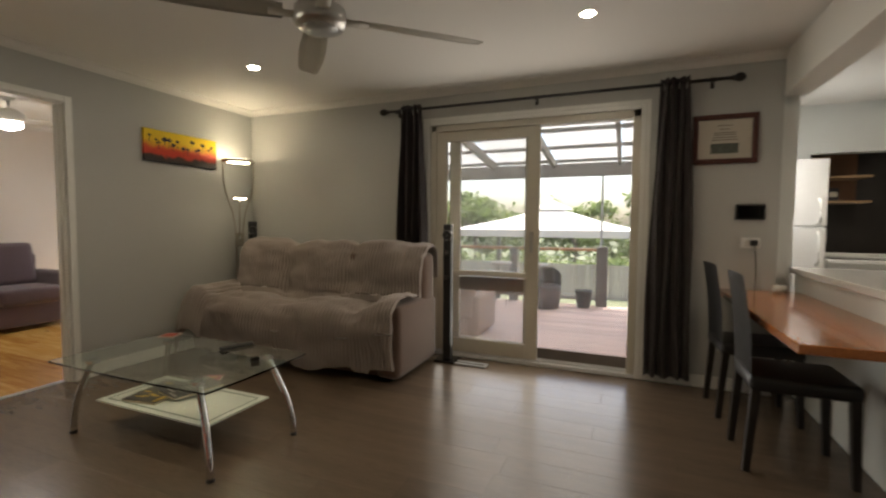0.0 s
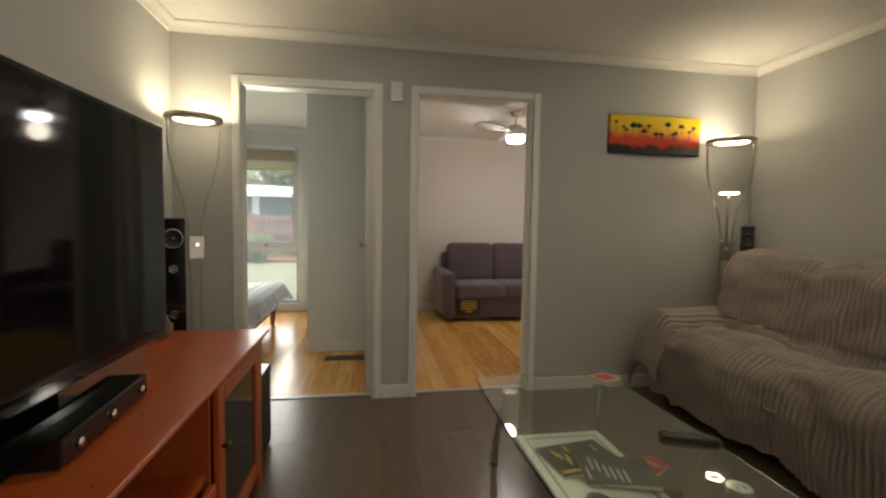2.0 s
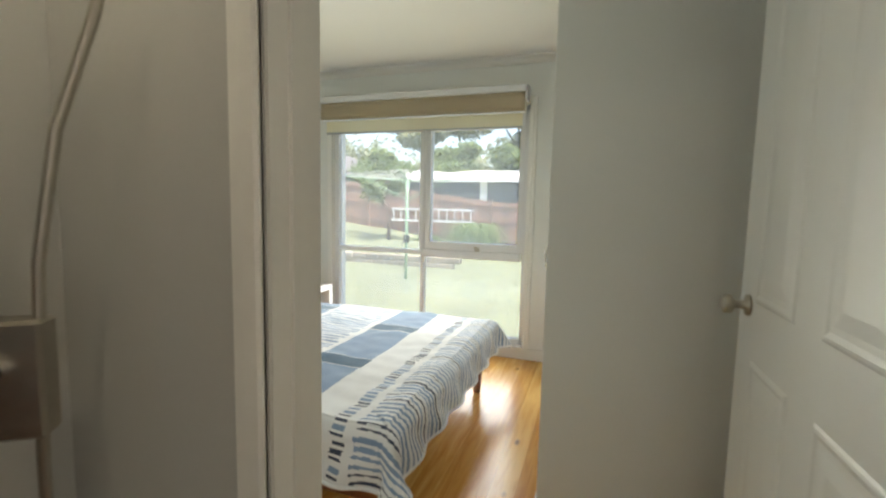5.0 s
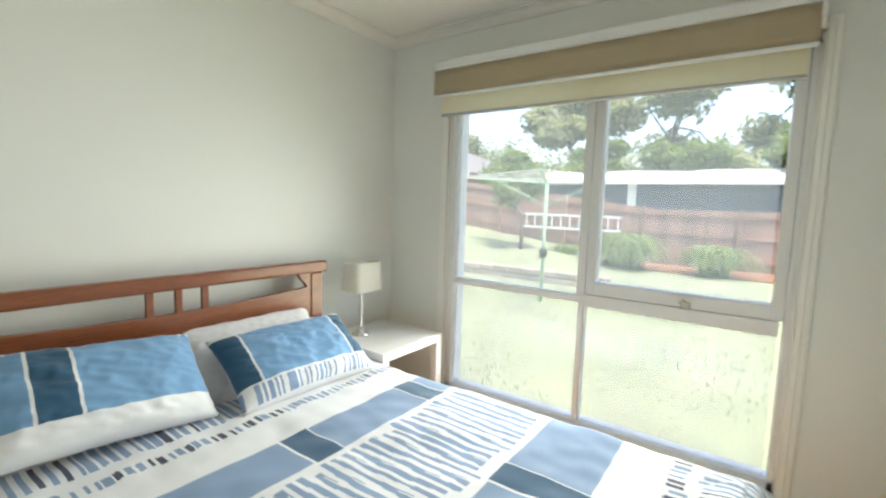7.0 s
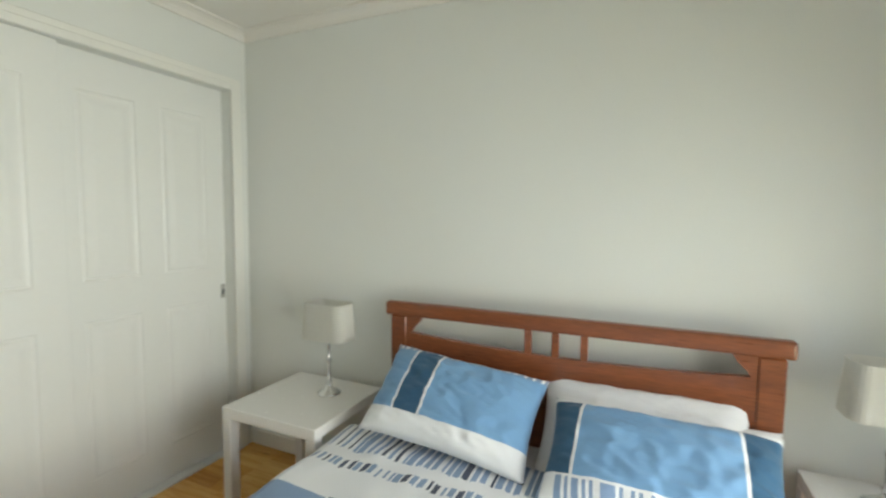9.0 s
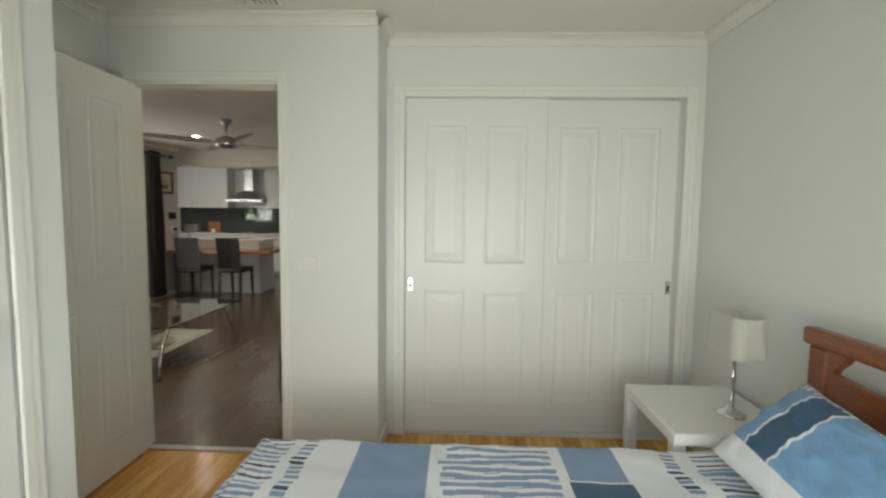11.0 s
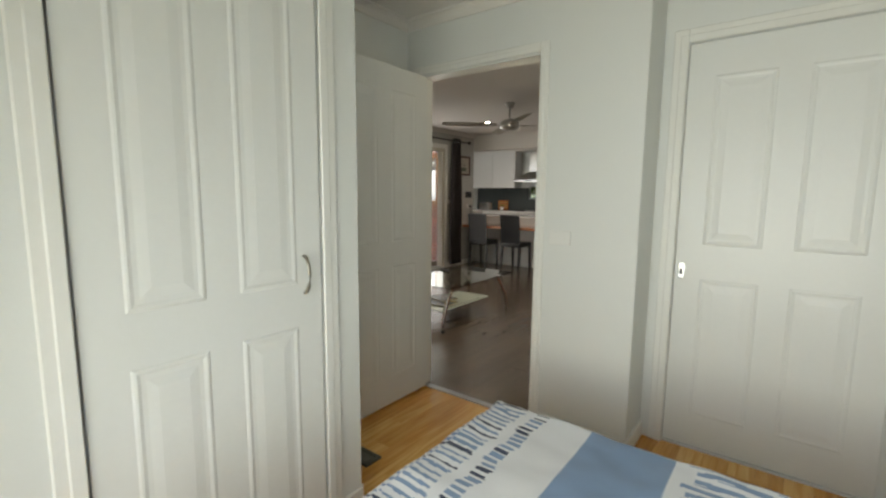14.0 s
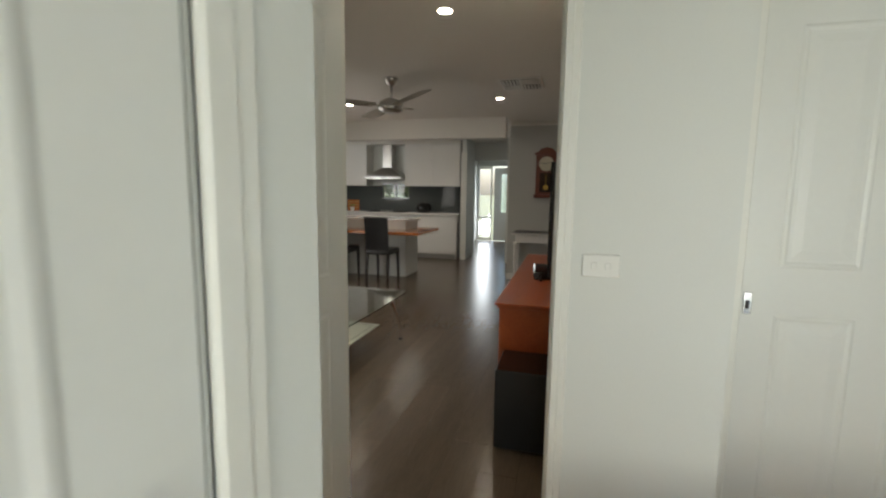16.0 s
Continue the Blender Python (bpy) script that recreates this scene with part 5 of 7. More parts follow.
for a, b, r in ((-1.55, -0.75, 2), (-0.75, 0.15, 2), (0.15, 1.05, 2), (1.05, 1.72, 1)):
    base_unit(a, b, r)
st = thing("kitchen_bench_top", (7.53, 0, 0.87), "long pale stone kitchen bench top", "bench top")
part("slab", box(-0.61, -1.57, 0, 0, 1.74, 0.03, bevel=0.003), STONE_WHITE, st)
part("end_panel", box(-0.59, -1.575, -0.87, 0, -1.555, 0), CAB_WHITE, st)
sp = thing("splashback", (7.548, 0, 0.90), "dark grey glass splashback", "splashback")
part("pane", pierced(bmesh.new(), "x", -0.008, 0, -1.55, 1.74, 0, 0.55, [(-0.36, 0.26, 0.28, 0.55)]), SPLASH, sp)
wn_ = thing("window_kitchen", (7.6, -0.05, 1.32), "small aluminium kitchen window behind the cooktop", "window")
wn_["kind"] = "structure"
bm = bmesh.new()
for q in ((-0.33, -0.15, 0.33, -0.12), (-0.33, 0.15, 0.33, 0.18), (-0.33, -0.12, -0.30, 0.15), (0.30, -0.12, 0.33, 0.15), (-0.012, -0.12, 0.012, 0.15)):
    bx(bm, -0.03, q[0], q[1], 0.03, q[2], q[3], bevel=0.002)
part("frame", bm, ALU_GREY, wn_)
pn = part("pane", box(-0.003, -0.30, -0.12, 0.003, 0.30, 0.15), TINTED, wn_)
pn.visible_shadow = False


def wall_unit(y0, y1):
    u = thing("wall_cabinet", (7.55, (y0 + y1) / 2, 1.45), "white handleless kitchen wall cabinet", "cabinet", "kitchen wall cabinets")
    w = (y1 - y0) / 2
    part("body", box(-0.33, -w, 0, 0, w, 0.85), CAB_WHITE, u)
    n = max(1, round((y1 - y0) / 0.6))
    for k in range(n):
        a, b = -w + (y1 - y0) / n * k, -w + (y1 - y0) / n * (k + 1)
        part("door", box(-0.35, a + 0.0015, -0.005, -0.331, b - 0.0015, 0.85, bevel=0.002), CAB_WHITE, u)


wall_unit(-1.57, -0.39)
wall_unit(0.47, 1.72)
structure("bulkhead_kitchen", box(7.2, -1.57, 2.30, 7.55, 1.75, CH), CEIL)
h = thing("range_hood", (7.55, 0.04, 1.585), "stainless steel canopy range hood with a square chimney", "range hood")
bm = bmesh.new()
lo = [(-0.5, -0.41, 0.0), (0, -0.41, 0.0), (0, 0.41, 0.0), (-0.5, 0.41, 0.0)]
mid = [(x, y, 0.045) for x, y, z in lo]
hi = [(-0.26, -0.11, 0.24), (0, -0.11, 0.24), (0, 0.11, 0.24), (-0.26, 0.11, 0.24)]
rws = [[bm.verts.new(p) for p in q] for q in (lo, mid, hi)]
for a, b in zip(rws, rws[1:]):
    for i in range(4):
        bm.faces.new((a[i], a[(i + 1) % 4], b[(i + 1) % 4], b[i]))
bm.faces.new(rws[0]); bm.faces.new(rws[2])
part("canopy", bm, STEEL, h)
part("chimney", box(-0.25, -0.10, 0.24, 0, 0.10, 0.72, bevel=0.003), STEEL, h)
part("control_strip", box(-0.503, -0.08, 0.012, -0.5, 0.08, 0.032), BLACK_GLOSS, h)
c = thing("cooktop", (7.22, 0.02, 0.90), "black gas cooktop with steel knobs", "cooktop")
part("plate", box(-0.24, -0.42, 0, 0.24, 0.42, 0.008, bevel=0.003), BLACK_GLOSS, c)
for x, y in ((-0.1, -0.25), (0.1, -0.25), (0, 0), (-0.1, 0.25), (0.1, 0.25)):
    tr = part("trivet", box(x - 0.08, y - 0.007, 0.012, x + 0.08, y + 0.007, 0.032, bevel=0.002), BLACK_MATTE, c)
    part("trivet_bar", box(x - 0.007, y - 0.08, 0.012, x + 0.007, y + 0.08, 0.032, bevel=0.002), BLACK_MATTE, tr)
    part("burner", lathe(bmesh.new(), [(0.04, 0.008), (0.04, 0.018), (0.025, 0.022)], 16, (x, y, 0)), BLACK_MATTE, tr)
for k in range(5):
    part("knob", cyl(bmesh.new(), (-0.20, -0.2 + 0.06 * k, 0.008), (-0.20, -0.2 + 0.06 * k, 0.035), 0.016), STEEL, c, smooth=True)
a = thing("air_fryer", (7.25, -0.80, 0.90), "rounded black bench-top cooker", "cooker")
part("body", lathe(bmesh.new(), [(0.13, 0), (0.15, 0.03), (0.15, 0.13), (0.12, 0.18), (0.05, 0.2)], 24), BLACK_GLOSS, a, smooth=True)
part("handle", box(-0.05, -0.02, 0.195, 0.05, 0.02, 0.225, bevel=0.008, seg=2), BLACK_MATTE, a)
part("side_handle", box(-0.03, 0.14, 0.09, 0.03, 0.18, 0.115, bevel=0.006), BLACK_MATTE, a)
b = thing("chopping_board", (7.47, 0.92, 0.90), "striped timber chopping board leaning on the splashback", "chopping board")
part("board", box(-0.015, -0.14, 0, 0.015, 0.14, 0.24, bevel=0.006), BARWOOD, b)
for k in range(3):
    part("stripe", box(-0.0165, -0.135, 0.06 + 0.06 * k, -0.0152, 0.135, 0.08 + 0.06 * k), mat("pale_timber", (0.45, 0.28, 0.11), 0.4, bump=0), b)
b = thing("potted_herb", (7.3, 0.86, 0.90), "small herb in a white pot", "pot plant")
part("pot", lathe(bmesh.new(), [(0.035, 0), (0.045, 0.08), (0.04, 0.08), (0.038, 0.02)], 18), PLASTIC, b, smooth=True)
bm = bmesh.new()
rng = random.Random(3)
for _ in range(60):
    p = Vector((rng.gauss(0, 0.03), rng.gauss(0, 0.03), 0.1 + abs(rng.gauss(0, 0.03))))
    m = Matrix.Translation(p) @ Euler((rng.random() * 6, rng.random() * 6, 0)).to_matrix().to_4x4()
    bm.faces.new([bm.verts.new(m @ Vector(q)) for q in ((-0.012, 0, 0), (0, -0.007, 0), (0.014, 0, 0), (0, 0.007, 0))])
part("leaves", bm, LEAF, b)
t = thing("toaster", (7.25, 1.3, 0.90), "chrome and black two-slot toaster", "toaster")
part("body", box(-0.09, -0.14, 0.01, 0.09, 0.14, 0.18, bevel=0.025, seg=3), STEEL, t, smooth=True)
part("base", box(-0.09, -0.14, 0, 0.09, 0.14, 0.012), BLACK_MATTE, t)
for s in (-1, 1):
    part("slot", box(s * 0.035 - 0.014, -0.11, 0.178, s * 0.035 + 0.014, 0.11, 0.1815), BLACK_MATTE, t)

# pantry on the kitchen's north side
f = thing("refrigerator", (5.13, 1.45, 0), "tall white refrigerator with a curved handle", "refrigerator")
part("body", box(-0.26, -0.24, 0.02, 0.26, 0.29, 1.78, bevel=0.01, seg=2), CAB_WHITE, f)
part("lower_door", box(-0.26, -0.29, 0.04, 0.26, -0.242, 1.18, bevel=0.012, seg=2), CAB_WHITE, f)
part("upper_door", box(-0.26, -0.29, 1.19, 0.26, -0.242, 1.78, bevel=0.012, seg=2), CAB_WHITE, f)
part("handle", tube(bmesh.new(), [(0.2, -0.29, 1.22), (0.2, -0.335, 1.25), (0.2, -0.34, 1.32), (0.2, -0.335, 1.4), (0.2, -0.29, 1.43)], 0.012, 8), PLASTIC, f, smooth=True)
part("lower_handle", tube(bmesh.new(), [(0.2, -0.29, 0.85), (0.2, -0.335, 0.88), (0.2, -0.34, 0.98), (0.2, -0.335, 1.1), (0.2, -0.29, 1.14)], 0.012, 8), PLASTIC, f, smooth=True)
f.location.x = 5.12
pb = thing("pantry_shelving", (6.1, 1.87, 0), "dark pantry recess with pale shelves", "shelving")
DKW = mat("dark_pantry_laminate", (0.035, 0.028, 0.024), 0.5, bump=0)
bm = bmesh.new()
bx(bm, -0.9, 0.5, 0.9, 0.9, 0.52, 2.1); bx(bm, -0.92, 0.0, 0.9, -0.9, 0.52, 2.1); bx(bm, 0.9, 0, 0.9, 0.92, 0.52, 2.1); bx(bm, -0.92, 0, 2.1, 0.92, 0.52, 2.12); bx(bm, -0.92, 0, 0.88, 0.92, 0.52, 0.9)
part("lining", bm, DKW, pb, "dark lining")
for z in (1.43, 1.68):
    part("shelf", box(-0.89, 0.12, z, -0.1, 0.49, z + 0.02), mat("beech_shelf", (0.5, 0.32, 0.17), 0.5, bump=0), pb)
part("back_panel", box(-0.89, 0.47, 1.45, -0.1, 0.499, 2.09), mat("warm_panel", (0.2, 0.09, 0.04), 0.5, bump=0), pb, "warm timber back panel")
rng = random.Random(11)
for k, (x, z, w, hh, col) in enumerate(((-0.78, 1.70, 0.09, 0.13, (0.5, 0.4, 0.3)), (-0.66, 1.70, 0.12, 0.10, (0.45, 0.4, 0.35)), (-0.50, 1.70, 0.1, 0.12, (0.25, 0.1, 0.05)), (-0.72, 1.45, 0.07, 0.09, (0.6, 0.25, 0.02)),
                                   (-0.62, 1.45, 0.08, 0.11, (0.5, 0.08, 0.03)), (-0.52, 1.45, 0.08, 0.08, (0.6, 0.35, 0.03)), (-0.40, 1.45, 0.09, 0.13, (0.05, 0.04, 0.04)))):
    q = thing("food_packet", (6.1 + x, 2.05, z), "small food packet on a pantry shelf", "food packet", "pantry packets")
    part("carton", box(-w / 2, -0.04, 0, w / 2, 0.04, hh, bevel=0.003), mat("packet_%d" % k, col, 0.5, vary=0.2, scale=30, bump=0), q)
    part("packet_label", box(-w * 0.35, -0.0412, hh * 0.3, w * 0.35, -0.0402, hh * 0.7), mat("packet_label", (0.6, 0.55, 0.45), 0.5, bump=0), q)
q = thing("pantry_bottle", (5.5, 2.1, 0.90), "pale bottle standing on the pantry bench", "bottle")
part("body", lathe(bmesh.new(), [(0.035, 0), (0.036, 0.14), (0.016, 0.19), (0.015, 0.23)], 16), mat("cream_bottle", (0.55, 0.42, 0.28), 0.3, bump=0), q, smooth=True)
part("cap", cyl(bmesh.new(), (0, 0, 0.23), (0, 0, 0.25), 0.017), PLASTIC, q)
nb = thing("north_bench", (6.45, 1.46, 0), "white kitchen bench under the pantry opening", "cabinet")
part("body", box(-1.04, -0.27, 0.0, 0.46, 0.285, 0.87), CAB_WHITE, nb)
part("stone_top", box(-1.05, -0.30, 0.87, 0.47, 0.285, 0.90, bevel=0.003), STONE_WHITE, nb, "pale stone top")
part("sink_inset", box(-1.0, -0.2, 0.9005, -0.6, 0.15, 0.906, bevel=0.002), BLACK_GLOSS, nb, "dark inset sink edge")

# the hall and the front door
bm = bmesh.new()
bx(bm, 7.0, -1.74, 0, 7.9, -1.66, CH)
structure("wall_hall_nib", bm, WALL_WHITE)
structure("trim_hall_jamb", box(6.98, -1.76, 0, 7.0, -1.64, 2.1, bevel=0.003), TRIM)
structure("trim_hall_corner", box(6.80, -2.62, 0, 6.86, -2.56, 2.33, bevel=0.003), TRIM)
fd = tagged(thing("door_front", (10.85, -1.66, 0), "white front door with a leadlight glass panel", "door"), kind="structure")
bm = pierced(bmesh.new(), "x", 0.0, 0.04, -0.82, -0.02, 0.02, 2.02, [(-0.62, -0.22, 0.80, 1.85)])
part("leaf", bm, DOOR_WHITE, fd)
pn = part("leadlight", box(0.015, -0.62, 0.80, 0.022, -0.22, 1.85), glass("leadlight_glass", (0.75, 0.88, 0.9), 0.25), fd, "textured leadlight panel")
pn.visible_shadow = False
bm = bmesh.new()
for y in (-0.52, -0.42, -0.32):
    bx(bm, 0.010, y - 0.006, 0.8, 0.014, y + 0.006, 1.85)
for z in (1.0, 1.35, 1.65):
    bx(bm, 0.010, -0.62, z - 0.005, 0.014, -0.22, z + 0.005)
part("lead_came", bm, ALU_GREY, pn)
part("lower_panel", box(-0.008, -0.65, 0.2, 0.0, -0.19, 0.62, bevel=0.006), DOOR_WHITE, fd)
part("handle", cyl(bmesh.new(), (-0.05, -0.09, 1.0), (0, -0.09, 1.0), 0.02), STEEL, fd, smooth=True)
sl = tagged(thing("window_sidelight", (10.87, -1.42, 0), "tall glass sidelight with a mid rail beside the front door", "window"), kind="structure")
bm = bmesh.new()
for q in ((-0.2, 0.02, -0.16, 2.06), (0.16, 0.02, 0.2, 2.06), (-0.16, 0.02, 0.16, 0.08), (-0.16, 2.0, 0.16, 2.06), (-0.16, 0.62, 0.16, 0.68)):
    bx(bm, 0, q[0], q[1], 0.05, q[2], q[3], bevel=0.002)
part("frame", bm, TRIM, sl)
for a, b in ((0.08, 0.62), (0.68, 2.0)):
    pn = part("pane", box(0.02, -0.16, a, 0.026, 0.16, b), PANE, sl)
    pn.visible_shadow = False

# ---- bedrooms ----
def panel_door(d, w, h, t, cols, rows, stile, faces=(0, 1)):
    """A moulded door in xz, 0..w by 0..h, t thick in y: a leaf and its raised fielded panels on the faces named."""
    bm = bmesh.new()
    bx(bm, 0, 0, 0, w, t, h, bevel=0.002)
    lf = part("leaf", bm, DOOR_WHITE, d)
    pw = (w - stile * (cols + 1)) / cols
    for c in range(cols):
        for z0, z1 in rows:
            x0 = stile + c * (pw + stile)
            for side in faces:
                face, s = ((0.0, -1), (t, 1))[side]
                bm = bmesh.new()
                rings = []
                for inset, out in ((0.0, 0.0003), (0.006, 0.0028), (0.012, 0.0038), (0.022, 0.0011), (0.034, 0.0012), (0.062, 0.0045)):
                    y = face + s * out
                    rings.append([bm.verts.new(p) for p in ((x0 + inset, y, z0 + inset), (x0 + pw - inset, y, z0 + inset), (x0 + pw - inset, y, z1 - inset), (x0 + inset, y, z1 - inset))])
                for a, b in zip(rings, rings[1:]):
                    for i in range(4):
                        bm.faces.new((a[i], a[(i + 1) % 4], b[(i + 1) % 4], b[i]))
                bm.faces.new(rings[-1])
                bmesh.ops.recalc_face_normals(bm, faces=bm.faces[:])
                part("panel", bm, DOOR_WHITE, lf)
    return lf


# sliding wardrobe doors
for k, (y0, x, nm) in enumerate(((-4.287, 0.195, 0), (-5.07, 0.235, 1))):
    d = tagged(thing("door_wardrobe", (WARD_X + x - 0.17, y0, 0.012), "white moulded sliding wardrobe door with four panels", "wardrobe door", "sliding wardrobe doors"), kind="structure")
    d.rotation_euler = (0, 0, radians(-90))
    panel_door(d, 0.83, 2.02, 0.034, 2, [(0.17, 0.88), (1.05, 1.86)], 0.115, (0,))
    px = 0.03 if k == 0 else 0.80
    bm = bmesh.new()
    bx(bm, px - 0.014, -0.003, 0.875, px + 0.014, 0.001, 0.955, bevel=0.002)
    pl = part("pull", bm, CHROME, d, "small polished flush finger pull")
    # raised black plate that paints the shade inside the finger hollow
    part("recess", box(px - 0.006, -0.0042, 0.895, px + 0.006, -0.0031, 0.925), BLACK_MATTE, pl)
structure("trim_wardrobe_track", box(WARD_X + 0.01, -5.89, 0.0, WARD_X + 0.09, -4.285, 0.01), ALU)
structure("trim_wardrobe_jamb", box(WARD_X + 0.001, -4.286, 0.0, WARD_X + 0.099, -4.2851, 2.03), TRIM)

# built-in closet door
d = tagged(thing("door_closet", (-2.048, BOX_Y - 0.002, 0.012), "white moulded closet door with a curved satin handle", "closet door"), kind="structure")
panel_door(d, 0.707, 2.03, 0.034, 2, [(0.12, 0.83), (0.98, 1.95)], 0.10, (0,))
bm = bmesh.new()
tube(bm, [(0.635, 0.0, 0.945), (0.635, -0.014, 0.95), (0.635, -0.028, 0.975), (0.635, -0.034, 1.01), (0.635, -0.028, 1.045), (0.635, -0.014, 1.07), (0.635, 0.0, 1.075)], 0.0055, 8)
part("handle", bm, NICKEL, d, "curved satin bow handle", smooth=True)
for z in (0.25, 1.75):
    part("hinge", cyl(bmesh.new(), (-0.003, -0.004, z), (-0.003, -0.004, z + 0.09), 0.005), NICKEL, d)

# bedroom door, standing open against the entry niche
d = tagged(thing("door_bedroom", (-0.10, -2.838, 0.012), "white moulded bedroom door standing wide open", "door"), kind="structure")
d.rotation_euler = (0, 0, radians(180.5))
panel_door(d, 0.765, 2.015, 0.034, 2, [(0.17, 0.86), (1.0, 1.88)], 0.11)
for s, y in ((1, 0.034), (-1, 0.0)):
    bm = bmesh.new()
    lathe(bm, [(0.026, 0), (0.026, 0.006), (0.01, 0.01), (0.01, 0.03), (0.024, 0.04), (0.024, 0.055), (0.012, 0.06)], 20)
    bmesh.ops.transform(bm, matrix=pose(0.70, y, 0.985, -90 * s), verts=bm.verts)
    part("knob", bm, NICKEL, d, "round satin knob", smooth=True)
for z in (0.2, 1.0, 1.72):
    part("hinge", cyl(bmesh.new(), (0.0, -0.004, z), (0.0, -0.004, z + 0.09), 0.006), NICKEL, d)


def bedroom_window():
    w = tagged(thing("window_bedroom", (-3.128, 0, 0), "white aluminium picture window with a fixed and an opening pane", "window"), kind="structure")
    y0, y1, z0, z1 = WIN
    ym, zm = -4.655, 0.82
    bm = bmesh.new()
    for a, b, c, e in ((y0, y0 + 0.055, z0, z1), (y1 - 0.035, y1, z0, z1), (y0, y1, z0, z0 + 0.05), (y0, y1, z1 - 0.05, z1)):
        bx(bm, -0.03, a, c, 0.045, b, e, bevel=0.003)
    part("frame", bm, ALU, w)
    part("transom", box(-0.025, y0 + 0.05, zm - 0.018, 0.04, ym, zm + 0.018, bevel=0.003), ALU, w)
    part("transom_right", box(-0.025, ym, zm - 0.035, 0.04, y1 - 0.05, zm + 0.03, bevel=0.003), ALU, w)
    part("mullion_low", box(-0.025, ym - 0.016, z0 + 0.05, 0.04, ym + 0.016, zm - 0.018, bevel=0.003), ALU, w)
    part("mullion_high", box(-0.025, ym - 0.03, zm + 0.018, 0.04, ym + 0.015, z1 - 0.05, bevel=0.003), ALU, w)
    bm = bmesh.new()
    a, b = ym + 0.016, y1 - 0.036
    for q in ((a, zm + 0.032, a + 0.045, z1 - 0.052), (b - 0.045, zm + 0.032, b, z1 - 0.052), (a + 0.045, zm + 0.032, b - 0.045, zm + 0.095), (a + 0.045, z1 - 0.1, b - 0.045, z1 - 0.052)):
        bx(bm, -0.05, q[0], q[1], 0.035, q[2], q[3], bevel=0.003)
    sash = part("sash", bm, ALU, w, "opening awning sash")
    bm = bmesh.new()
    cyl(bm, (0.036, (a + b) / 2 + 0.04, zm + 0.06), (0.055, (a + b) / 2 + 0.04, zm + 0.06), 0.014); bx(bm, 0.05, (a + b) / 2 + 0.035, zm + 0.03, 0.06, (a + b) / 2 + 0.075, zm + 0.065, bevel=0.003)
    part("winder", bm, NICKEL, sash, "small window winder")
    for p, q, r, s in ((y0 + 0.05, ym - 0.015, z0 + 0.05, zm - 0.015), (ym + 0.015, y1 - 0.05, z0 + 0.05, zm - 0.03), (y0 + 0.05, ym - 0.028, zm + 0.016, z1 - 0.05), (ym + 0.055, y1 - 0.095, zm + 0.09, z1 - 0.095)):
        pn = part("pane", box(0.0, p, r, 0.005, q, s), HAZY_PANE, w)
        pn.visible_shadow = False
    part("sill", box(0.046, y0, z0 - 0.012, 0.11, y1, z0 + 0.012, bevel=0.003), TRIM, w)
    bm = bmesh.new()
    for (a, b, c, e) in ((y0, y0 + 0.012, z0, z1), (y1 - 0.012, y1, z0, z1), (y0, y1, z1 - 0.012, z1)):
        bx(bm, 0.046, a, c, 0.056, b, e)
    part("reveal", bm, TRIM, w)


bedroom_window()
SUNSCREEN = bpy.data.materials.new("cream_sunscreen")
SUNSCREEN.use_nodes = True
sn, sl_ = SUNSCREEN.node_tree.nodes, SUNSCREEN.node_tree.links.new
weave = sn.new("ShaderNodeTexNoise"); weave.inputs["Scale"].default_value = 220
tint = sn.new("ShaderNodeValToRGB")
tint.color_ramp.elements[0].color, tint.color_ramp.elements[1].color = (0.80, 0.72, 0.50, 1), (0.90, 0.84, 0.66, 1)
sl_(weave.outputs[0], tint.inputs[0])
back, front, both = sn.new("ShaderNodeBsdfTranslucent"), sn.new("ShaderNodeBsdfDiffuse"), sn.new("ShaderNodeMixShader")
sl_(tint.outputs[0], back.inputs[0]); sl_(tint.outputs[0], front.inputs[0])
both.inputs[0].default_value = 0.35
sl_(back.outputs[0], both.inputs[1]); sl_(front.outputs[0], both.inputs[2]); sl_(both.outputs[0], sn["Material Output"].inputs[0])
b = thing("roller_blind", (-3.03, -4.676, 2.082), "beige double roller blind rolled up above the window", "roller blind")
part("head_rail", box(-0.035, -0.90, 0.0, 0.10, 0.90, 0.05, bevel=0.004), ALU, b, "white head rail")
bm = bmesh.new()
sheet(bm, 40, 4, lambda u, v: (0.095 + 0.002 * math.sin(u * 9), -0.885 + 1.77 * u, -0.005 - 0.14 * v))
bmesh.ops.solidify(bm, geom=bm.faces[:], thickness=0.002)
part("outer_blind", bm, BLIND, b, "beige block-out fabric", smooth=True)
part("outer_bar", box(0.088, -0.885, -0.16, 0.102, 0.885, -0.143, bevel=0.004), ALU, b, "white bottom bar")
bm = bmesh.new()
sheet(bm, 40, 4, lambda u, v: (0.045 + 0.002 * math.sin(u * 7), -0.86 + 1.72 * u, -0.01 - 0.235 * v))
part("inner_blind", bm, SUNSCREEN, b, "cream see-through sunscreen fabric", smooth=True)
part("inner_bar", box(0.038, -0.86, -0.262, 0.052, 0.86, -0.245, bevel=0.004), ALU_GREY, b, "grey bottom bar")
for y in (-0.89, 0.89):
    part("bracket", box(-0.035, y - 0.008, -0.06, 0.10, y + 0.008, 0.036, bevel=0.002), ALU, b)

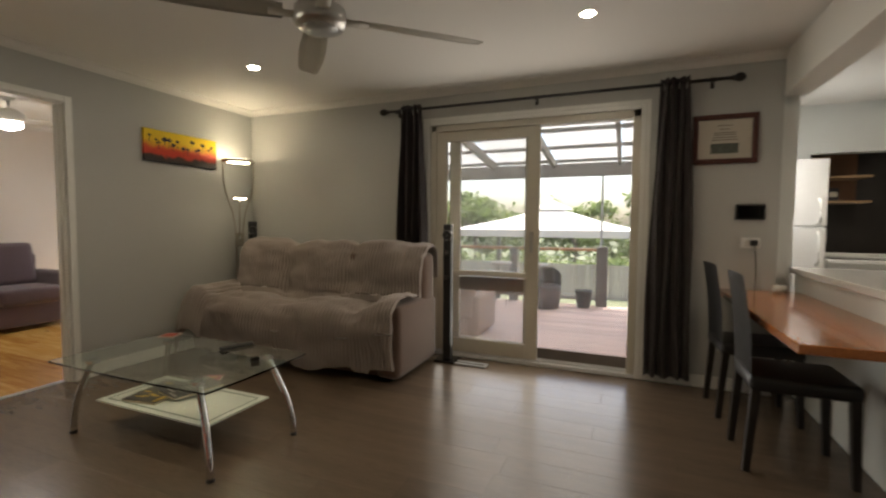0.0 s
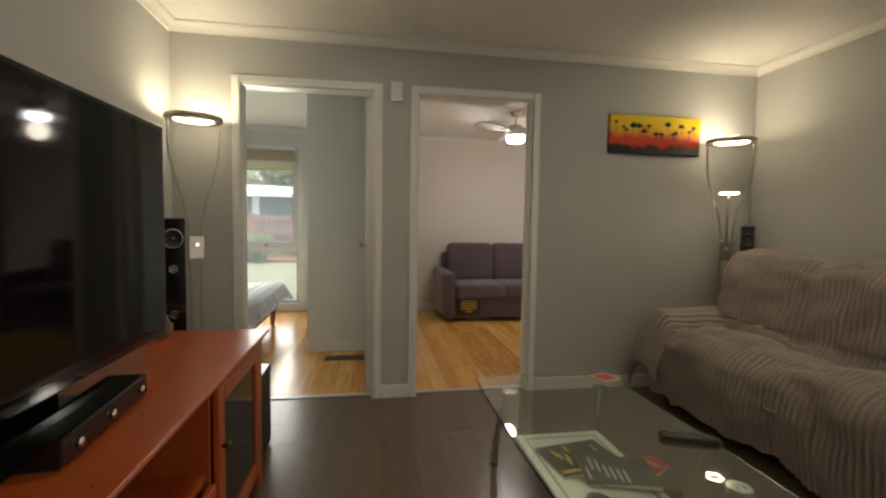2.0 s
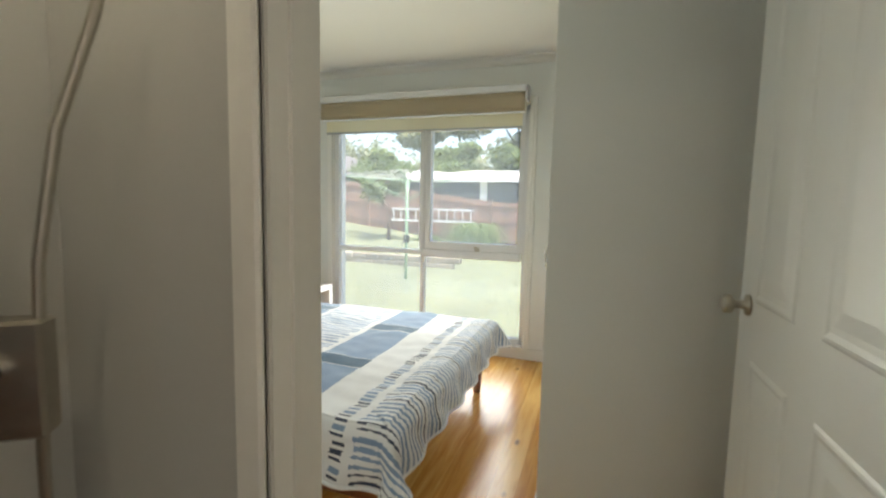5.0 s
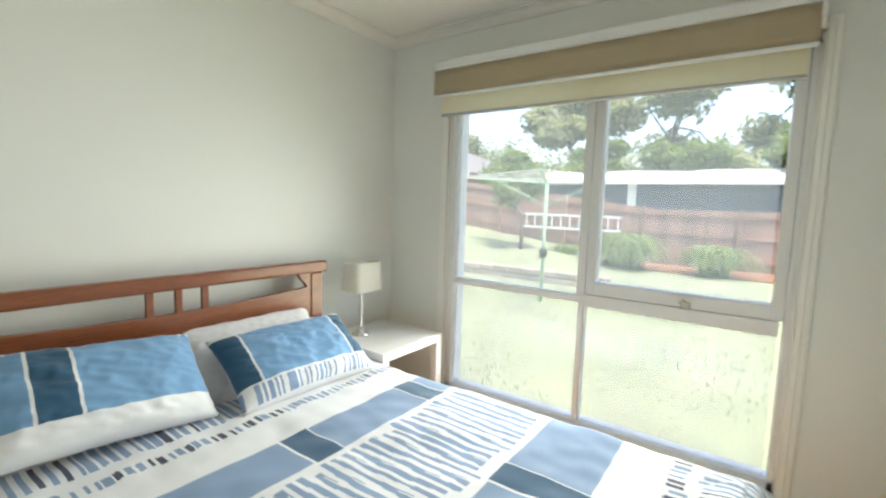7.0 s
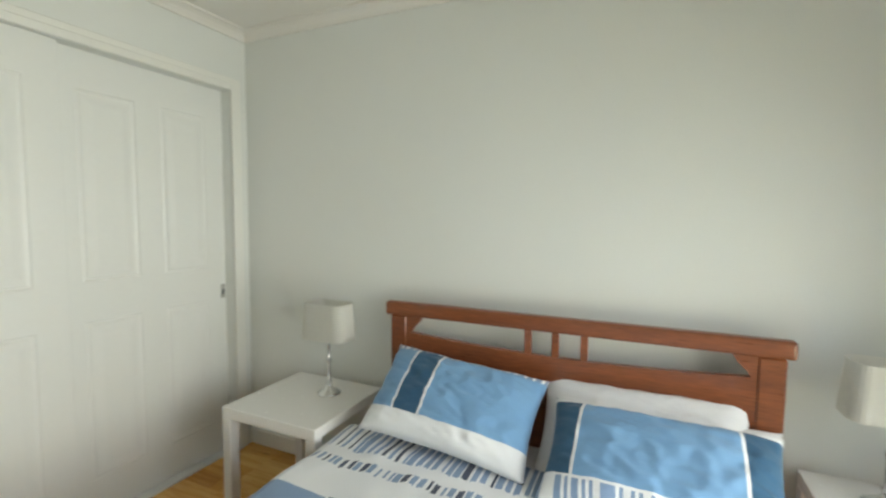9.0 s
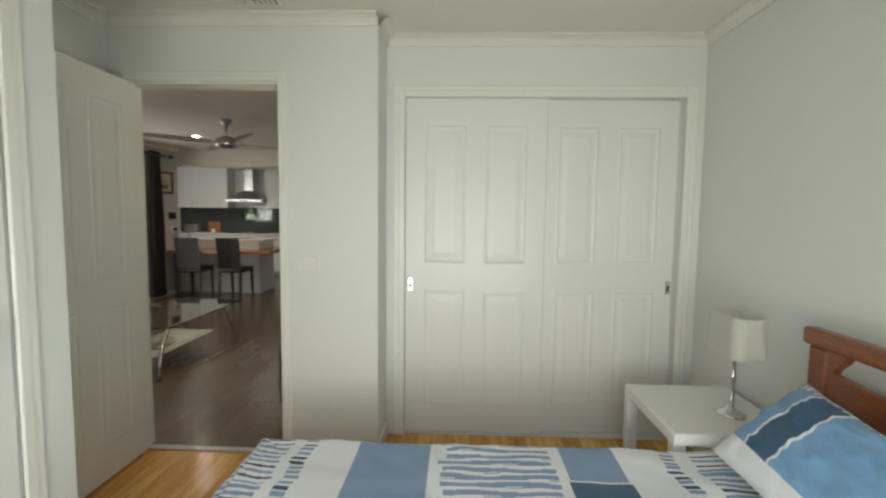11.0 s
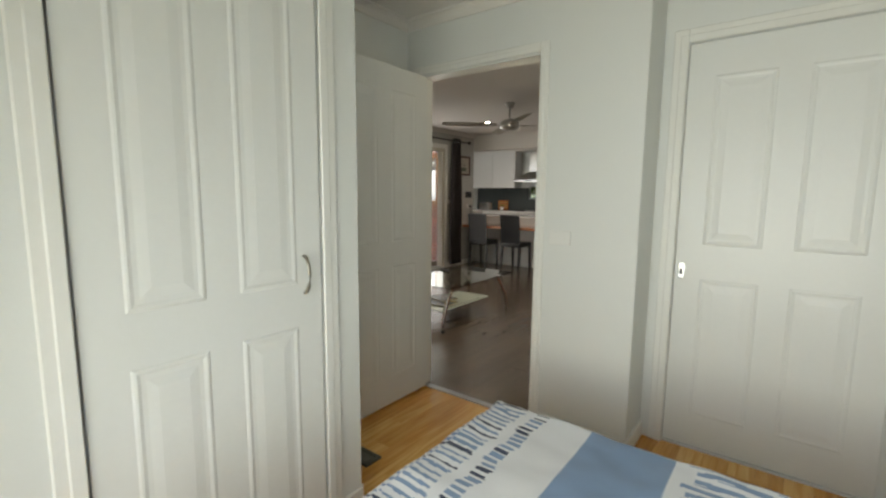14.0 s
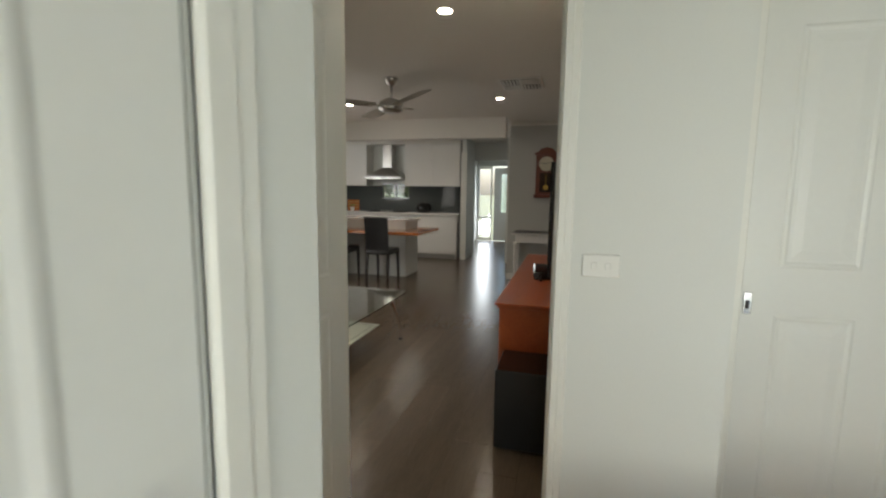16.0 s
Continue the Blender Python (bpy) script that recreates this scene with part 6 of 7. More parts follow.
C_WHITE = mat("quilt_white", (0.72, 0.735, 0.76), 0.9, vary=0.02, scale=6, fine=280, bump=0.15, sheen=0.2)
C_BLUE = mat("quilt_grey_blue", (0.19, 0.285, 0.44), 0.9, vary=0.06, scale=6, fine=280, bump=0.15, sheen=0.2)
C_SKY = mat("pillow_sky_blue", (0.16, 0.32, 0.53), 0.9, vary=0.05, scale=6, fine=280, bump=0.15, sheen=0.2)
C_NAVY = mat("quilt_navy", (0.022, 0.085, 0.165), 0.9, vary=0.12, scale=6, fine=280, bump=0.15, sheen=0.2)
C_MID = mat("quilt_stripe_blue", (0.2, 0.29, 0.45), 0.9, vary=0.15, scale=6, fine=280, bump=0.15, sheen=0.2)
C_INK = mat("quilt_ink", (0.03, 0.045, 0.09), 0.9, vary=0.12, scale=6, fine=280, bump=0.15, sheen=0.2)
CLOTH = [C_WHITE, C_BLUE, C_NAVY, C_MID, C_INK, C_SKY]


def key_stripe(x, seed, pitch=0.022, duty=0.5, ink=0.12):
    k = math.floor(x / pitch)
    h = noise.cell((k * 1.7 + 0.31, seed, 0.5))
    h = abs(h)
    fr = x / pitch - k
    if fr > duty * (0.55 + 0.9 * ((h * 7.3) % 1)):
        return 0
    return 4 if (h * 3.7) % 1 < ink else 3


def quilt_colour(x, y):
    """Which cloth shows at a place on the flat quilt; y grows towards the foot."""
    wob = 0.006 * math.sin(x * 31) + 0.004 * math.sin(x * 83)
    if -4.515 < y < -4.235:
        for a, b in ((-1.405, -1.29), (-2.005, -1.893), (-0.82, -0.70)):
            if a < x < b:
                return 2
            if min(abs(x - a), abs(x - b)) < 0.006:
                return 0
        return 0 if min(abs(y + 4.515), abs(y + 4.235)) < 0.006 else 1
    if -5.19 < y < -4.985:
        for a, b in ((-1.738, -1.628), (-2.318, -2.21), (-1.158, -1.048)):
            if a < x < b:
                return 2
            if min(abs(x - a), abs(x - b)) < 0.006:
                return 0
        return 0 if min(abs(y + 5.19), abs(y + 4.985)) < 0.006 else 1
    if -4.97 < y < -4.535:
        k = math.floor((x + 0.005 * math.sin(y * 17 + math.floor(x / 0.042) * 2)) / 0.042)
        h = abs(noise.cell((k * 0.73 + 0.2, 3.1, 0)))
        e0, e1 = 0.04 * ((h * 5.1) % 1), 0.04 * ((h * 9.7) % 1)
        fr = (x + 0.005 * math.sin(y * 17 + k * 2)) / 0.042 - k
        return 3 if (fr < 0.42 + 0.25 * ((h * 3.3) % 1) and -4.97 + e0 < y < -4.535 - e1) else 0
    if -4.075 + wob < y < -4.025 + wob:
        return key_stripe(x, 2.0, 0.03, 0.55, 0.45)
    if y > -3.985 + wob:
        return key_stripe(x + 0.010 * math.sin(y * 22), 5.0, 0.031, 0.45, 0.22)
    if -5.40 + wob < y < -5.35 + wob:
        return key_stripe(x, 7.0, 0.028, 0.6, 0.5)
    if y < -5.46 + wob:
        return key_stripe(x, 9.0, 0.03, 0.6, 0.2)
    return 0


def bed():
    b = thing("bed", (0, 0, 0), "double bed in chestnut timber, made with a blue and white quilt", "bed")
    x0, x1, yh, yf = -2.36, -0.86, -5.80, -3.88
    # headboard
    cx = (-2.39 - 0.844) / 2
    hb = part("headboard_rail", box(-2.39, -5.905, 0.905, -0.844, -5.853, 0.967, bevel=0.014, seg=3), BEDWOOD, b)
    for s, a, c in ((1, -2.365, -2.285), (-1, -0.95, -0.87)):
        part("headboard_post", box(a, -5.90, 0.0, c, -5.86, 0.905, bevel=0.006), BEDWOOD, b)
        bm = bmesh.new()
        xin = c if s == 1 else a
        pts = [(xin, 0.905), (xin + s * 0.075, 0.905), (xin + s * 0.06, 0.88), (xin + s * 0.03, 0.85), (xin + s * 0.012, 0.82), (xin, 0.80)]
        f1 = [bm.verts.new((x, -5.895, z)) for x, z in pts]; f2 = [bm.verts.new((x, -5.866, z)) for x, z in pts]
        bm.faces.new(f1); bm.faces.new(f2[::-1])
        for i in range(len(pts)):
            bm.faces.new((f1[i], f1[(i + 1) % len(pts)], f2[(i + 1) % len(pts)], f2[i]))
        part("corner_bracket", bm, BEDWOOD, b)
    bm = bmesh.new()
    n = 30
    cols = []
    for i in range(n + 1):
        x = -2.286 + (2.286 - 0.949) * i / n
        t = 2 * i / n - 1
        zt = 0.805 + 0.028 * t * t
        cols.append([bm.verts.new((x, y, z)) for y, z in ((-5.893, 0.34), (-5.867, 0.34), (-5.867, zt), (-5.893, zt))])
    for a, c in zip(cols, cols[1:]):
        for k in range(4):
            bm.faces.new((a[k], c[k], c[(k + 1) % 4], a[(k + 1) % 4]))
    bm.faces.new(cols[0]); bm.faces.new(cols[-1][::-1])
    part("headboard_panel", bm, BEDWOOD, b)
    for x in (-0.11, 0.0, 0.11):
        part("headboard_slat", box(cx + x - 0.014, -5.89, 0.80, cx + x + 0.014, -5.87, 0.906, bevel=0.002), BEDWOOD, b)
    for x in (x0, x1 - 0.03):
        part("side_rail", box(x, yh - 0.05, 0.17, x + 0.03, yf - 0.02, 0.31, bevel=0.004), BEDWOOD, b)
    part("foot_rail", box(x0 + 0.03, yf - 0.05, 0.17, x1 - 0.03, yf - 0.02, 0.31, bevel=0.004), BEDWOOD, b)
    for x in (x0 + 0.05, x1 - 0.05):
        bm = bmesh.new()
        cyl(bm, (x, yf - 0.06, 0), (x, yf - 0.06, 0.18), 0.024, 0.036, 4)
        part("leg", bm, BEDWOOD, b)
    part("mattress", box(x0 + 0.02, yh - 0.05, 0.26, x1 - 0.02, yf - 0.02, 0.45, bevel=0.05, seg=3), LINEN, b, smooth=True)


bed()


def quilt():
    q = thing("quilt", (0, 0, 0), "blue and white patchwork quilt with brush-stroke stripes spread over a bed", "quilt")
    bm = bmesh.new()
    X0, X1, Y0, Y1 = -2.60, -0.60, -5.62, -3.66
    ex0, ex1, eyf = -2.385, -0.835, -3.875
    nu, nv = 400, 320
    top = 0.472

    def f(u, v):
        x, y = X0 + (X1 - X0) * u, Y0 + (Y1 - Y0) * v
        ox = max(0, x - ex1, ex0 - x)
        oy = max(0, y - eyf)
        out = math.hypot(ox, oy)
        puff = 0.010 * noise.noise((x * 4, y * 4, 2.0)) + 0.006 * noise.noise((x * 11, y * 11, 5.0))
        px, py = min(max(x, ex0), ex1), min(y, eyf)
        z = top + puff
        if out > 0:
            r = 0.045
            a = min(out / r, math.pi / 2)
            k = r * math.sin(a) + 0.05 * max(0, out - r * math.pi / 2)
            drop = r * (1 - math.cos(a)) + max(0, out - r * math.pi / 2) * 0.985
            wave = 0.012 * math.sin((x + y) * 24) * min(1, max(0, out - 0.06) / 0.1)
            dx, dy = (ox * (1 if x > ex1 else -1)) / out, oy / out
            flare = min(1.0, min(ox, oy) / 0.16)
            k += 0.09 * flare
            px += dx * (k + wave); py += dy * (k + wave)
            z -= drop * (1 - 0.22 * flare)
        else:
            near = min(x - ex0, ex1 - x, eyf - y)
            z += 0.012 * math.exp(-(max(0, near - 0.03) / 0.06) ** 2) * (1 if near == eyf - y else 0.4)
        return (px, py, z)
    g = sheet(bm, nu, nv, f)
    bm.faces.ensure_lookup_table()
    for i in range(nu):
        for j in range(nv):
            x, y = X0 + (X1 - X0) * (i + 0.5) / nu, Y0 + (Y1 - Y0) * (j + 0.5) / nv
            bm.faces[i * nv + j].material_index = quilt_colour(x, y)
    me = mesh("cover", bm, CLOTH, True)
    ob = new("cover", me)
    ob.parent = q
    bm = bmesh.new()
    edge = [f(i / 200, 1.0) for i in range(201)]
    tube(bm, edge, 0.007, 6)
    part("foot_hem", bm, C_WHITE, q, "stitched white hem", smooth=True)
    for u in (0.0, 1.0):
        bm = bmesh.new()
        tube(bm, [f(u, i / 200) for i in range(201)], 0.007, 6)
        part("side_hem", bm, C_WHITE, q, "stitched white hem", smooth=True)
    sol = ob.modifiers.new("thickness", 'SOLIDIFY')
    sol.thickness, sol.offset = 0.012, -1


quilt()


def pillow(at, rx, rz, w, h, t, paint, label, seed, category="pillow", roll=0):
    p = thing("pillow", at, label, category, "pillows on the bed")
    p.matrix_world = Matrix.Translation(at) @ pose(0, 0, 0, 0, 0, rz) @ pose(0, 0, 0, rx) @ pose(0, 0, 0, 0, 0, roll)
    bm = bmesh.new()
    n, m = 64, 44

    def side(s):
        def f(u, v):
            a, b = 2 * u - 1, 2 * v - 1
            k = (max(0, 1 - abs(a) ** 3.2) * max(0, 1 - abs(b) ** 3.2)) ** 0.55
            pinch = 1 - 0.10 * (1 - abs(a) ** 2) * abs(b) ** 4 - 0.06 * (1 - abs(b) ** 2) * abs(a) ** 4
            fold = 0.010 * (1 - abs(noise.noise((a * 2.5 + seed, b * 6 + a * 3, s)))) ** 6 * k
            wr = 0.009 * noise.noise((a * 4 + seed, b * 4, s)) + 0.006 * noise.noise((a * 9, b * 9 + seed, s)) * k + s * fold
            return (a * w / 2 * pinch, b * h / 2 * pinch, s * (t / 2 * k + 0.002) + wr * (1 if k > 0.1 else 0))
        return f
    for s in (1, -1):
        start = len(bm.faces)
        sheet(bm, n, m, side(s))
        bm.faces.ensure_lookup_table()
        for i in range(n):
            for j in range(m):
                bm.faces[start + i * m + j].material_index = paint((i + 0.5) / n, (j + 0.5) / m) if s == 1 else 0
    bmesh.ops.remove_doubles(bm, verts=bm.verts, dist=0.0045)
    part("case", bm, CLOTH, p, smooth=True)


def patch_case(flip, hem_stripes):
    def paint(u, v):
        if v < 0.22:
            if hem_stripes and 0.03 < v < 0.20:
                return key_stripe(u * 0.75, 4.0, 0.03, 0.5, 0.0)
            return 0
        if v > 0.93:
            return key_stripe(u * 0.75, 6.0, 0.035, 0.6, 0.1) if not hem_stripes else 0
        uu = 1 - u if flip else u
        for e in (0.19, 0.36) if not hem_stripes else (0.155, 0.83):
            if abs(uu - e) < 0.008:
                return 0
        if hem_stripes:
            return 2 if uu < 0.155 or uu > 0.83 else 5
        return 2 if 0.19 < uu < 0.36 else 5
    return paint


pillow((-1.93, -5.77, 0.56), 50, 180, 0.70, 0.44, 0.13, lambda u, v: 0, "white cotton pillow leaning on the headboard", 5)
pillow((-2.0, -5.70, 0.515), 40, 176, 0.70, 0.46, 0.14, lambda u, v: 0, "white cotton pillow leaning on the headboard", 7)
pillow((-1.275, -5.65, 0.635), 42, 186, 0.66, 0.39, 0.17, patch_case(False, False), "sky blue pillow with a navy band and white hem", 1, roll=-8)
pillow((-1.985, -5.57, 0.59), 36, 178, 0.68, 0.38, 0.16, patch_case(False, True), "sky blue pillow with navy bands and a striped hem", 3)


def bedside(x0, y0, label):
    t = thing("bedside_table", (x0 + 0.26, y0 + 0.25, 0), label, "bedside table", "white bedside tables")
    part("top", box(-0.26, -0.25, 0.455, 0.26, 0.25, 0.505, bevel=0.003), CAB_WHITE, t)
    for sx in (-1, 1):
        for sy in (-1, 1):
            part("leg", box(sx * 0.235 - 0.025, sy * 0.225 - 0.025, 0, sx * 0.235 + 0.025, sy * 0.225 + 0.025, 0.4545, bevel=0.003), CAB_WHITE, t)


bedside(-0.76, -5.96, "plain white square bedside table by the wardrobe")
bedside(-2.955, -5.96, "plain white square bedside table by the window")


def table_lamp(x, y):
    l = thing("table_lamp", (x, y, 0.505), "slim chrome table lamp with a white rounded rectangular shade", "table lamp", "bedside lamps")
    part("base", lathe(bmesh.new(), [(0.055, 0), (0.056, 0.006), (0.045, 0.014), (0.022, 0.026), (0.012, 0.045)], 28), CHROME, l, smooth=True)
    part("stem", lathe(bmesh.new(), [(0.010, 0.045), (0.016, 0.055), (0.008, 0.07), (0.009, 0.15), (0.014, 0.165), (0.008, 0.18), (0.008, 0.26), (0.016, 0.27), (0.012, 0.30)], 20), CHROME, l, smooth=True)
    bm = bmesh.new()

    def rr(z, sx, sy, r=0.045):
        pts = []
        for qx, qy, a0 in ((1, 1, 0), (-1, 1, 90), (-1, -1, 180), (1, -1, 270)):
            for k in range(7):
                a = radians(a0 + 15 * k)
                pts.append((qx * (sx - r) + r * math.cos(a), qy * (sy - r) + r * math.sin(a), z))
        return [bm.verts.new(p) for p in pts]
    a, b = rr(0.27, 0.122, 0.075), rr(0.44, 0.112, 0.066)
    for i in range(len(a)):
        bm.faces.new((a[i], a[(i + 1) % len(a)], b[(i + 1) % len(a)], b[i]))
    bmesh.ops.solidify(bm, geom=bm.faces[:], thickness=0.003)
    part("shade", bm, SHADE, l, "white fabric shade")
    part("bulb_holder", cyl(bmesh.new(), (0, 0, 0.30), (0, 0, 0.34), 0.014), PLASTIC, l)


table_lamp(-2.61, -5.81)
table_lamp(-0.57, -5.79)


def sofa_bed():
    s = thing("sofa_bed", (-2.63, -1.22, 0), "two-seat plum-grey fabric sofa bed with a sales tag", "sofa")
    L = 0.77
    part("base", box(-0.36, -L + 0.14, 0.05, 0.40, L - 0.14, 0.30, bevel=0.02, seg=2), PURPLE, s)
    for sy in (-1, 1):
        bm = box(-0.40, sy * (L - 0.075) - 0.085, 0.04, 0.43, sy * (L - 0.075) + 0.085, 0.60, bevel=0.075, seg=4)
        part("arm", bm, PURPLE, s, smooth=True)
        part("seat_cushion", box(-0.24, sy * 0.305 - 0.302, 0.28, 0.44, sy * 0.305 + 0.302, 0.455, bevel=0.05, seg=3), PURPLE, s, smooth=True)
        bm = box(-0.11, -0.30, -0.05, 0.11, 0.30, 0.46, bevel=0.07, seg=4)
        bmesh.ops.transform(bm, matrix=pose(-0.235, sy * 0.305, 0.47, 0, -12, 0), verts=bm.verts)
        part("back_cushion", bm, PURPLE, s, smooth=True)
    part("back_frame", box(-0.43, -L + 0.1, 0.05, -0.30, L - 0.1, 0.80, bevel=0.04, seg=2), PURPLE, s)
    for sx in (-0.3, 0.36):
        for sy in (-1, 1):
            part("leg", box(sx - 0.025, sy * 0.66 - 0.025, 0, sx + 0.025, sy * 0.66 + 0.025, 0.05), BLACK_MATTE, s)
    tg = part("sales_tag", box(0.402, -0.58, 0.09, 0.407, -0.31, 0.29), mat("black_card", (0.02, 0.02, 0.016), 0.5, bump=0), s, "black card with yellow lettering bars")
    for i, (z, w) in enumerate(((0.255, 0.20), (0.225, 0.20), (0.195, 0.20), (0.165, 0.20), (0.13, 0.08))):
        part("print_bar", box(0.4072, -0.445 - w / 2, z - 0.009, 0.4078, -0.445 + w / 2, z + 0.009), YEL, tg)


sofa_bed()

# ---- outside ----
def leaf_cloud(bm, c, r, n, size, rng, droop=0.0, shell=0.35):
    """Leaves scattered through an uneven ellipsoid."""
    c = Vector(c)
    seed = rng.random() * 50
    for _ in range(n):
        d = Vector((rng.gauss(0, 1), rng.gauss(0, 1), rng.gauss(0, 1))).normalized()
        k = (shell + (1 - shell) * rng.random()) * (0.75 + 0.5 * noise.noise(d * 1.7 + Vector((seed, 0, 0))))
        p = c + Vector((d.x * r[0], d.y * r[1], d.z * r[2])) * k
        m = Matrix.Translation(p) @ Euler((rng.uniform(-1, 1) + droop, rng.uniform(-1, 1), rng.random() * 6.3)).to_matrix().to_4x4()
        s = size * rng.uniform(0.6, 1.3)
        bm.faces.new([bm.verts.new(m @ Vector(q)) for q in ((-s, 0, 0), (0, -s * 0.42, 0.1 * s), (s, 0, 0), (0, s * 0.42, 0.1 * s))])


def tree(x, y, z, h, spread, n, size, seed, leaf, label, trunk_r=0.18, lean=0.0, low=0.5):
    rng = random.Random(seed)
    t = thing("tree", (x, y, z), label, "tree", "garden trees")
    bm = bmesh.new()
    top = Vector((lean, rng.uniform(-0.3, 0.3), h * 0.55))
    tube(bm, [Vector((0, 0, -0.1)), Vector((lean * 0.2, 0, h * 0.2)), Vector((lean * 0.6, 0, h * 0.4)), top], lambda f: trunk_r * (1 - 0.6 * f), 9)
    crown = bmesh.new()
    for k in range(7):
        a = k * 2.4 + rng.random()
        e = Vector((top.x + math.cos(a) * spread * rng.uniform(0.35, 0.75), top.y + math.sin(a) * spread * rng.uniform(0.35, 0.75), h * rng.uniform(low, 0.95)))
        mid = top.lerp(e, 0.5) + Vector((0, 0, 0.06 * h))
        tube(bm, [top * rng.uniform(0.75, 1.0), mid, e], lambda f: trunk_r * 0.4 * (1 - 0.8 * f), 6)
        rr = spread * rng.uniform(0.38, 0.6)
        leaf_cloud(crown, e, (rr, rr, rr * rng.uniform(0.55, 0.8)), n // 8, size, rng)
    leaf_cloud(crown, (top.x, top.y, h * 0.85), (spread * 0.55, spread * 0.55, h * 0.2), n // 8, size, rng)
    part("trunk", bm, BARK, t, smooth=True)
    part("crown", crown, leaf, t)
    return t


# ground: a sheet that rises to the south-west behind a low wall and falls away to the north
def ground_z(x, y):
    base = -0.28
    if x < -3.2:
        k = min(1, max(0, (-x - 9.0) / 3.0))
        south = max(0, -y - 6.5)
        base += min(1.3, 0.12 * south) * min(1, max(0, (-x - 9.5) / 1.2))
        base += 0.04 * k
    if y > 3.5:
        base -= min(1.0, (y - 3.5) * 0.2)
    return base


bm = bmesh.new()
xs = [-900, -200, -60, -40, -30, -24, -20] + [-18 + 0.5 * i for i in range(60)] + [12, 14, 18, 30, 60, 200, 900]
ys = [-900, -200, -60, -40, -30, -24, -20] + [-18 + 0.5 * i for i in range(60)] + [12, 14, 18, 30, 60, 200, 900]
g = [[bm.verts.new((x, y, ground_z(x, y) + (0.03 * noise.noise((x * 0.8, y * 0.8, 0)) if abs(x) < 18 and abs(y) < 18 else 0) - (0.6 if -3.2 < x < 11 and -6 < y < 2.5 else 0))) for y in ys] for x in xs]
for i in range(len(xs) - 1):
    for j in range(len(ys) - 1):
        bm.faces.new((g[i][j], g[i + 1][j], g[i + 1][j + 1], g[i][j + 1]))
structure("ground", bm, LAWN, "pale mown lawn", True)

# grass blades near the window
bm = bmesh.new()
rng = random.Random(21)
for _ in range(9000):
    x, y = -3.4 - 8 * rng.random() ** 1.6, rng.uniform(-12, -1)
    z = ground_z(x, y)
    a, hh = rng.random() * 6.3, rng.uniform(0.02, 0.05)
    dx, dy = 0.006 * math.cos(a), 0.006 * math.sin(a)
    bm.faces.new([bm.verts.new(p) for p in ((x - dx, y - dy, z - 0.02), (x + dx, y + dy, z - 0.02), (x + dy * 2, y - dx * 2, z + hh))])
single("grass", bm, LAWN, "short mown grass blades across the lawn", "grass", kind="stuff")


def fence(x, y0, y1, h, seed):
    f = tagged(thing("fence", (x, 0, 0), "weathered reddish timber paling fence", "fence"), kind="")
    rng = random.Random(seed)
    bm = bmesh.new()
    bx(bm, -0.009, -0.055, 0, 0.009, 0.055, h, bevel=0.002)
    me = mesh("paling", bm, FENCE)
    y = y0
    while y < y1:
        p = new("paling", me)
        p.parent = f
        p.location = (rng.uniform(-0.006, 0.006), y, ground_z(x, y) - 0.02 + rng.uniform(-0.01, 0.01))
        y += 0.113
    y = y0
    while y < y1 - 1:
        za, zb = ground_z(x, y), ground_z(x, y + 2.4)
        part("post", box(0.02, y - 0.05, za - 0.2, 0.12, y + 0.05, za + h + 0.03), FENCE, f)
        for k in (0.25, 0.85, 1.4):
            bm = bmesh.new()
            vs = bx(bm, 0.012, y, za + k, 0.05, y + 2.4, za + k + 0.07)
            for v in vs:
                if v.co.y > y + 1:
                    v.co.z += zb - za
            part("rail", bm, FENCE, f)
        part("plinth_board", box(-0.03, y, za - 0.1, -0.012, y + 2.4, za + 0.12), FENCE, f)
        y += 2.4


fence(-15.0, -14.0, 3.0, 1.62, 2)
f = thing("steel_fence", (-14.9, -14.2, 0), "dark slate corrugated steel fence", "fence")
for k in range(9):
    bm = bmesh.new()
    sheet(bm, 24, 1, lambda u, v: (1.55 * u + 1.55 * k, 0.02 * (1 if (int(u * 24) % 4) < 2 else -1), 0.45 + 1.75 * v))
    part("panel", bm, COLORBOND, f)
    part("post", box(1.55 * k - 0.03, -0.03, 0.3, 1.55 * k + 0.03, 0.03, 2.25), COLORBOND, f)

sh = thing("neighbour_shed", (-21, -6, -0.3), "long slate-grey shed with a pale sheet roof beyond the fence", "shed")
part("wall", box(-3, -7.0, 0, 0.0, 8, 2.75), COLORBOND, sh)
bm = bmesh.new()
vs = bx(bm, -3.4, -7.4, 2.75, 0.4, 8.3, 2.85)
for v in vs:
    if v.co.x < -1:
        v.co.z += 0.7
part("roof", bm, ROOF_LIGHT, sh, "pale steel roof")
part("gutter", box(0.36, -7.4, 2.68, 0.5, 8.3, 2.82), PLASTIC, sh, "white gutter")
for y in (-2.5, 3.5):
    part("downpipe", box(0.01, y - 0.25, 0.3, 0.06, y + 0.1, 2.7), PLASTIC, sh, "white panel strip")
hs = thing("neighbour_house", (-26, -22, 0), "distant brick house with a hipped roof", "house")
part("wall", box(-5, -4, 0, 5, 5, 3.0), BRICK, hs)
bm = bmesh.new()
lo = [bm.verts.new(p) for p in ((-5.5, -4.5, 3), (5.5, -4.5, 3), (5.5, 5.5, 3), (-5.5, 5.5, 3))]
a, b = bm.verts.new((-2, 0.5, 5.0)), bm.verts.new((2, 0.5, 5.0))
for q in ((lo[0], lo[1], b, a), (lo[1], lo[2], b), (lo[2], lo[3], a, b), (lo[3], lo[0], a), tuple(lo[::-1])):
    bm.faces.new(q)
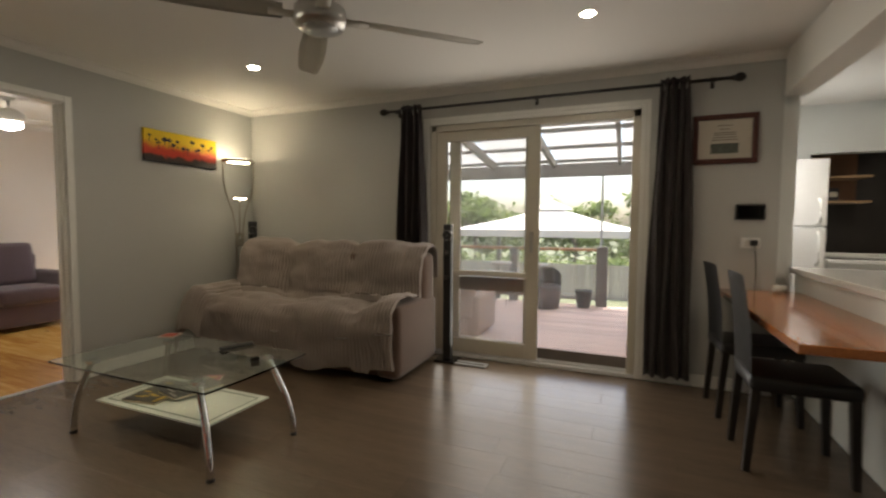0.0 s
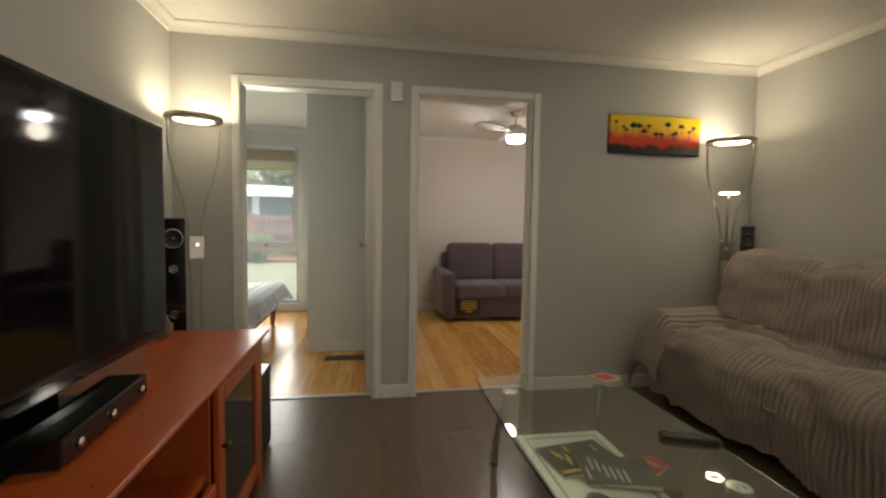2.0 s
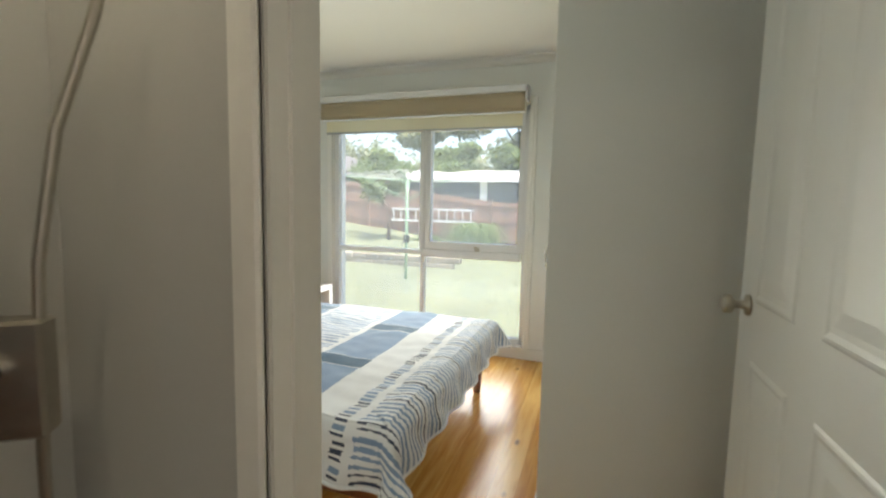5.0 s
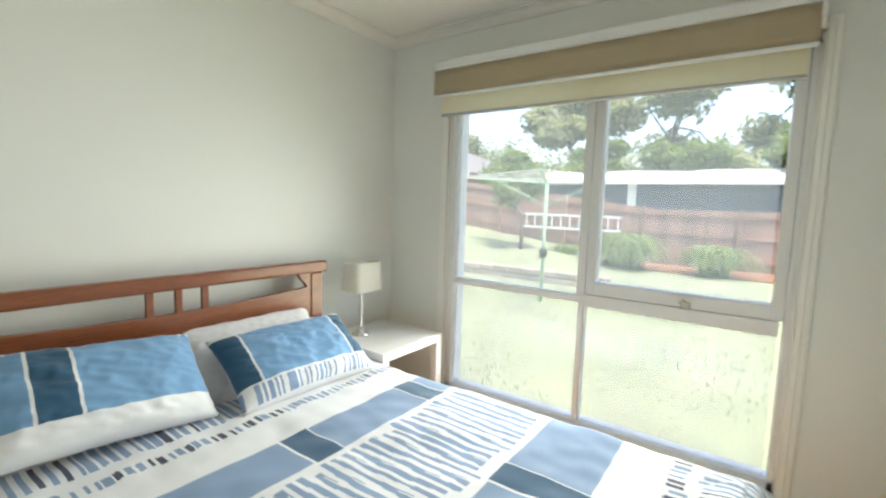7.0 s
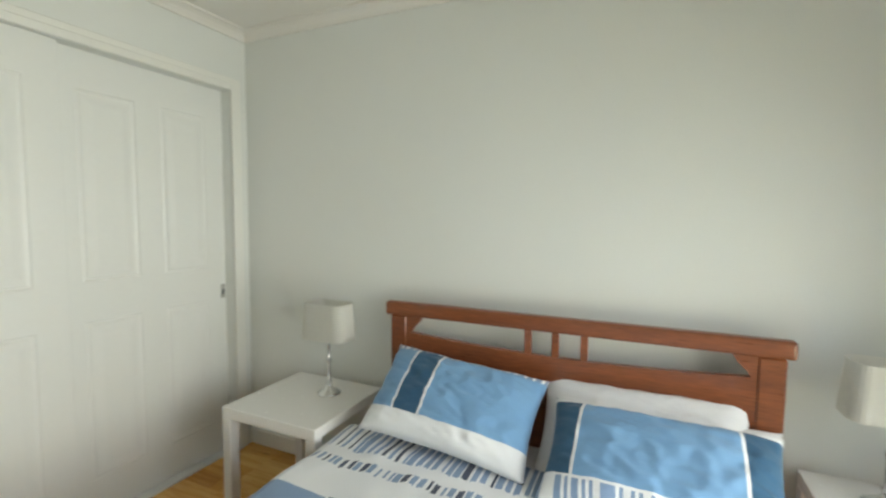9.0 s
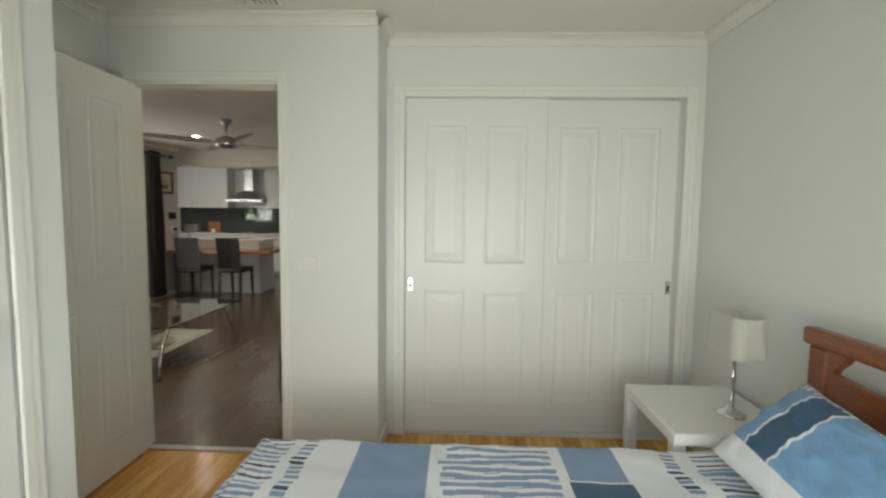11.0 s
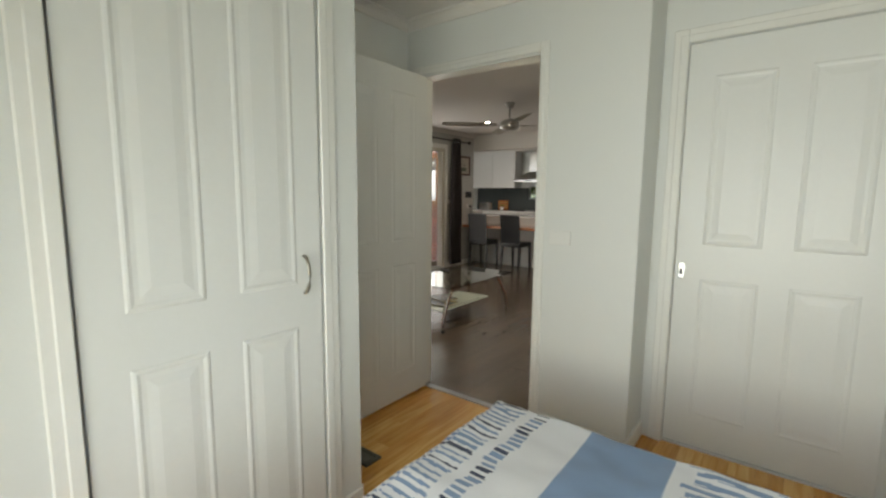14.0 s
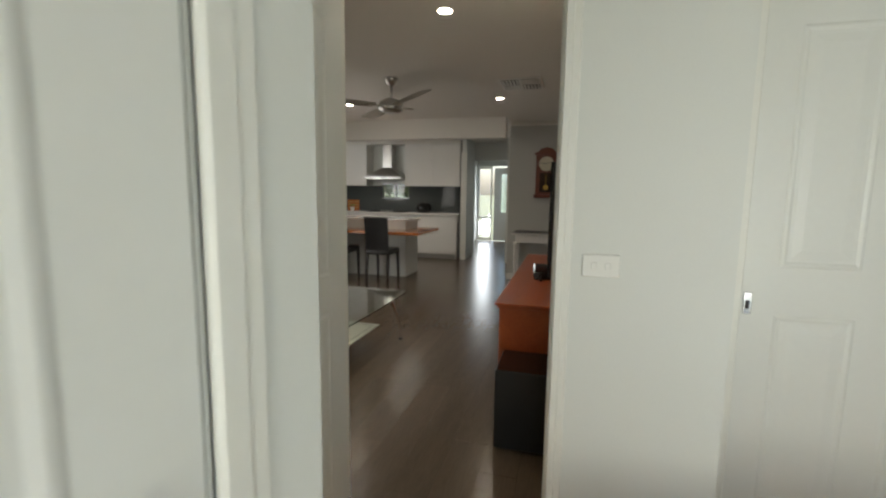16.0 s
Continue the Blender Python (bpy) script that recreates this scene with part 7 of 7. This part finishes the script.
part("roof", bm, mat("grey_roof_tile", (0.14, 0.13, 0.13), 0.8), hs, "grey tiled roof")
part("gable_trim", box(5.45, -4.5, 2.85, 5.6, 5.5, 3.0), PLASTIC, hs)


def clothes_hoist(x, y, z):
    c = thing("rotary_clothes_line", (x, y, z), "pale green rotary clothes hoist on the lawn", "clothes line")
    GREEN = mat("pale_green_paint", (0.3, 0.45, 0.3), 0.5, bump=0)
    part("pole", cyl(bmesh.new(), (0, 0, 0), (0, 0, 2.0), 0.03), GREEN, c, smooth=True)
    bm = bmesh.new()
    bx(bm, -0.05, -0.05, 0.75, 0.05, 0.05, 0.9, bevel=0.01); cyl(bm, (0.05, 0, 0.85), (0.22, 0, 0.72), 0.012)
    part("winder", bm, BLACK_MATTE, c, "dark winder handle")
    ends = []
    for k in range(4):
        a = radians(20 + 90 * k)
        e = Vector((1.75 * math.cos(a), 1.75 * math.sin(a), 2.06))
        ends.append(e)
        part("arm", tube(bmesh.new(), [Vector((0, 0, 1.98)), e], 0.016, 6), GREEN, c)
        part("strut", tube(bmesh.new(), [Vector((0, 0, 1.6)), e * 0.5 + Vector((0, 0, 1.0))], 0.01, 6), GREEN, c)
    for r in (0.35, 0.5, 0.65, 0.8, 0.95):
        bm = bmesh.new()
        for k in range(4):
            tube(bm, [Vector((0, 0, 1.98)).lerp(ends[k], r), (Vector((0, 0, 1.98)).lerp(ends[k], r) + Vector((0, 0, 1.98)).lerp(ends[(k + 1) % 4], r)) / 2 - Vector((0, 0, 0.01)), Vector((0, 0, 1.98)).lerp(ends[(k + 1) % 4], r)], 0.005, 4)
        part("line", bm, PLASTIC, c, "thin washing line")


clothes_hoist(-7.75, -6.85, ground_z(-7.75, -6.85))
ld = thing("ladder", (-14.85, -8.99, 0.35), "aluminium ladder hung along the fence", "ladder")
for z in (0.2, 0.62):
    part("stile", box(-0.02, -1.6, z + 0.06, 0.02, 1.6, z + 0.13), ALU, ld)
for k in range(11):
    part("rung", box(-0.015, -1.5 + 0.3 * k - 0.02, 0.3, 0.015, -1.5 + 0.3 * k + 0.02, 0.7), ALU, ld)

# low retaining wall, block by block
rw = thing("retaining_wall", (0, 0, 0), "low pale block wall edging the raised lawn", "retaining wall")
bm = bmesh.new()
bx(bm, -0.18, -0.1, 0, 0.18, 0.1, 0.14, bevel=0.02)
blk = mesh("block", bm, RETAIN)
for i in range(26):
    yy = -6.6 - 0.36 * i
    for r in range(2):
        o = new("block", blk)
        o.parent = rw
        o.matrix_local = pose(-9.6 - 0.05 * math.sin(i * 0.4) - 0.0 * r, yy + 0.18 * r, -0.3 + 0.145 * r, 0, 0, 90)
structure("trim_garden_bed", box(-14.9, -9.5, -0.3, -13.2, 3.0, -0.22), SOIL)


def strappy_bush(x, y, z, r, n, seed):
    b = thing("agapanthus_bush", (x, y, z), "clump of strappy green leaves by the fence", "bush", "strappy bushes")
    rng = random.Random(seed)
    bm = bmesh.new()
    for _ in range(n):
        a, out, hh = rng.random() * 6.3, r * rng.uniform(0.45, 1.3), r * rng.uniform(0.55, 0.95)
        w = 0.026
        px, py = -math.sin(a) * w, math.cos(a) * w
        prev = None
        bx0, by0 = rng.gauss(0, 0.15 * r), rng.gauss(0, 0.15 * r)
        for k in range(5):
            f = k / 4
            cx, cy, cz = bx0 + math.cos(a) * out * f, by0 + math.sin(a) * out * f, hh * math.sin(f * 2.75)
            ww = 1 - 0.8 * f
            cur = (bm.verts.new((cx - px * ww, cy - py * ww, cz)), bm.verts.new((cx + px * ww, cy + py * ww, cz)))
            if prev:
                bm.faces.new((prev[0], prev[1], cur[1], cur[0]))
            prev = cur
    part("leaves", bm, LEAF, b)
    part("crown_base", lathe(bmesh.new(), [(r * 0.3, 0), (r * 0.25, 0.12), (0.05, 0.18)], 12), LEAF, b)


strappy_bush(-13.1, -6.86, -0.22, 1.0, 520, 1)
strappy_bush(-13.3, -4.78, -0.22, 0.8, 400, 2)
strappy_bush(-13.6, -8.6, -0.22, 0.5, 200, 3)
tree(-12.2, -9.4, ground_z(-12.2, -9.4), 2.5, 1.05, 2600, 0.07, 31, LEAF, "small weeping green garden tree", 0.06)
tree(-30, -14.5, 0, 10, 3.6, 6500, 0.34, 32, LEAF_GREY, "tall spreading gum tree beyond the fence", 0.2, 0.0, 0.3)
tree(-33, -9, 0, 12, 4.6, 6500, 0.34, 33, LEAF_GREY, "tall spreading gum tree beyond the fence", 0.2, 0.8, 0.3)
tree(-36, -2, 0, 11, 4.2, 4200, 0.34, 34, LEAF_GREY, "tall spreading gum tree beyond the fence", 0.2, 0.0, 0.3)
tree(-28, 3, 0, 8, 3.6, 9000, 0.26, 35, LEAF, "dense green tree beyond the fence", 0.25)
tree(-38, -31, 0, 12, 4.4, 4500, 0.34, 36, LEAF_GREY, "tall spreading gum tree beyond the fence", 0.2, 0.0, 0.3)
tree(-31, -30, 0, 7, 3.0, 5000, 0.28, 37, LEAF, "dense green tree beyond the fence", 0.25)
for k, (x, y, hh) in enumerate(((-25.5, -12, 5.0), (-26, -7.5, 4.6), (-25, -2, 4.8), (-26, 2.5, 5.2), (-24.5, -16.5, 4.4))):
    tree(x, y, -0.2, hh, 2.6, 6500, 0.2, 80 + k, LEAF, "bushy pale green tree behind the shed", 0.14)
bm = bmesh.new()
rng = random.Random(40)
for k in range(34):
    leaf_cloud(bm, (-46 + rng.uniform(-3, 3), -50 + 2.4 * k, 3.6 + rng.uniform(0, 2.4)), (3.4, 2.8, 4.0), 700, 0.35, rng)
single("far_woods", bm, LEAF_GREY, "belt of grey-green woodland far behind the fence", "woods", kind="stuff")

# brick skin outside the bedroom window and on the kitchen wing
def brick_wall(name, label, axis, face, u0, u1, z0, z1, holes):
    wl = tagged(thing(name, (0, 0, 0), label, "brick wall"), kind="structure")
    bm = pierced(bmesh.new(), axis, face - 0.004, face + 0.02, u0, u1, z0, z1, holes)
    part("mortar_bed", bm, MORTAR, wl, "sandy mortar")
    return wl


def bricks(wl, axis, face, u0, u1, z0, z1, holes):
    shapes = {}
    row, z = 0, z0
    while z < z1 - 0.03:
        u = u0 - (0.12 if row % 2 else 0)
        while u < u1:
            a, b = max(u, u0), min(u + 0.23, u1)
            u += 0.24
            if b - a < 0.03 or any(h[0] - 0.02 < (a + b) / 2 < h[1] + 0.02 and h[2] - 0.05 < z + 0.038 < h[3] for h in holes):
                continue
            key = round(b - a, 2)
            if key not in shapes:
                q = bmesh.new()
                bx(q, *((0, 0, 0, 0.03, key, 0.076) if axis == "x" else (0, 0, 0, key, 0.03, 0.076)), bevel=0.003)
                shapes[key] = mesh("brick", q, BRICK)
            o = new("brick", shapes[key])
            o.parent = wl
            o.location = (face, a, z) if axis == "x" else (a, face, z)
        z += 0.086
        row += 1


KW = [(0.78, 1.5, 1.08, 2.06)]
wl = brick_wall("wall_brick_kitchen", "red brick outer wall of the kitchen wing", "x", 4.70, 0.12, 2.6, -0.04, 2.4, KW)
bricks(wl, "x", 4.688, 0.125, 2.6, -0.04, 2.38, KW)
kwn = tagged(thing("window_timber", (4.69, 1.14, 1.57), "oiled timber framed window in a brick wall", "window"), kind="structure")
bm = bmesh.new()
for q in ((-0.36, -0.49, -0.29, 0.49), (0.29, -0.49, 0.36, 0.49), (-0.29, -0.49, 0.29, -0.42), (-0.29, 0.42, 0.29, 0.49), (-0.02, -0.42, 0.02, 0.42)):
    bx(bm, -0.03, q[0], q[1], 0.05, q[2], q[3], bevel=0.004)
part("frame", bm, CASING_WOOD, kwn)
pn = part("pane", box(0.01, -0.3, -0.43, 0.015, 0.3, 0.43), PANE, kwn)
pn.visible_shadow = False
rv = tagged(thing("wall_brick_reveal", (0, 0, 0), "red brick reveal beside the bedroom window", "brick wall"), kind="structure")
bm = bmesh.new()
bx(bm, -0.11, 0, 0, 0.0, 0.12, 0.076, bevel=0.003)
me = mesh("brick", bm, BRICK)
for k in range(24):
    o = new("brick", me)
    o.parent = rv
    o.location = (-3.30, -5.73 - (0.006 if k % 2 else 0), 0.02 + 0.086 * k)
part("mortar_bed", box(-3.405, -5.76, 0.0, -3.295, -5.617, 2.1), MORTAR, rv)

bm = bmesh.new()
rng = random.Random(71)
for k in range(12):
    leaf_cloud(bm, (9.6 + rng.uniform(-0.5, 0.5), -0.8 + 0.4 * k, 0.9 + rng.uniform(-0.5, 1.0)), (0.8, 0.6, 0.9), 260, 0.09, rng)
single("kitchen_shrubs", bm, LEAF, "dense green shrubs outside the kitchen window", "shrubs", kind="stuff")

# deck and pergola
dk = tagged(thing("deck", (-1.0, 0.12, -0.04), "red-brown timber deck outside the sliding door", "deck"), kind="structure")
bm = bmesh.new()
bx(bm, 0, 0, -0.022, 5.66, 0.086, 0.0, bevel=0.003)
me = mesh("deck_board", bm, DECK)
for k in range(36):
    o = new("deck_board", me)
    o.parent = dk
    o.location = (0, 0.01 + 0.092 * k, 0)
part("joists", box(0, 0, -0.2, 5.66, 3.32, -0.03), GROUT, dk)
rl = thing("deck_railing", (0, 3.4, -0.04), "deck railing with grey posts and an orange timber handrail", "railing")
for x in (-1.0, 0.6, 2.1):
    part("post", box(x - 0.06, -0.06, -0.2, x + 0.06, 0.06, 0.86, bevel=0.005), PERGOLA, rl)
part("end_post", box(3.36, -0.08, -0.2, 3.52, 0.08, 0.9, bevel=0.008), mat("dark_post_timber", (0.11, 0.095, 0.085), 0.7, vary=0.2, bump=0.2), rl, "thick dark end post")
part("handrail", box(-1.0, -0.05, 0.83, 3.36, 0.05, 0.87, bevel=0.006), CASING_WOOD, rl, "orange timber handrail")
part("bottom_rail", box(-1.0, -0.025, 0.08, 3.36, 0.025, 0.13), PERGOLA, rl)
for k in range(9):
    part("wire", box(-1.0, -0.003, 0.16 + 0.075 * k, 3.36, 0.003, 0.166 + 0.075 * k), ALU_GREY, rl)
pt = thing("plant_pot", (3.2, 3.2, -0.04), "dark empty plant pot beside the deck post", "plant pot")
part("pot", lathe(bmesh.new(), [(0.09, 0.0), (0.12, 0.22), (0.135, 0.23), (0.135, 0.26), (0.115, 0.26), (0.1, 0.2), (0.02, 0.19)], 20), BLACK_MATTE, pt, smooth=True)
part("soil", lathe(bmesh.new(), [(0.105, 0.2), (0.05, 0.205), (0.01, 0.206)], 16), SOIL, pt)
wb = thing("wheelie_bin", (4.2, 5.0, ground_z(4.2, 5.0)), "teal plastic wheelie bin on the lawn", "bin")
TEAL = mat("teal_bin_plastic", (0.12, 0.34, 0.28), 0.5, vary=0.06, bump=0.03)
bm = bmesh.new()
for v in bx(bm, -0.24, -0.26, 0.03, 0.24, 0.26, 0.93):
    if v.co.z < 0.5:
        v.co.x *= 0.82
        v.co.y *= 0.82
part("body", bm, TEAL, wb)
part("lid", box(-0.27, -0.29, 0.93, 0.27, 0.29, 0.98, bevel=0.02, seg=2), TEAL, wb)
for x in (-0.22, 0.22):
    part("wheel", cyl(bmesh.new(), (x - 0.025, 0.24, 0.1), (x + 0.025, 0.24, 0.1), 0.1, 0.1, 20), BLACK_MATTE, wb)
pg = thing("pergola", (0, 0, 0), "painted timber pergola with translucent roof sheets over the deck", "pergola")
for x in (-0.8, 4.5):
    part("post", box(x - 0.05, 3.35, -0.2, x + 0.05, 3.45, 2.0, bevel=0.004), PERGOLA, pg)
part("thin_pole", cyl(bmesh.new(), (3.42, 3.4, 0.86), (3.42, 3.4, 1.93), 0.018), ALU_GREY, pg, "thin grey steel pole")
part("front_beam", box(-1.2, 3.36, 1.92, 4.9, 3.44, 2.12, bevel=0.004), PERGOLA, pg)
part("wall_plate", box(-1.2, 0.13, 2.38, 4.65, 0.18, 2.52), PERGOLA, pg)


def slope_box(x0, x1, dz0, dz1, y0=0.15, y1=3.8):
    bm = bmesh.new()
    vs = bx(bm, x0, y0, 0, x1, y1, 1)
    for v in vs:
        v.co.z = 2.50 - 0.118 * (v.co.y - 0.15) + (dz1 if v.co.z > 0.5 else dz0)
    return bm


for k in range(7):
    x = -1.1 + 0.95 * k
    part("rafter", slope_box(x - 0.025, x + 0.025, -0.06, 0.06), PERGOLA, pg)
for k in range(5):
    y = 0.5 + 0.75 * k
    part("batten", slope_box(-1.2, 4.9, 0.06, 0.1, y, y + 0.05), PERGOLA, pg)
POLY = bpy.data.materials.new("translucent_roof_sheet")
POLY.use_nodes = True
nt = POLY.node_tree
tr = nt.nodes.new("ShaderNodeBsdfTranslucent"); tr.inputs[0].default_value = (0.55, 0.56, 0.55, 1)
df = nt.nodes.new("ShaderNodeBsdfDiffuse"); df.inputs[0].default_value = (0.6, 0.6, 0.58, 1)
mx = nt.nodes.new("ShaderNodeMixShader"); mx.inputs[0].default_value = 0.15
tp_ = nt.nodes.new("ShaderNodeBsdfTransparent")
mx2 = nt.nodes.new("ShaderNodeMixShader"); mx2.inputs[0].default_value = 0.12
nt.links.new(tr.outputs[0], mx.inputs[1]); nt.links.new(df.outputs[0], mx.inputs[2])
nt.links.new(mx.outputs[0], mx2.inputs[1]); nt.links.new(tp_.outputs[0], mx2.inputs[2]); nt.links.new(mx2.outputs[0], nt.nodes["Material Output"].inputs[0])
for k in range(6):
    part("roof_sheet", slope_box(-1.1 + 0.96 * k, -1.1 + 0.95 * (k + 1), 0.10, 0.103), POLY, pg, "translucent roof sheet")

gz = thing("gazebo", (2.15, 7.0, -1.2), "garden gazebo with a white canvas pyramid roof", "gazebo")
bm = bmesh.new()
pts0 = [(-1.85, -1.85, 2.28), (1.85, -1.85, 2.28), (1.85, 1.85, 2.28), (-1.85, 1.85, 2.28)]
pts1 = [(-0.95, -0.95, 2.50), (0.95, -0.95, 2.50), (0.95, 0.95, 2.50), (-0.95, 0.95, 2.50)]
pts2 = [(-0.3, -0.3, 2.72), (0.3, -0.3, 2.72), (0.3, 0.3, 2.72), (-0.3, 0.3, 2.72)]
vv = [[bm.verts.new(p) for p in q] for q in (pts0, pts1, pts2)]
for a, b in zip(vv, vv[1:]):
    for i in range(4):
        bm.faces.new((a[i], a[(i + 1) % 4], b[(i + 1) % 4], b[i]))
bm.faces.new(vv[2])
for i in range(4):
    a, b = pts0[i], pts0[(i + 1) % 4]
    bm.faces.new([bm.verts.new(p) for p in (a, b, (b[0], b[1], 2.14), (a[0], a[1], 2.14))])
part("canopy", bm, CANVAS, gz, "white canvas canopy with a valance")
bm = bmesh.new()
q0 = [bm.verts.new(p) for p in ((-0.45, -0.45, 2.74), (0.45, -0.45, 2.74), (0.45, 0.45, 2.74), (-0.45, 0.45, 2.74))]
tp = bm.verts.new((0, 0, 2.95))
for i in range(4):
    bm.faces.new((q0[i], q0[(i + 1) % 4], tp))
part("cap", bm, CANVAS, gz, "small white vent cap")
for sx in (-1, 1):
    for sy in (-1, 1):
        part("post", box(sx * 1.75 - 0.05, sy * 1.75 - 0.05, 0, sx * 1.75 + 0.05, sy * 1.75 + 0.05, 2.25), PERGOLA, gz)

bm = bmesh.new()
rng = random.Random(50)
for k in range(34):
    leaf_cloud(bm, (-9 + 0.75 * k, 12.6 + rng.uniform(-0.3, 0.3), -0.4 + rng.uniform(-0.1, 0.25)), (0.75, 0.7, 0.75), 260, 0.12, rng)
single("hedge", bm, LEAF, "long leafy green hedge along the back fence", "hedge", kind="stuff")
bm = bmesh.new()
for k in range(40):
    leaf_cloud(bm, (-22 + 1.15 * k, 21 + rng.uniform(-1, 1), 0.2 + rng.uniform(-0.3, 0.9)), (1.5, 1.2, 1.9), 420, 0.2, rng)
single("garden_backdrop_shrubs", bm, LEAF, "tall belt of pale green shrubs behind the back fence", "shrubs", kind="stuff")
nf = thing("back_fence", (0, 12.0, -1.3), "pale timber fence behind the gazebo", "fence")
bm = bmesh.new()
bx(bm, -0.07, -0.01, 0, 0.07, 0.01, 1.15, bevel=0.003)
me = mesh("paling", bm, mat("pale_paling", (0.42, 0.36, 0.30), 0.9, vary=0.2, rand=0.3, bump=0.3))
for k in range(120):
    o = new("paling", me)
    o.parent = nf
    o.location = (-7 + 0.15 * k, 0.004 * (k % 3), 0)
for k, (x, hh, sp) in enumerate(((-3, 3.9, 1.9), (1.5, 3.4, 1.9), (5.5, 4.2, 2.0), (9.5, 4.4, 2.2), (-8, 4.4, 2.2), (13.5, 4.6, 2.2))):
    tree(x, 17 + (k % 3) * 2.0, -1.3, hh, sp, 1700, 0.2, 60 + k, LEAF, "leafy green tree behind the back fence", 0.15)

# outdoor furniture on the deck
DKB = mat("dark_outdoor_timber", (0.10, 0.075, 0.06), 0.6, vary=0.2, bump=0.2)
o = thing("outdoor_chair", (2.68, 2.95, -0.04), "dark wicker outdoor chair on the deck", "chair")
o.scale = (0.8, 0.8, 0.78)
part("shell", lathe(bmesh.new(), [(0.24, 0.0), (0.27, 0.2), (0.28, 0.42), (0.25, 0.44), (0.2, 0.4)], 20), DKB, o, smooth=True)
bm = bmesh.new()
sheet(bm, 16, 5, lambda u, v: (0.28 * math.cos(math.pi * u), 0.28 * math.sin(math.pi * u), 0.42 + 0.33 * v * math.sin(math.pi * u) ** 0.5))
bmesh.ops.solidify(bm, geom=bm.faces[:], thickness=0.03)
part("back", bm, DKB, o, smooth=True)
o = thing("outdoor_armchair", (2.0, 1.08, -0.04), "tan padded armchair standing on the deck", "armchair")
TAN = mat("tan_weather_fabric", (0.45, 0.33, 0.25), 0.85, vary=0.15, fine=90, bump=0.3)
part("base", box(-0.30, -0.32, 0.03, 0.30, 0.34, 0.28, bevel=0.03, seg=2), TAN, o)
for s_ in (-1, 1):
    part("arm", box(s_ * 0.27 - 0.075, -0.33, 0.02, s_ * 0.27 + 0.075, 0.36, 0.47, bevel=0.06, seg=3), TAN, o, smooth=True)
part("seat_cushion", box(-0.19, -0.26, 0.26, 0.19, 0.38, 0.40, bevel=0.05, seg=3), TAN, o, smooth=True)
part("backrest", box(-0.28, -0.36, 0.2, 0.28, -0.2, 0.66, bevel=0.06, seg=3), TAN, o, smooth=True)
for x, y in ((1.2, 2.9), (2.0, 2.95), (2.55, 2.85)):
    o = thing("bar_stool", (x, y, -0.04), "slim outdoor bar stool with a pale round seat", "stool", "outdoor stools")
    part("seat", lathe(bmesh.new(), [(0.16, 0.62), (0.17, 0.64), (0.15, 0.66), (0.05, 0.665)], 20), mat("pale_seat", (0.45, 0.42, 0.38), 0.6, bump=0), o, smooth=True)
    for k in range(4):
        a = radians(45 + 90 * k)
        part("leg", tube(bmesh.new(), [(0.09 * math.cos(a), 0.09 * math.sin(a), 0.62), (0.17 * math.cos(a), 0.17 * math.sin(a), 0)], 0.01, 6), PERGOLA, o)

# ---- floor boards, one by one ----
def boards(floor_name, label, material, x0, x1, y0, y1, width, lengths, seed, floor_z=0.0, gap=0.0004):
    """Boards that run along x, laid row by row with staggered ends, each an object under its floor."""
    rng = random.Random(seed)
    floor = tagged(new(floor_name), label, "floor", "", "structure")
    floor.location = (x0, y0, floor_z)
    shapes = {}
    y, row = 0.0, 0
    while y < y1 - y0 - 0.005:
        w = min(width, y1 - y0 - y)
        x = -rng.random() * lengths[0]
        while x < x1 - x0 - 0.005:
            ln = rng.choice(lengths)
            a, b = max(0, x), min(x1 - x0, x + ln)
            x += ln
            if b - a < 0.02:
                continue
            key = (round(b - a, 2), round(w, 3))
            if key not in shapes:
                bm = bmesh.new()
                bx(bm, gap / 2, gap / 2, -0.014, key[0] - gap / 2, key[1] - gap / 2, 0.0, bevel=0.0003)
                shapes[key] = mesh("board", bm, material)
            ob = new("board", shapes[key])
            ob.parent = floor
            ob.location = (a, y, 0)
        y += w
        row += 1


boards("floor_living", "grey-brown timber-look planks with a soft sheen", VINYL, -0.072, 5.3, LIV_S, 0.0, 0.18, [1.22], 3)
boards("floor_kitchen", "grey-brown timber-look planks with a soft sheen", VINYL, 5.3, 10.9, -2.8, 1.75, 0.18, [1.22], 4)
boards("floor_bedroom", "honey-coloured polished pine boards with knots", PINE, -3.07, -0.072, -6.0, -2.72, 0.108, [2.4, 3.0, 1.8], 5)
boards("floor_wardrobe", "honey-coloured polished pine boards with knots", PINE, -0.072, 0.85, -6.0, -4.175, 0.108, [2.4], 6)
boards("floor_second_bedroom", "honey-coloured polished pine boards with knots", PINE, -3.07, -0.072, -2.61, 0.0, 0.108, [2.4, 3.0, 1.8], 7)
